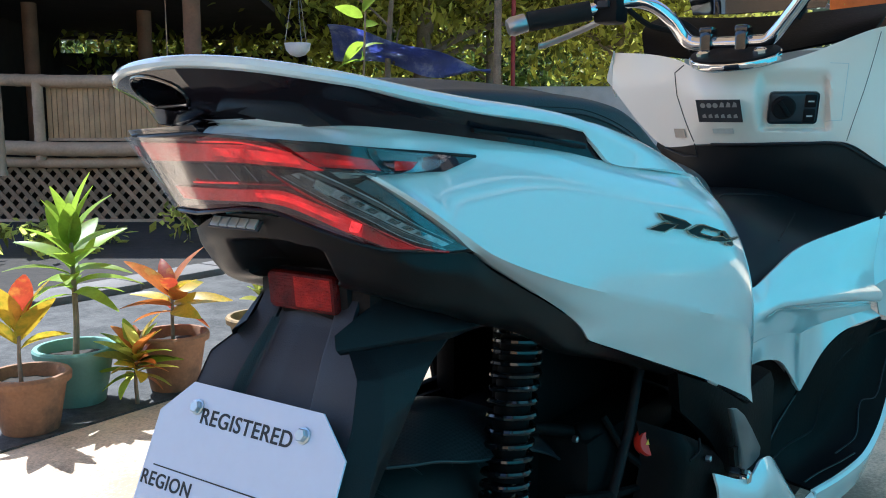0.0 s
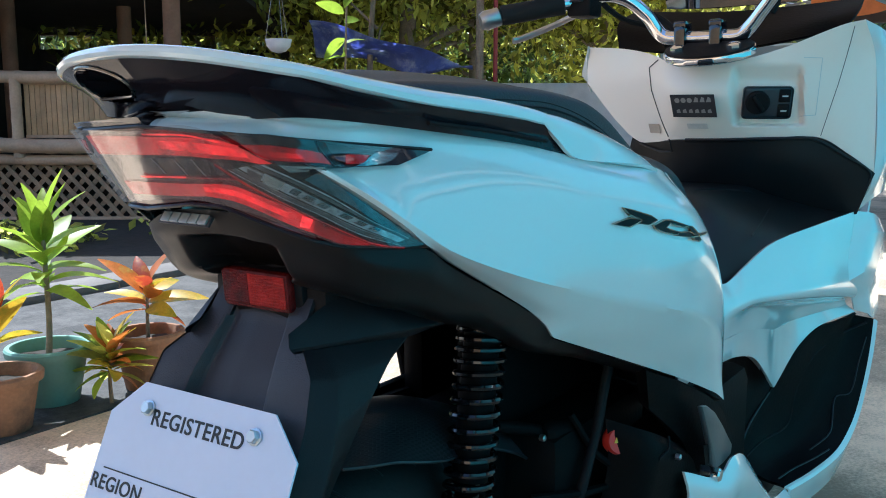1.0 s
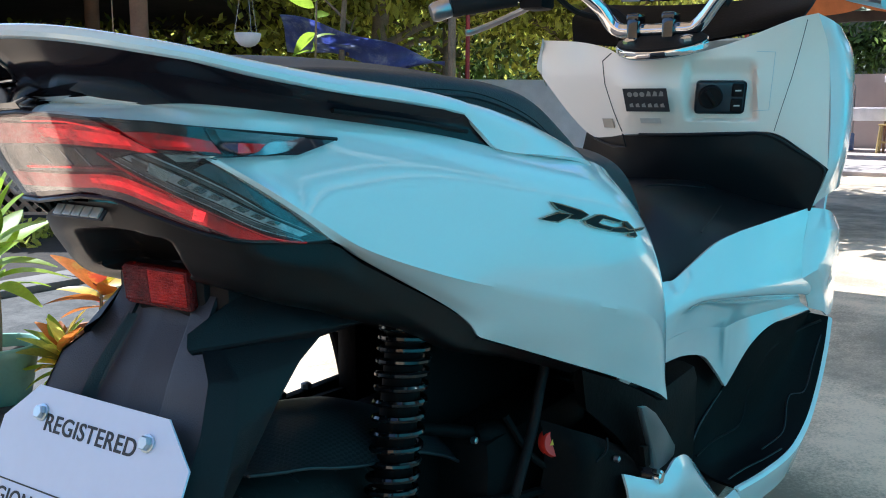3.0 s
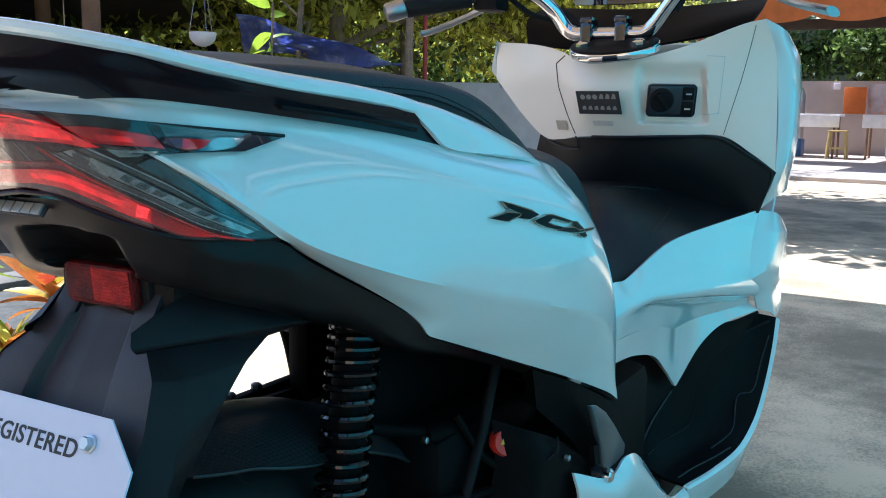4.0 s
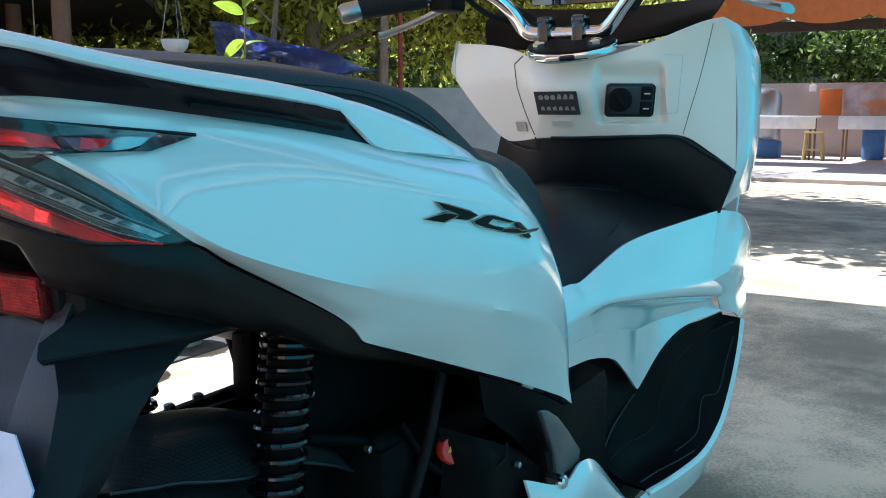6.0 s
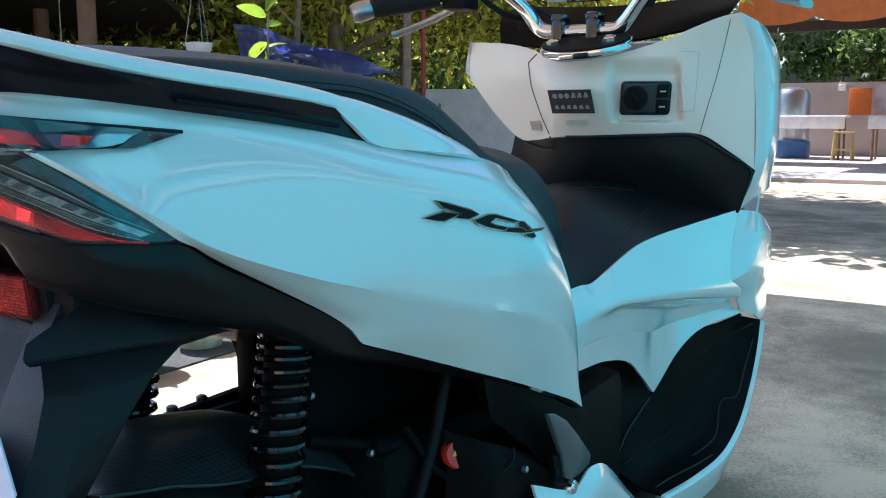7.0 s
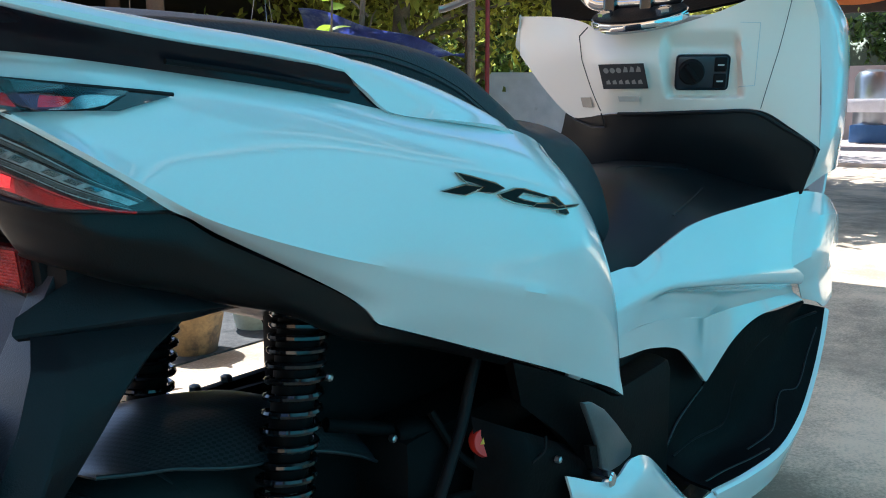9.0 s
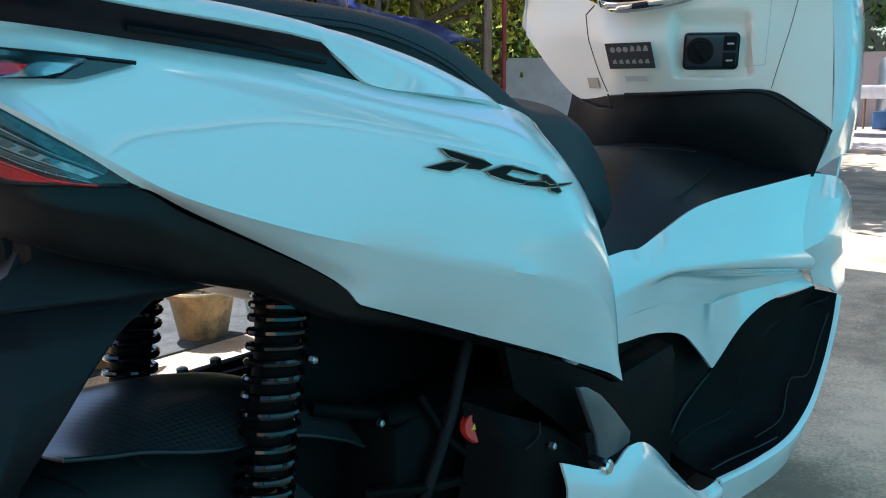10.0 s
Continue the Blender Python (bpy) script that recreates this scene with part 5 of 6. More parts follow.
for x, w0, w1, zt, zb in ((0.70, 0.10, 0.142, 0.575, 0.50), (0.80, 0.095, 0.156, 0.600, 0.54), (0.87, 0.09, 0.168, 0.640, 0.57), (0.93, 0.085, 0.180, 0.652, 0.590), (1.02, 0.085, 0.195, 0.650, 0.600), (1.12, 0.09, 0.208, 0.650, 0.606), (1.24, 0.10, 0.222, 0.66, 0.610)):
    hf = [(x, -w1, zb), (x, -w1 * 0.93, zb + 0.002), (x, -(w0 + w1) / 2 - 0.004, (zt + zb) / 2 - 0.012), (x, -w0, zt - 0.012), (x, -w0 * 0.7, zt), (x, 0, zt + 0.004)]
    tun.append(hf + [(a, -b, c) for a, b, c in hf[-2::-1]])
part("tunnel_cover", skin([list(c) for c in zip(*tun)], 40, 44), INNER_BLACK, scooter, "satin black centre tunnel cover", sharp=50)

r_top = [(1.135, 0.237, 0.888), (1.10, 0.15, 0.880), (1.065, 0.085, 0.866), (1.048, 0.04, 0.846), (1.042, 0.0, 0.844), (1.05, -0.05, 0.850), (1.07, -0.12, 0.870), (1.09, -0.185, 0.897), (1.101, -0.208, 0.906), (1.112, -0.230, 0.911)]
r_mid = [(1.140, 0.240, 0.850), (1.105, 0.16, 0.825), (1.075, 0.09, 0.806), (1.045, 0.04, 0.795), (1.035, 0.0, 0.793), (1.045, -0.05, 0.795), (1.08, -0.125, 0.803), (1.115, -0.190, 0.825), (1.130, -0.217, 0.838), (1.145, -0.243, 0.850)]
r_low = [(1.135, 0.237, 0.824), (1.124, 0.172, 0.755), (1.117, 0.124, 0.7205), (1.085, 0.05, 0.727), (1.078, 0.0, 0.729), (1.082, -0.05, 0.731), (1.10, -0.115, 0.733), (1.125, -0.172, 0.733), (1.148, -0.212, 0.707), (1.172, -0.247, 0.678)]
bm = skin([r_top, r_mid, r_low], 130, 60)


for v in bm.verts:        # the hollow that holds the main switch
    k = rise(-v.co.y, 0.050, 0.057) * (1 - rise(-v.co.y, 0.140, 0.152)) * rise(v.co.z, 0.749, 0.755) * (1 - rise(v.co.z, 0.820, 0.850))
    v.co.x += 0.015 * k
inner_shield = part("inner_shield", bm, SHIELD, scooter, "white inner leg shield", sharp=50)
r_b1 = [(x + 0.004, y, z - 0.001) for x, y, z in r_low]
r_b1[0], r_b1[1] = (1.125, 0.140, 0.728), (1.121, 0.128, 0.7205)
r_b2 = [(1.13, 0.15, 0.70), (1.13, 0.12, 0.69), (1.125, 0.09, 0.68), (1.11, 0.05, 0.68), (1.10, 0.0, 0.68), (1.105, -0.05, 0.68), (1.12, -0.12, 0.685), (1.142, -0.17, 0.680), (1.162, -0.21, 0.668), (1.178, -0.240, 0.660)]
r_b3 = [(1.15, 0.19, 0.60), (1.15, 0.15, 0.60), (1.15, 0.10, 0.60), (1.15, 0.05, 0.60), (1.15, 0.0, 0.60), (1.16, -0.05, 0.60), (1.17, -0.12, 0.60), (1.178, -0.17, 0.603), (1.184, -0.20, 0.606), (1.19, -0.222, 0.609)]
part("glove_panel", skin([r_b1, r_b2, r_b3], 60, 18, 0.004), INNER_BLACK, scooter, "satin black lower inner panel")
outer_r = [[(1.112, -0.230, 0.911), (1.14, -0.248, 0.900), (1.22, -0.245, 0.892), (1.34, -0.18, 0.88)],
           [(1.145, -0.243, 0.850), (1.165, -0.262, 0.84), (1.25, -0.262, 0.85), (1.42, -0.20, 0.86)],
           [(1.172, -0.247, 0.678), (1.19, -0.262, 0.70), (1.27, -0.262, 0.72), (1.46, -0.21, 0.75)],
           [(1.192, -0.222, 0.612), (1.23, -0.238, 0.630), (1.30, -0.245, 0.64), (1.45, -0.22, 0.65)]]
for sd in (1, -1):
    rows_ = outer_r if sd == 1 else [[(1.125, -0.233, 0.890), (1.15, -0.246, 0.872), (1.22, -0.24, 0.870), (1.34, -0.18, 0.865)], outer_r[1], [(x, y, z + 0.13) for x, y, z in outer_r[2]]]
    part("outer_shield", skin([mirror(q, sd) for q in rows_], 24, 24, 0.003), PAINT, scooter, "white outer leg shield")
SHIELD_TREE = surface(inner_shield)
part("corner_flap", tube([(1.117, 0.126, 0.718), (1.103, 0.085, 0.705), (1.094, 0.058, 0.7055), (1.083, 0.060, 0.727)], 0.0014, 8), EDGE, scooter, "edge of the glove box flap")
part("tunnel_seam", tube([(0.8496, -0.0523, 0.631), (0.905, -0.043, 0.650), (0.9396, -0.0386, 0.6555), (1.019, -0.0517, 0.652), (1.098, -0.077, 0.644)], 0.0011, 6, 50), EDGE, scooter)
part("tunnel_seam", tube([(0.8602, -0.1458, 0.6035), (0.95, -0.135, 0.614), (1.0337, -0.1228, 0.624)], 0.0011, 6, 30), EDGE, scooter)
part("panel_rim", tube([(1.079, 0.03, 0.7265), (1.076, -0.01, 0.727), (1.080, -0.055, 0.7285), (1.097, -0.115, 0.7305), (1.120, -0.165, 0.7295), (1.143, -0.205, 0.705), (1.168, -0.241, 0.678), (1.176, -0.236, 0.655), (1.186, -0.220, 0.613)], 0.0028, 8, 70), INNER_BLACK, scooter, "rolled edge of the black panel")


def on_shield(y, z, out=0.0):
    """A pose lying on the inner shield: x to the right, y up, z out towards the rider."""
    at_, n_, _, _ = SHIELD_TREE.ray_cast(Vector((0.8, y, z)), Vector((1, 0, 0)))
    if n_.x > 0:
        n_ = -n_
    side_ = Vector((0, 0, 1)).cross(n_).normalized()
    return basis(at_ + n_ * out, side_, n_.cross(side_))


def shield_line(q, r=0.0008, material=SEAM):
    pts = []
    for (y0, z0), (y1, z1) in zip(q, q[1:]):
        pts += [on_shield(y0 + (y1 - y0) * k / 14, z0 + (z1 - z0) * k / 14).translation for k in range(15)]
    part("panel_seam", tube(pts, r, 6), material, scooter)


shield_line([(0.075, 0.858), (0.0947, 0.846), (0.0906, 0.809), (0.0626, 0.731)], 0.0011)
shield_line([(-0.216, 0.902), (-0.195, 0.815), (-0.173, 0.735)], 0.0006)
shield_line([(-0.150, 0.856), (-0.1746, 0.855), (-0.166, 0.768), (-0.142, 0.766)], 0.0005, PAINT)
lab = part("warning_label", slab([(-0.037, -0.020), (0.037, -0.020), (0.037, 0.020), (-0.037, 0.020)], 0.0006, on_shield(0.005, 0.783, 0.0016)), STICKER, scooter, "black warning label with white pictograms")
for i in range(6):
    cx, cy = -0.026 + 0.0105 * i, 0.010 if i < 3 else 0.011
    m = on_shield(0.005, 0.783, 0.0023)
    if i < 3:
        part("pictogram", lathe([(0.0043, 0), (0.0043, 0.0004)], 16, m=m @ pose(cx, cy, 0)), PICTO, lab)
    else:
        part("pictogram", slab([(-0.004, -0.004), (0.004, -0.004), (0.004, 0.003), (0, 0.005)], 0.0004, m @ pose(cx, cy, 0)), PICTO, lab)
    part("pictogram", slab([(-0.0035, -0.003), (0.0035, -0.003), (0.002, 0.004), (-0.003, 0.002)], 0.0004, m @ pose(cx, -0.009, 0)), PICTO, lab)
part("small_label", slab([(-0.017, -0.005), (0.017, -0.005), (0.017, 0.005), (-0.017, 0.005)], 0.0006, on_shield(0.004, 0.751, 0.002)), STICKER_W, scooter)
part("picture_sticker", slab([(-0.013, -0.008), (0.013, -0.008), (0.013, 0.008), (-0.013, 0.008)], 0.0006, on_shield(0.088, 0.745, 0.0016)), mat("sticker_beige", (0.42, 0.36, 0.29), 0.4), scooter)

SW = on_shield(-0.097, 0.787, 0.0) @ pose(0, 0, -0.004)
swp = part("main_switch", box(0.076, 0.052, 0.006, bevel=0.006, m=SW @ pose(0, 0.002, 0.0095), seg=3), mat("switch_panel", (0.025, 0.032, 0.042), 0.3, vary=0.15), scooter, "black main switch panel")
part("knob", lathe([(0.0185, 0), (0.0185, 0.006), (0.016, 0.008)], 28, m=SW @ pose(-0.016, 0.004, 0.012)), MATTE, swp, "round black switch knob")
part("knob_grip", box(0.007, 0.03, 0.008, bevel=0.002, m=SW @ pose(-0.016, 0.004, 0.021, 0, 0, 35)), MATTE, swp)
for dy in (0.014, -0.010):
    part("button", box(0.018, 0.021, 0.005, bevel=0.002, m=SW @ pose(0.025, dy, 0.0125)), MATTE, swp, "black push button")
    part("mark", box(0.009, 0.0022, 0.0006, m=SW @ pose(0.025, dy, 0.0153)), STICKER_W, swp)

# ---- handlebar ----
bar = [(1.03, -0.19, 0.985), (1.05, -0.13, 0.972), (1.063, -0.095, 0.935), (1.072, -0.060, 0.896), (1.075, -0.03, 0.892), (1.075, 0.045, 0.892), (1.072, 0.075, 0.898), (1.063, 0.10, 0.932), (1.045, 0.13, 0.958), (1.028, 0.165, 0.964), (0.990, 0.215, 0.949), (0.945, 0.285, 0.934)]
part("handlebar", tube(bar, 0.0115, 14, 90), CHROME, scooter, "bent chrome handlebar")
for y in (0.040, -0.018):
    part("bar_clamp", box(0.030, 0.020, 0.052, (1.070, y, 0.888), 0.005), GLOSS, scooter, "gloss black bar clamp")
    part("clamp_cap", box(0.034, 0.022, 0.014, (1.072, y, 0.912), 0.004), GLOSS, scooter)
ring = [(0.058 * math.cos(a) * (1.0 if math.cos(a) < 0 else 0.85), 0.074 * math.sin(a)) for a in [2 * math.pi * k / 20 for k in range(20)]]
YOKE = pose(1.050, -0.014, 0.862, -1, -20, 0)
part("top_bracket", slab(ring, 0.012, YOKE, 0.003), CHROME, scooter, "chrome-edged steering bracket")
part("bracket_cover", slab([(x * 0.94, y * 0.965) for x, y in ring], 0.006, YOKE @ pose(0, 0, 0.009), 0.002), MATTE, scooter, "black bracket cover")
for y in (0.045, -0.045):
    part("bracket_nut", lathe([(0.011, 0), (0.011, 0.007), (0.007, 0.009)], 6, m=YOKE @ pose(-0.018, y, 0.0145)), CHROME, scooter)
part("dash_base", skin([[(1.14, 0.18, 0.885), (1.10, 0.06, 0.872), (1.10, -0.05, 0.875), (1.12, -0.20, 0.900)], [(1.18, 0.20, 0.93), (1.15, 0.06, 0.90), (1.15, -0.05, 0.90), (1.16, -0.21, 0.93)], [(1.26, 0.20, 0.96), (1.25, 0.06, 0.95), (1.25, -0.05, 0.95), (1.26, -0.20, 0.96)]], 24, 12, 0.004), ENGINE, scooter, "black dash cover")
part("meter_hood", skin([[(1.12, 0.085, 0.945), (1.09, 0.0, 0.94), (1.12, -0.13, 0.945)], [(1.13, 0.10, 1.0), (1.10, 0.0, 1.01), (1.13, -0.15, 1.0)], [(1.25, 0.10, 1.05), (1.23, 0.0, 1.06), (1.25, -0.15, 1.05)]], 20, 12, 0.01), GLOSS, scooter, "gloss black instrument hood")
part("left_grip", tube([(0.990, 0.215, 0.949), (0.955, 0.270, 0.9375), (0.934, 0.303, 0.931)], [0.0165, 0.017, 0.0165], 18, 12), RUBBER, scooter, "black rubber handlebar grip")
part("bar_end", tube([(0.934, 0.303, 0.931), (0.932, 0.306, 0.930), (0.917, 0.3235, 0.9225), (0.912, 0.329, 0.920)], [0.011, 0.0155, 0.0165, 0.013], 20), STEEL, scooter, "silver bar-end weight")
part("switch_block", box(0.05, 0.045, 0.05, (1.012, 0.188, 0.952), 0.008, pose(0, 0, 0, 0, 0, 0)), MATTE, scooter, "black handlebar switch block")
part("turn_switch", box(0.012, 0.02, 0.012, (0.984, 0.188, 0.957), 0.003), GREY, scooter)
part("left_lever", tube([(1.045, 0.19, 0.950), (1.075, 0.24, 0.938), (1.075, 0.29, 0.920), (1.058, 0.335, 0.902), (1.050, 0.346, 0.899)], [0.008, 0.009, 0.008, 0.007, 0.009], 10, 24, flat=0.6), STEEL, scooter, "silver brake lever")
part("right_lever", tube([(1.06, -0.20, 0.965), (1.09, -0.26, 0.935), (1.06, -0.31, 0.918), (1.025, -0.332, 0.910), (1.02, -0.335, 0.909)], [0.008, 0.009, 0.008, 0.008, 0.011], 10, 24, flat=0.6), STEEL, scooter, "silver brake lever")
part("brake_hose", tube([(1.04, 0.19, 0.975), (1.10, 0.15, 0.955), (1.13, 0.10, 0.93), (1.12, 0.06, 0.90)], 0.006, 8, 24), RUBBER, scooter)
part("clutch_cable", tube([(1.03, 0.18, 0.965), (1.08, 0.15, 0.93), (1.12, 0.11, 0.915), (1.11, 0.08, 0.885)], 0.005, 8, 24), RUBBER, scooter)
part("right_cable", tube([(1.05, -0.16, 0.975), (1.10, -0.14, 0.99), (1.12, -0.11, 0.97), (1.11, -0.09, 0.93)], 0.007, 8, 24), RUBBER, scooter)


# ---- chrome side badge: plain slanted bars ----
BADGE = mat('badge_black', (0.010, 0.008, 0.007), 0.35, vary=0.2, spec=0.08)
BADGE_RIM = mat('badge_bright_edge', (0.42, 0.34, 0.25), 0.22, 0.8, vary=0.15)


def badge(side):
    tree_ = PANEL_TREE
    o, r = Vector((0.309, -0.184, 0.693)), Vector((0.456, -0.212, 0.658))
    xa = (r - o)
    m = basis(o, xa, (0, -0.02, 1))
    L = xa.length
    shapes = [[(-0.0039, 0.0007), (0.01, 0.0011), (0.0382, 0.0004), (0.0493, -0.0022), (0.0373, -0.0088), (0.0209, -0.0096), (0.0271, -0.0053), (0.0056, -0.0047), (0.0001, -0.0019)],
              [(-0.0157, -0.0154), (0.0067, -0.0062), (0.0247, -0.0056), (0.0188, -0.0098), (0.0072, -0.0152)],
              [(0.0436, -0.0079), (0.0619, 0.0002), (0.0716, 0.0016), (0.1083, 0.0008), (0.1002, -0.0023), (0.0721, -0.0027), (0.0656, -0.0066), (0.0729, -0.0071), (0.0909, -0.0071), (0.086, -0.0113), (0.0632, -0.0119), (0.0484, -0.0106)],
              [(0.0841, -0.0116), (0.0899, -0.0073), (0.1121, -0.0038), (0.1213, -0.0052), (0.160, 0.0020), (0.152, -0.0016), (0.1274, -0.0075), (0.1142, -0.0097)],
              [(0.1073, 0.0007), (0.116, 0.0019), (0.1305, -0.0025), (0.1399, -0.0087), (0.1353, -0.0113), (0.1234, -0.0112), (0.1192, -0.0065)]]
    par = None
    for q in shapes:
        pts = q
        bm = slab(pts, 0.0032, m)
        bm.faces.ensure_lookup_table()
        top_ = max(bm.faces, key=lambda fc: (m.inverted() @ fc.calc_center_median()).z)
        bmesh.ops.recalc_face_normals(bm, faces=bm.faces)
        bmesh.ops.inset_region(bm, faces=[top_], thickness=0.0009, depth=-0.0005, use_even_offset=False)
        top_.material_index = 1
        bmesh.ops.subdivide_edges(bm, edges=[e for e in bm.edges if e.calc_length() > 0.012], cuts=2)
        for v in bm.verts:
            up = (m.inverted() @ v.co).z
            hit = tree_.ray_cast(Vector((v.co.x, -0.4, v.co.z)), Vector((0, 1, 0)))[0]
            v.co.y = (hit.y if hit else v.co.y) - 0.0005 - up
        par = part("side_badge", bm, BADGE_RIM, scooter, "black badge strip with bright chrome edges", smooth=False)
        par.data.materials.append(BADGE)


badge(1)


# ---- front end ----
nose_rows = []
for z, xs in ((0.90, (1.34, 1.39, 1.41)), (0.85, (1.42, 1.48, 1.51)), (0.75, (1.46, 1.54, 1.58)), (0.65, (1.45, 1.53, 1.56)), (0.55, (1.40, 1.47, 1.49))):
    w_ = 0.18 if z > 0.88 else 0.205
    hf = [(xs[0], -w_, z), (xs[1], -0.11, z), (xs[2], 0, z)]
    nose_rows.append(hf + [(x, -y, z_) for x, y, z_ in hf[-2::-1]])
part("front_cowl", skin(nose_rows, 40, 30, 0.004), PAINT, scooter, "white front cowl")
for sd in (1, -1):
    lens_ = [[(1.44, -0.185 * sd, 0.80), (1.51, -0.13 * sd, 0.81), (1.555, -0.05 * sd, 0.80)], [(1.478, -0.18 * sd, 0.74), (1.545, -0.12 * sd, 0.74), (1.588, -0.035 * sd, 0.735)]]
    part("headlight", skin(lens_, 20, 8, 0.004), LAMP_CLEAR, scooter, "clear headlight")
    part("fork_leg", tube([(1.36, -0.085 * sd, 0.56), (1.456, -0.085 * sd, 0.25)], 0.019, 14), ENGINE, scooter, "black fork leg")
fwheel = new("front_wheel")
fwheel.parent = scooter
turn_f = pose(1.458, 0, 0.248, 90, 0, 0)
bm = bmesh.new()
rings = []
for k in range(19):
    a = -1.55 + 3.1 * k / 18
    rings.append([bm.verts.new(((0.193 + 0.055 * math.cos(a)) * math.cos(2 * math.pi * j / 64), (0.193 + 0.055 * math.cos(a)) * math.sin(2 * math.pi * j / 64), 0.055 * math.sin(a))) for j in range(64)])
for a, b in zip(rings, rings[1:]):
    for k in range(64):
        bm.faces.new((a[k], a[(k + 1) % 64], b[(k + 1) % 64], b[k]))
bmesh.ops.transform(bm, matrix=turn_f, verts=bm.verts)
part("tyre", bm, RUBBER, fwheel, "black road tyre")
part("rim", lathe([(0.172, -0.045), (0.180, -0.040), (0.160, -0.028), (0.160, 0.028), (0.180, 0.040), (0.172, 0.045)], 48, m=turn_f), ENGINE, fwheel)
part("brake_disc", lathe([(0.11, 0.0), (0.11, 0.004)], 40, m=turn_f @ pose(0, 0, 0.055)), STEEL, fwheel)
for k in range(5):
    a = 2 * math.pi * k / 5
    c_ = Vector((1.458, 0, 0.248))
    part("spoke", tube([c_ + Vector((math.cos(a) * 0.02, 0, math.sin(a) * 0.02)), c_ + Vector((math.cos(a + 0.15) * 0.165, 0, math.sin(a + 0.15) * 0.165))], [0.018, 0.012], 8), ENGINE, fwheel)
ff = []
for i in range(11):
    a = radians(20 + 150 * i / 10)
    ff.append([(1.458 + (0.268 - abs(y) * 0.25) * math.cos(a), y, 0.248 + (0.268 - abs(y) * 0.25) * math.sin(a)) for y in (-0.075, -0.06, -0.03, 0, 0.03, 0.06, 0.075)])
part("front_fender", skin(ff, 40, 16, 0.003), PAINT, scooter, "white front fender")
part("centre_stand", tube([(0.56, 0.11, 0.20), (0.66, 0.13, 0.10), (0.74, 0.14, 0.075)], 0.012, 10, 16), ENGINE, scooter, "folded black centre stand")
part("under_tray", box(0.95, 0.30, 0.05, (0.83, 0.0, 0.185), 0.015), ENGINE, scooter, "black under tray")


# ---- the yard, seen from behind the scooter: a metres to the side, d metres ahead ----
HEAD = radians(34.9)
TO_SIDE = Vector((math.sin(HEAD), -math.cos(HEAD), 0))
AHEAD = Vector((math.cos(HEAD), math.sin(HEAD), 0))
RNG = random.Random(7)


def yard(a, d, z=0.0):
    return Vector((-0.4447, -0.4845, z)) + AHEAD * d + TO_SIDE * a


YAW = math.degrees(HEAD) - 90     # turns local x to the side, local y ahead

# ---- ground pieces ----
tagged(part("road", box(14, 1.36, 0.012, (-1.0, 2.19, 0.0)), ASPHALT), "grey gravelly asphalt lane", "road", kind="structure")
tagged(part("garden_bed", box(16, 5.0, 0.03, (0.0, 5.66, 0.0)), SOIL), "dark bare garden soil", "soil", kind="structure")
KERB = mat("weathered_kerb", (0.15, 0.135, 0.125), 0.9, vary=0.3, size=6, bump=0.5)
kerb = thing("kerb", (0, 2.98, 0), 0, "row of weathered concrete kerb stones", "kerb", kind="structure")
for i in range(16):
    part("kerb_stone", box(0.49, 0.20 + RNG.uniform(-0.01, 0.01), 0.05 + RNG.uniform(-0.012, 0.012), (-3.2 + 0.5 * i, RNG.uniform(-0.02, 0.02), 0.015 + RNG.uniform(-0.006, 0.006)), 0.012, pose(0, 0, 0, 0, 0, RNG.uniform(-2.5, 2.5))), KERB, kerb)


# ---- leaves ----
def blade(length, width, arch, fold=0.25, n=7, tip=1.0):
    """A leaf along +x, folded on its midrib and bending down."""
    rows = []
    for i in range(n + 1):
        u = i / n
        w = width * (math.sin(math.pi * min(1, u ** 0.8 * 0.97 + 0.015)) ** 0.8) / 2 + 0.0006
        x = length * (u - 0.12 * arch * u * u)
        z = -length * arch * u * u
        rows.append([(x, -w, z + fold * w), (x, 0, z), (x, w, z + fold * w)])
    return grid(rows)


def leaf_mesh(name, length, width, arch, material):
    bm = blade(length, width, arch)
    for fc in bm.faces:
        fc.smooth = True
    me = bpy.data.meshes.new(name)
    bm.to_mesh(me)
    bm.free()
    me.materials.append(material)
    return me


def put_leaf(me, parent, m):
    ob = new("leaf", me)
    ob.parent = parent
    ob.matrix_local = m
    return ob


def aim(origin, az, el, roll=0.0):
    return pose(*origin) @ pose(0, 0, 0, 0, 0, az) @ pose(0, 0, 0, 0, -el, 0) @ pose(0, 0, 0, roll, 0, 0)


# ---- pots ----
def pot(loc, r, h, material, label, base=0.68, rim=0.014):
    t_ = thing("plant_pot", loc, 0, label, "pot", "pots along the lane")
    rb = r * base
    prof_ = [(rb, 0), (rb * 1.02, 0.004), (r * 0.90, h * 0.70), (r * 0.94, h * 0.84), (r * 0.94, h - rim * 1.6), (r + rim * 0.4, h - rim * 1.5), (r + rim * 0.5, h - rim * 0.4), (r + rim * 0.2, h),
             (r - rim * 0.6, h), (r - rim, h - 0.01), (r - rim * 1.2, h - 0.035)]
    part("pot_wall", lathe(prof_, 44), material, t_)
    bm = lathe([(r - rim * 1.1, h - 0.045), (r - rim * 1.1, h - 0.03), (r * 0.4, h - 0.026)], 24)
    for v in bm.verts:
        v.co.z += RNG.uniform(-0.004, 0.004)
    part("soil", bm, SOIL, t_, "dark potting soil")
    return t_


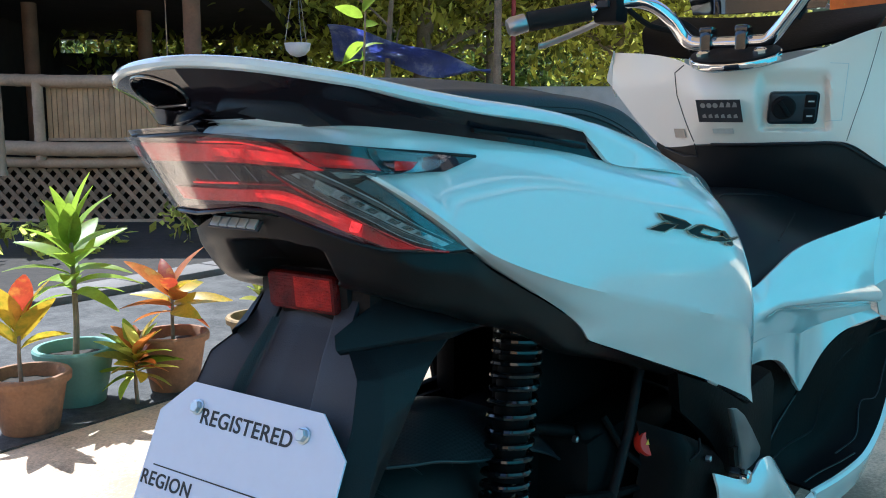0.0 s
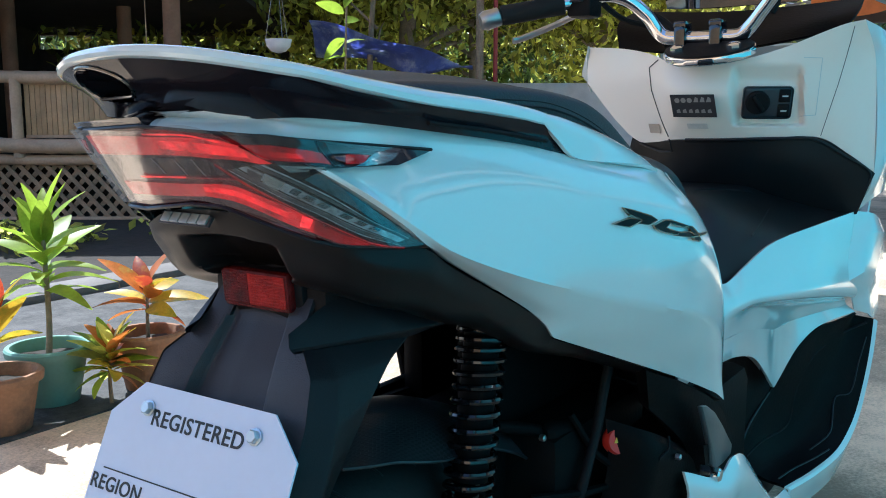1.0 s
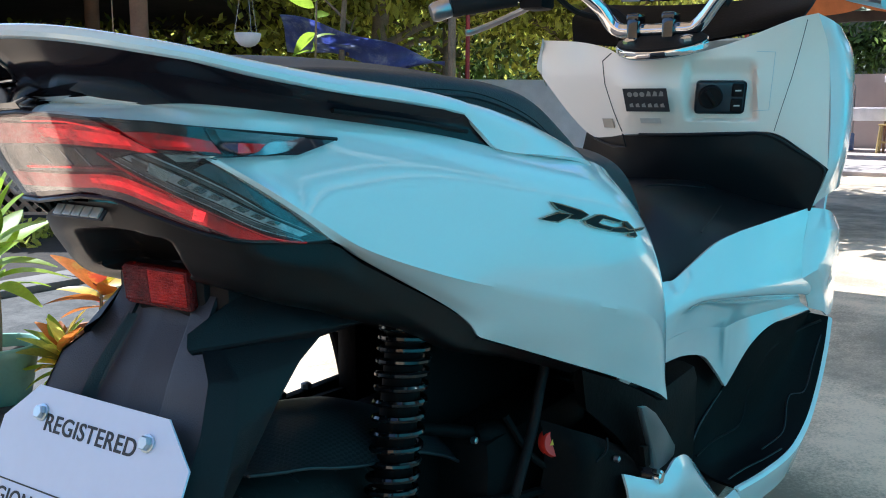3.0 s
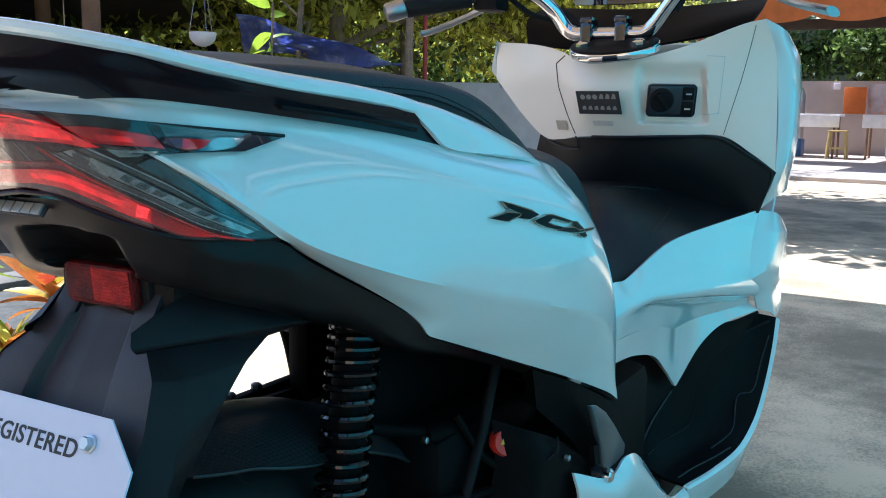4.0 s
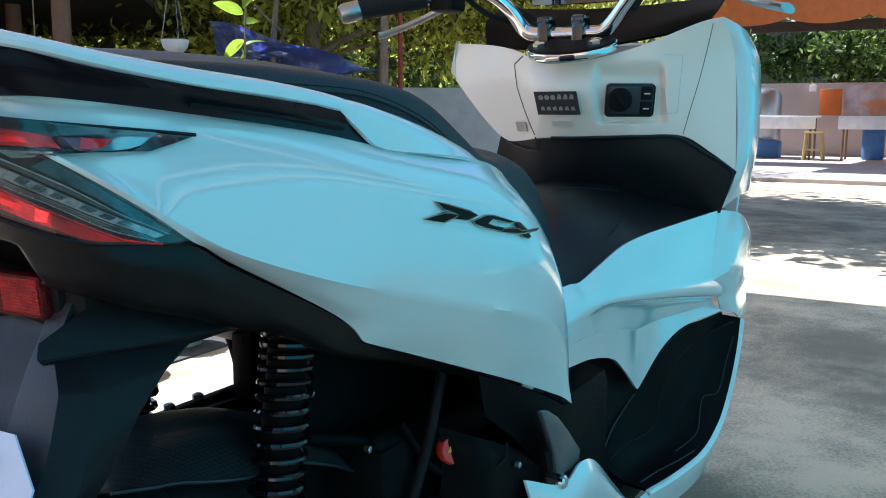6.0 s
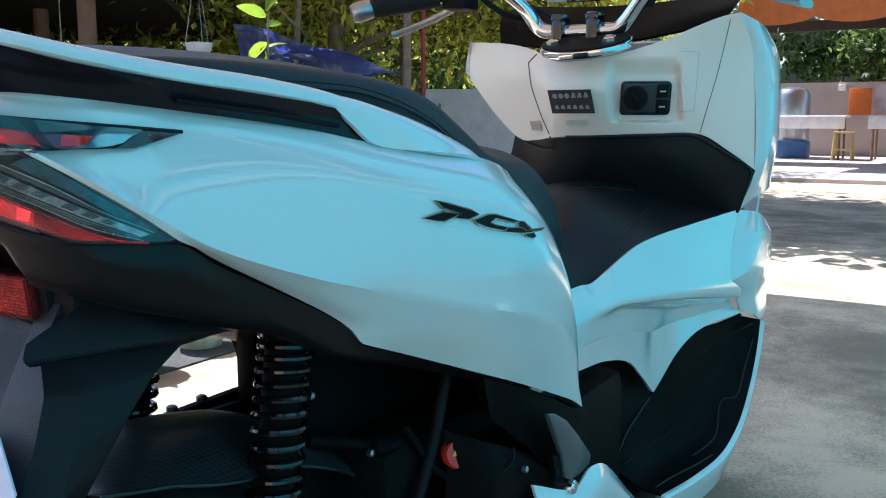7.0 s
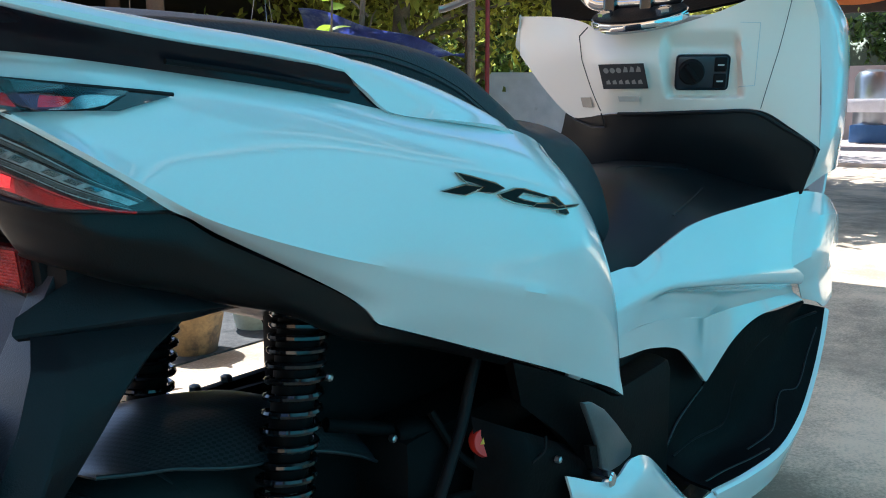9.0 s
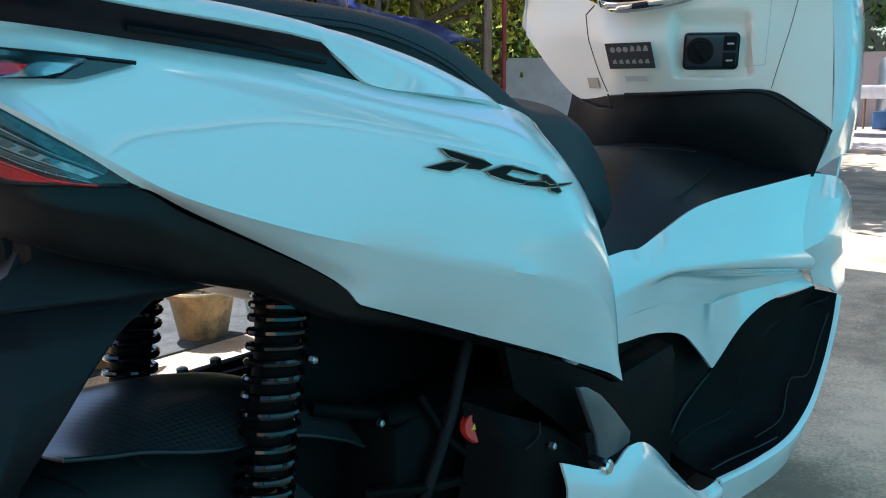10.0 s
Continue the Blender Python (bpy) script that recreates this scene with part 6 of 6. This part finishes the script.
POTS = [((0.755, 1.595, 0), 0.095, 0.150, TERRA, "worn terracotta pot with a yellow croton"),
        ((0.955, 1.700, 0), 0.103, 0.158, GREENPOT, "faded green plastic pot on the sunny lane"),
        ((1.190, 1.590, 0), 0.095, 0.165, TERRA, "stained terracotta pot with an orange croton"),
        ((1.530, 1.590, 0), 0.102, 0.152, OLDPOT, "old brown clay pot beside the lane"),
        ((1.86, 1.66, 0), 0.10, 0.155, PALEPOT, "pale green plastic pot at the end of the row")]
for q in POTS:
    pot(*q)


def stem(parent, pts, r0, r1, material=BARK):
    return part("stem", tube(pts, [r0, r1], 8, 14), material, parent)


def dracaena(loc):
    t_ = thing("dracaena", loc, 0, "lime green dracaena with long arching leaves", "plant")
    stem(t_, [(0, 0, 0), (0.010, 0.004, 0.10), (0.004, -0.002, 0.32)], 0.009, 0.006)
    meshes = [leaf_mesh("dracaena_leaf", l, w, a, LEAF_LIME) for l, w, a in ((0.17, 0.066, 0.12), (0.19, 0.058, 0.28), (0.18, 0.050, 0.45), (0.17, 0.042, 0.62))]
    for i in range(27):
        u = i / 26
        k = 3 - min(3, int(u * 4.4)) if i % 3 else 2
        put_leaf(meshes[k], t_, aim((0.004, 0, 0.165 + 0.17 * u), i * 137.5 + RNG.uniform(-14, 14), 14 + 66 * u ** 1.3 + RNG.uniform(-9, 9), RNG.uniform(-25, 25)) @ Matrix.Scale(RNG.uniform(0.78, 1.08), 4))
    return t_


def croton(loc, height, n, mats, size, label, spread_=60.0, seed=1):
    rng = random.Random(seed)
    t_ = thing("croton", loc, 0, label, "plant")
    stem(t_, [(0, 0, 0), (rng.uniform(-0.01, 0.01), rng.uniform(-0.01, 0.01), height * 0.5), (0.008, 0.004, height)], 0.006, 0.0035)
    ms = [leaf_mesh("croton_leaf", size * k, size * 0.36, a, m_) for m_ in mats for k, a in ((1.0, 0.25), (0.8, 0.4))]
    for i in range(n):
        u = i / max(1, n - 1)
        put_leaf(ms[rng.randrange(len(ms))], t_, aim((0.004, 0.002, height * (0.55 + 0.45 * u)), i * 137.5 + rng.uniform(-25, 25), 90 - spread_ * (1.25 - u) + rng.uniform(-12, 12), rng.uniform(-40, 40)) @ Matrix.Scale(rng.uniform(0.8, 1.15), 4))
    return t_


dracaena((0.955, 1.700, 0.125))
croton((0.74, 1.600, 0.12), 0.16, 8, [LEAF_YELLOW, LEAF_YELLOW, LEAF_RED], 0.150, "croton with long yellow and red leaves", 42, 4)
croton((1.190, 1.590, 0.135), 0.15, 14, [LEAF_RED, LEAF_YELLOW, LEAF_ORANGE], 0.150, "croton with orange, red and yellow leaves", 80, 9)
croton((1.03, 1.545, 0.0), 0.15, 36, [LEAF_YELLOW, LEAF, LEAF_ORANGE, LEAF_LIME, LEAF], 0.115, "small bushy croton growing beside the pots", 75, 12)
croton((1.530, 1.590, 0.12), 0.12, 10, [LEAF, LEAF_LIME], 0.09, "small green plant in a clay pot", 60, 15)
croton((1.86, 1.66, 0.125), 0.10, 10, [LEAF, LEAF_YELLOW], 0.09, "small green and yellow plant in a clay pot", 60, 17)

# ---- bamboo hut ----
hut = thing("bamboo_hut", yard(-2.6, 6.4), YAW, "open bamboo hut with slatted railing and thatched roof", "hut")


def h(a, d, z):
    return (a + 2.6, d - 6.4, z)


def pole(name, p0, p1, r, material, parent, knots=True):
    p0, p1 = Vector(p0), Vector(p1)
    n = max(4, int((p1 - p0).length / 0.16))
    pts, rr = [], []
    for i in range(n * 4 + 1):
        u = i / (n * 4)
        pts.append(p0.lerp(p1, u) + Vector((0, 0, 0.004 * math.sin(u * 9))))
        rr.append(r * (1.07 if knots and i % 4 == 0 else 1.0))
    return part(name, tube(pts, rr, 14), material, parent)


pole("corner_post", h(-1.70, 6.35, 0), h(-1.70, 6.35, 2.6), 0.058, TIMBER, hut, False)
pole("back_post", h(-2.55, 8.0, 0), h(-2.55, 8.0, 2.6), 0.06, TIMBER, hut, False)
pole("inner_post", h(-3.35, 7.6, 0), h(-3.35, 7.6, 2.6), 0.06, TIMBER, hut, False)
pole("front_post", h(-2.96, 6.12, 0.36), h(-2.98, 6.12, 2.6), 0.045, BAMBOO, hut)
pole("railing_post", h(-2.79, 6.38, 0.45), h(-2.79, 6.38, 0.98), 0.037, BAMBOO, hut)
pole("top_rail", h(-3.6, 6.38, 1.005), h(-1.75, 6.40, 0.99), 0.042, BAMBOO, hut)
pole("floor_rail", h(-3.6, 6.36, 0.545), h(-1.70, 6.36, 0.52), 0.05, BAMBOO, hut)
pole("lower_rail", h(-3.6, 6.40, 0.44), h(-1.72, 6.40, 0.43), 0.036, BAMBOO, hut)
for i in range(26):
    a = -2.735 + 0.0365 * i
    part("railing_slat", box(0.034, 0.010, 0.385, h(a, 6.43 + RNG.uniform(-0.003, 0.003), 0.775), 0.003), SLAT, hut)
part("slat_frame", box(0.96, 0.012, 0.02, h(-2.27, 6.415, 0.955), 0.003), BAMBOO, hut)
part("slat_foot", box(0.96, 0.012, 0.02, h(-2.27, 6.415, 0.592), 0.003), BAMBOO, hut)
LATTICE = mat("lattice_wood", (0.32, 0.22, 0.14), 0.8, vary=0.3, size=8, spread=0.2)
part("lattice_frame", box(1.7, 0.03, 0.03, h(-2.75, 6.42, 0.02), 0.004), BAMBOO, hut)
for i in range(24):
    for sgn in (1, -1):
        a = -3.75 + 0.092 * i
        if -3.65 < a < -1.75:
            part("lattice_strip", box(0.030, 0.008, 0.56, h(a, 6.43 + 0.009 * sgn, 0.205), m=pose(0, 0, 0, 0, 42 * sgn, 0)), LATTICE, hut)
# dark deck, sheets and ceiling give the hut's inside its shade
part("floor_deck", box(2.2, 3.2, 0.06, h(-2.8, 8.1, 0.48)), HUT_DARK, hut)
part("crawl_shade", box(2.2, 0.03, 0.46, h(-2.8, 7.4, 0.22)), HUT_DARK, hut, "dark sheet standing in for shade under the floor")
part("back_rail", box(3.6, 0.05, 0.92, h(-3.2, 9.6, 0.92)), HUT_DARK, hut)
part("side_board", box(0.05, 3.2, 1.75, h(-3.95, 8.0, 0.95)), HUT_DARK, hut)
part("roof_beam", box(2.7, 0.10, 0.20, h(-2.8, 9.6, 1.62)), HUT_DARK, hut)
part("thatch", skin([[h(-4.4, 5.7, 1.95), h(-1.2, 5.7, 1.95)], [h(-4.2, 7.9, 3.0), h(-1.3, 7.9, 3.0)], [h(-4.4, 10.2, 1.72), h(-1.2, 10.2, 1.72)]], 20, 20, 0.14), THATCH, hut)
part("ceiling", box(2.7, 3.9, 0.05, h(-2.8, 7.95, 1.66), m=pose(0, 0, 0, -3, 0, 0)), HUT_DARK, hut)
part("hanging_cord", tube([h(-1.95, 6.6, 1.9), h(-1.95, 6.6, 0.95)], 0.004, 6), BAMBOO, hut)


# ---- trees ----
def leaves(n, centre, radii, size, seed, clumps=14, tight=0.24):
    """Vertices and faces of n small folded leaves gathered in clumps inside an ellipsoid."""
    g = np.random.default_rng(seed)
    cs = g.normal(size=(clumps, 3))
    cs = cs / np.linalg.norm(cs, axis=1, keepdims=True) * (g.random((clumps, 1)) ** 0.45)
    pick = g.integers(0, clumps, n)
    p = cs[pick] + g.normal(size=(n, 3)) * tight * (0.5 + g.random((n, 1)))
    p = p * np.array(radii) + np.array(centre)
    ax = g.normal(size=(n, 3))
    ax[:, 2] -= 0.5
    ax /= np.linalg.norm(ax, axis=1, keepdims=True)
    sd = np.cross(ax, g.normal(size=(n, 3)))
    sd /= np.linalg.norm(sd, axis=1, keepdims=True)
    up = np.cross(sd, ax)
    s = size * (0.55 + 0.9 * g.random((n, 1)))
    v = np.stack([p, p + ax * s * 0.45 + sd * s * 0.22 + up * s * 0.05, p + ax * s, p + ax * s * 0.45 - sd * s * 0.22 + up * s * 0.05], axis=1).reshape(-1, 3)
    return v


def leaf_object(name, v, material, parent=None):
    n = len(v) // 4
    me = bpy.data.meshes.new(name)
    idx = np.arange(n)[:, None] * 4
    f = np.concatenate([idx + np.array([[0, 1, 2]]), idx + np.array([[0, 2, 3]])], axis=0)
    me.from_pydata(v.tolist(), [], f.tolist())
    me.materials.append(material)
    ob = new(name, me)
    if parent is not None:
        ob.parent = parent
    return ob


def tree(a, d, hgt, r, crown_at, radii, n, size, material, seed, label, lean=(0.0, 0.0), clumps=14):
    rng = random.Random(seed)
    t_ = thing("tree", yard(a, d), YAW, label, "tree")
    top = Vector((lean[0], lean[1], hgt))
    trunk = part("trunk", tube([(0, 0, -0.05), Vector((lean[0] * 0.4 + rng.uniform(-0.05, 0.05), lean[1] * 0.4, hgt * 0.5)), top], [r, r * 0.45], 12, 16), BARK, t_)
    for k in range(6):
        an = rng.uniform(0, 6.28)
        s0 = Vector((0, 0, 0)).lerp(top, rng.uniform(0.45, 0.9))
        part("limb", tube([s0, s0 + Vector((math.cos(an) * radii[0] * 0.4, math.sin(an) * radii[1] * 0.4, 0.25)), s0 + Vector((math.cos(an) * radii[0] * 0.8, math.sin(an) * radii[1] * 0.8, 0.35))], [r * 0.4, r * 0.1], 7, 10), BARK, trunk)
    leaf_object("crown", leaves(n, crown_at, radii, size, seed, clumps), material, t_)
    return t_


tree(-0.47, 7.6, 2.6, 0.032, (0, 0, 2.3), (0.7, 0.6, 0.55), 1200, 0.11, LEAF, 21, "slender young tree with a thin stem", (0.15, 0))
tree(-0.30, 8.6, 2.4, 0.115, (0, 0, 2.2), (1.3, 1.0, 0.75), 3000, 0.11, LEAF, 22, "small tree with a forked grey trunk", (0.18, 0), 22)
tree(0.42, 9.2, 2.4, 0.05, (0, 0, 2.0), (1.1, 0.9, 0.8), 3200, 0.10, LEAF, 23, "leafy tree behind the tarpaulin", (0.0, 0), 20)
tree(-2.3, 9.8, 2.8, 0.07, (0.3, 0, 1.7), (1.6, 1.0, 0.9), 5000, 0.11, LEAF, 24, "leafy tree behind the hut", (0.1, 0), 26)
tree(1.9, 10.2, 2.8, 0.07, (0, 0, 1.8), (1.4, 1.0, 0.9), 5200, 0.11, LEAF, 25, "leafy tree by the white wall", (0.1, 0), 26)
tree(-1.3, 11.2, 3.2, 0.09, (0, 0, 1.9), (1.9, 1.0, 1.0), 6000, 0.12, LEAF, 26, "bright leafy tree at the back", (0.1, 0), 30)
tree(2.7, 12.6, 3.2, 0.09, (0, 0, 2.3), (1.9, 1.1, 1.0), 6000, 0.12, LEAF, 27, "broad leafy tree at the back", (0.1, 0), 30)
tree(-4.2, 11.5, 3.2, 0.09, (0, 0, 1.8), (1.9, 1.1, 1.1), 6000, 0.12, LEAF_DARK, 28, "leafy tree far behind the hut", (0.1, 0), 30)
tree(0.7, 12.5, 3.4, 0.09, (0, 0, 2.0), (2.0, 1.0, 1.1), 6000, 0.12, LEAF_DARK, 29, "dark leafy tree at the back", (0.1, 0), 30)
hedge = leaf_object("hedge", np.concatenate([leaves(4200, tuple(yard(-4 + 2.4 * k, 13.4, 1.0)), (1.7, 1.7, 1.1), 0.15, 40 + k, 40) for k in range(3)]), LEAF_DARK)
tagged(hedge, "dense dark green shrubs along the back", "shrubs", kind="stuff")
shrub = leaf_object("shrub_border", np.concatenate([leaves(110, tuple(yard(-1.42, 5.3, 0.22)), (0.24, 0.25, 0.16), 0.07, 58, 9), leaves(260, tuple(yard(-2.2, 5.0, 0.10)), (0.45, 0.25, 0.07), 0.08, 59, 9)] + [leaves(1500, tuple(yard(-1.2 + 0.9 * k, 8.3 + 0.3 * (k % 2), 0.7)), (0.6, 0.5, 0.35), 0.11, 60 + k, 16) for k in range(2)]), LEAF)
tagged(shrub, "leafy border shrubs in shade", "shrubs", kind="stuff")
# pale glowing specks stand in for bright sky between the far leaves
GREENERY = mat("far_greenery_glow_specks", (0.022, 0.040, 0.014), 0.9, vary=0.7, size=2.2, fine=9, glow=(0.95, 1.0, 0.70), power=0.75)
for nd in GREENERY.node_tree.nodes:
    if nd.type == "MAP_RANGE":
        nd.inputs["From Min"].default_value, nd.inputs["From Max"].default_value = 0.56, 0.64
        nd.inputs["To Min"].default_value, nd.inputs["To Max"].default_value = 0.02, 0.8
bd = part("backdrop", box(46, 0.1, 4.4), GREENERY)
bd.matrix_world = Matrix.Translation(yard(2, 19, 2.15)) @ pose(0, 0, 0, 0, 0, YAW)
tagged(bd, "dark green far tree line with glowing sky specks", "backdrop", kind="structure")

# bright young sapling leaves
sap = thing("sapling", yard(-0.56, 6.2), YAW, "thin sapling with large lime leaves", "plant")
stem(sap, [(0, 0, 0), (0.02, 0, 0.7), (0.05, 0, 1.5)], 0.012, 0.006)
lm = [leaf_mesh("sapling_leaf", 0.20, 0.08, 0.45, LEAF_LIME), leaf_mesh("sapling_leaf", 0.15, 0.065, 0.3, LEAF_LIME)]
for i, (z, az, el) in enumerate(((1.12, 200, 5), (1.20, 20, 30), (1.24, 150, -25), (1.34, 40, 25), (1.40, 190, 30), (1.16, 260, -10), (1.44, 300, 40))):
    put_leaf(lm[i % 2], sap, aim((0.03, 0, z), az, el, 15 * i))

# hanging planter
hp = thing("hanging_planter", yard(-0.98, 6.3, 1.24), 0, "white hanging half-round planter", "planter")
part("bowl", lathe([(0.012, -0.09), (0.05, -0.078), (0.08, -0.045), (0.09, 0.0), (0.085, 0.002), (0.07, -0.03)], 28), WALLPAINT, hp)
for k in range(3):
    an = 2.1 * k
    part("wire", tube([(0.088 * math.cos(an), 0.088 * math.sin(an), 0.0), (0, 0, 0.5)], 0.0015, 5), STEEL, hp)
part("hook", tube([(0, 0, 0.5), (0, 0, 1.1)], 0.0015, 5), STEEL, hp)

# blue tarpaulin slung between the trees
rows = []
for i in range(22):
    u = i / 21
    line = []
    for j in range(12):
        v = j / 11
        a = -0.90 + 1.27 * u
        top = 1.46 - 0.36 * u ** 1.2
        low = 1.22 - 0.14 * u + 0.03 * math.sin(u * 7) - 0.03 * math.sin(math.pi * u)
        d = 7.3 + 0.5 * v * (1 - u) + 0.06 * math.sin(9 * u + 5 * v)
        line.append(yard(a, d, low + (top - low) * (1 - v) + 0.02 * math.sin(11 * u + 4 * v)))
    rows.append(line)
bm = grid(rows)
bmesh.ops.recalc_face_normals(bm, faces=bm.faces)
bmesh.ops.solidify(bm, geom=list(bm.faces), thickness=0.003)
tagged(part("tarpaulin", bm, TARP), "sagging blue tarpaulin with painted sun dapples, slung between trees", "tarpaulin")

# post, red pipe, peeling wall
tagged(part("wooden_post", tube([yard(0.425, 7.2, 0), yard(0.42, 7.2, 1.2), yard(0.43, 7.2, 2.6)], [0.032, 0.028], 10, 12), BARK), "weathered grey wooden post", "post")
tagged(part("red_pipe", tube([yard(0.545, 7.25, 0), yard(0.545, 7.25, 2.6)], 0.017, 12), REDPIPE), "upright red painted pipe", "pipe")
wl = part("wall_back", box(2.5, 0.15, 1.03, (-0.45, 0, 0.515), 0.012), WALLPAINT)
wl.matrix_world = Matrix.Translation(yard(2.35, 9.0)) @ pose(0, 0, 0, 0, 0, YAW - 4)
tagged(wl, "low white wall with peeling paint", "wall", kind="structure")

# ---- far side: pale platform, stall and canopy ----
tagged(part("platform", box(9, 20, 0.10, (15.6, 0.0, 0.0), 0.01), PALE), "pale concrete platform", "platform", kind="structure")
tagged(part("wall_stall", box(0.2, 20, 1.35, (18.2, 0, 0.72)), PALE), "grey half-height stall wall", "wall", kind="structure")
roof_rows = []
for i in range(120):
    y = -7 + 13 * i / 119
    zz = 0.025 * math.sin(i * 2.1)
    roof_rows.append([(14.2, y, 2.36 + zz), (14.9, y, 2.41 + zz), (15.6, y, 2.46 + zz)])
bm = grid(roof_rows)
tagged(part("stall_roof", bm, ROOFING), "dark corrugated metal stall roof", "roof", kind="structure")
tagged(part("roof_beam", box(0.12, 13, 0.15, (14.3, -0.5, 2.085), 0.01), HUT_DARK), "dark roof beam", "beam", kind="structure")
val = []
for i in range(161):
    y = -5.5 + 8.0 * i / 160
    drop = 0.10 * abs(math.sin(i * math.pi / 20)) ** 0.6
    val.append([(13.0, y, 2.45), (12.98 + 0.015 * math.sin(i * 0.7), y, 2.25), (13.0, y, 2.10 - drop)])
bm = grid(val)
bmesh.ops.recalc_face_normals(bm, faces=bm.faces)
bmesh.ops.solidify(bm, geom=list(bm.faces), thickness=0.006)
tagged(part("valance", bm, ORANGE), "orange scalloped awning valance", "awning")
tagged(part("awning", box(5.0, 8.0, 0.04, (15.4, -1.5, 2.85), m=pose(0, 0, 0, 0, -9, 0)), AWNING), "faded orange fabric awning over the stall", "awning")


def table(x, y, w, label):
    t_ = thing("stall_table", (x, y, 0.05), 0, label, "table")
    part("tabletop", box(0.7, w, 0.04, (0, 0, 0.72), 0.008), WALLPAINT, t_)
    part("cloth_drop", box(0.012, w, 0.20, (-0.357, 0, 0.62), 0.004), WALLPAINT, t_)
    for sx in (-0.3, 0.3):
        for sy in (-w / 2 + 0.08, w / 2 - 0.08):
            part("leg", tube([(sx, sy, 0), (sx, sy, 0.7)], 0.02, 8), TIMBER, t_)


def stool(x, y, material, label):
    t_ = thing("stool", (x, y, 0.05), 0, label, "stool", "stools at the stall")
    part("seat", box(0.30, 0.30, 0.03, (0, 0, 0.46), 0.01), material, t_)
    for sx in (-0.12, 0.12):
        for sy in (-0.12, 0.12):
            part("leg", tube([(sx * 1.25, sy * 1.25, 0), (sx, sy, 0.45)], 0.018, 8), material, t_)
    part("stretcher", box(0.02, 0.26, 0.03, (-0.135, 0, 0.18)), material, t_)


YELLOWWOOD = mat("yellowed_wood", (0.45, 0.33, 0.13), 0.6, vary=0.2)
TILE = mat("tile_pattern", (0.45, 0.40, 0.45), 0.5, vary=0.3, size=6, stain_or_dapple=(0.55, 0.22, 0.10), stain_or_dapple_at=0.52)
BLUE = mat("blue_paint", (0.06, 0.15, 0.35), 0.5, vary=0.2)
table(16.6, 2.2, 1.5, "table with a white cloth at the stall")
table(16.6, 0.35, 1.5, "table with a white cloth and red legs")
stool(16.2, 1.45, YELLOWWOOD, "yellow wooden stool in front of the stall")
stool(16.3, -0.9, YELLOWWOOD, "yellow wooden stool beside the table")
tagged(part("orange_board", box(0.06, 0.36, 0.46, (17.2, 1.34, 1.03), 0.01), ORANGE), "orange painted board behind the table", "board")
tagged(part("tile_panel", box(0.06, 2.1, 0.58, (17.3, 0.10, 1.03), 0.01), TILE), "patterned orange and blue tile panel", "panel")
tagged(part("water_tank", lathe([(0.28, 0), (0.30, 0.03), (0.30, 1.1), (0.24, 1.2), (0.1, 1.24)], 28, (17.2, 2.45, 0.05)), STEEL), "dull steel water tank", "tank")
tagged(part("blue_crate", box(0.4, 0.6, 0.3, (16.9, 2.4, 0.2), 0.02), BLUE), "blue plastic crate under the table", "crate")
tagged(part("blue_drum", lathe([(0.16, 0), (0.18, 0.04), (0.18, 0.5), (0.16, 0.54)], 20, (17.0, 0.6, 0.05)), BLUE), "blue plastic drum under the table", "drum")
tagged(part("wall_box", box(0.05, 0.12, 0.12, (18.06, 1.75, 1.3), 0.01), WALLPAINT), "small white electrical box", "box")
for y in (3.4, -2.1):
    tagged(part("stall_post", tube([(14.6, y, 0.04), (14.6, y, 2.4)], 0.035, 10), REDPIPE), "dark red steel stall post", "post", "stall posts")
for k in range(4):
    tr_ = tree(0, 0, 3.6, 0.1, (0, 0, 2.6), (2.2, 1.4, 1.4), 5000, 0.20, LEAF, 80 + k, "tall leafy tree behind the stall", (0.1, 0), 24)
    tr_.matrix_world = pose(21.5 + 0.8 * (k % 2), 5.5 - 3.4 * k, 0, 0, 0, 40 * k)

# unseen crown added overhead to cast the dark dappled band on the lane
tr_ = tree(0, 0, 2.7, 0.12, (0.0, 5.2, 2.65), (1.65, 5.0, 0.28), 46000, 0.24, LEAF_DARK, 91, "unseen spreading tree added to shade the lane", (0.2, 2.6), 170)
tr_.matrix_world = pose(7.4, -3.3, 0)
stall_hedge = leaf_object("stall_hedge", np.concatenate([leaves(2200, (19.8 + 0.7 * (k % 2), 4.6 - 1.6 * k, 1.75 + 0.25 * (k % 3)), (0.7, 1.0, 0.65), 0.16, 100 + k, 16, 0.2) for k in range(6)]), LEAF_DARK)
tagged(stall_hedge, "leafy hedge behind the stall wall", "shrubs", kind="stuff")
shade_hedge = leaf_object("shade_hedge", np.concatenate([leaves(2200, (21.5, 5.2 - 2.2 * k, 2.1), (0.8, 1.5, 1.0), 0.17, 120 + k, 20) for k in range(5)]), LEAF_DARK)
tagged(shade_hedge, "darker leafy hedge in the shade behind the stall", "shrubs", kind="stuff")
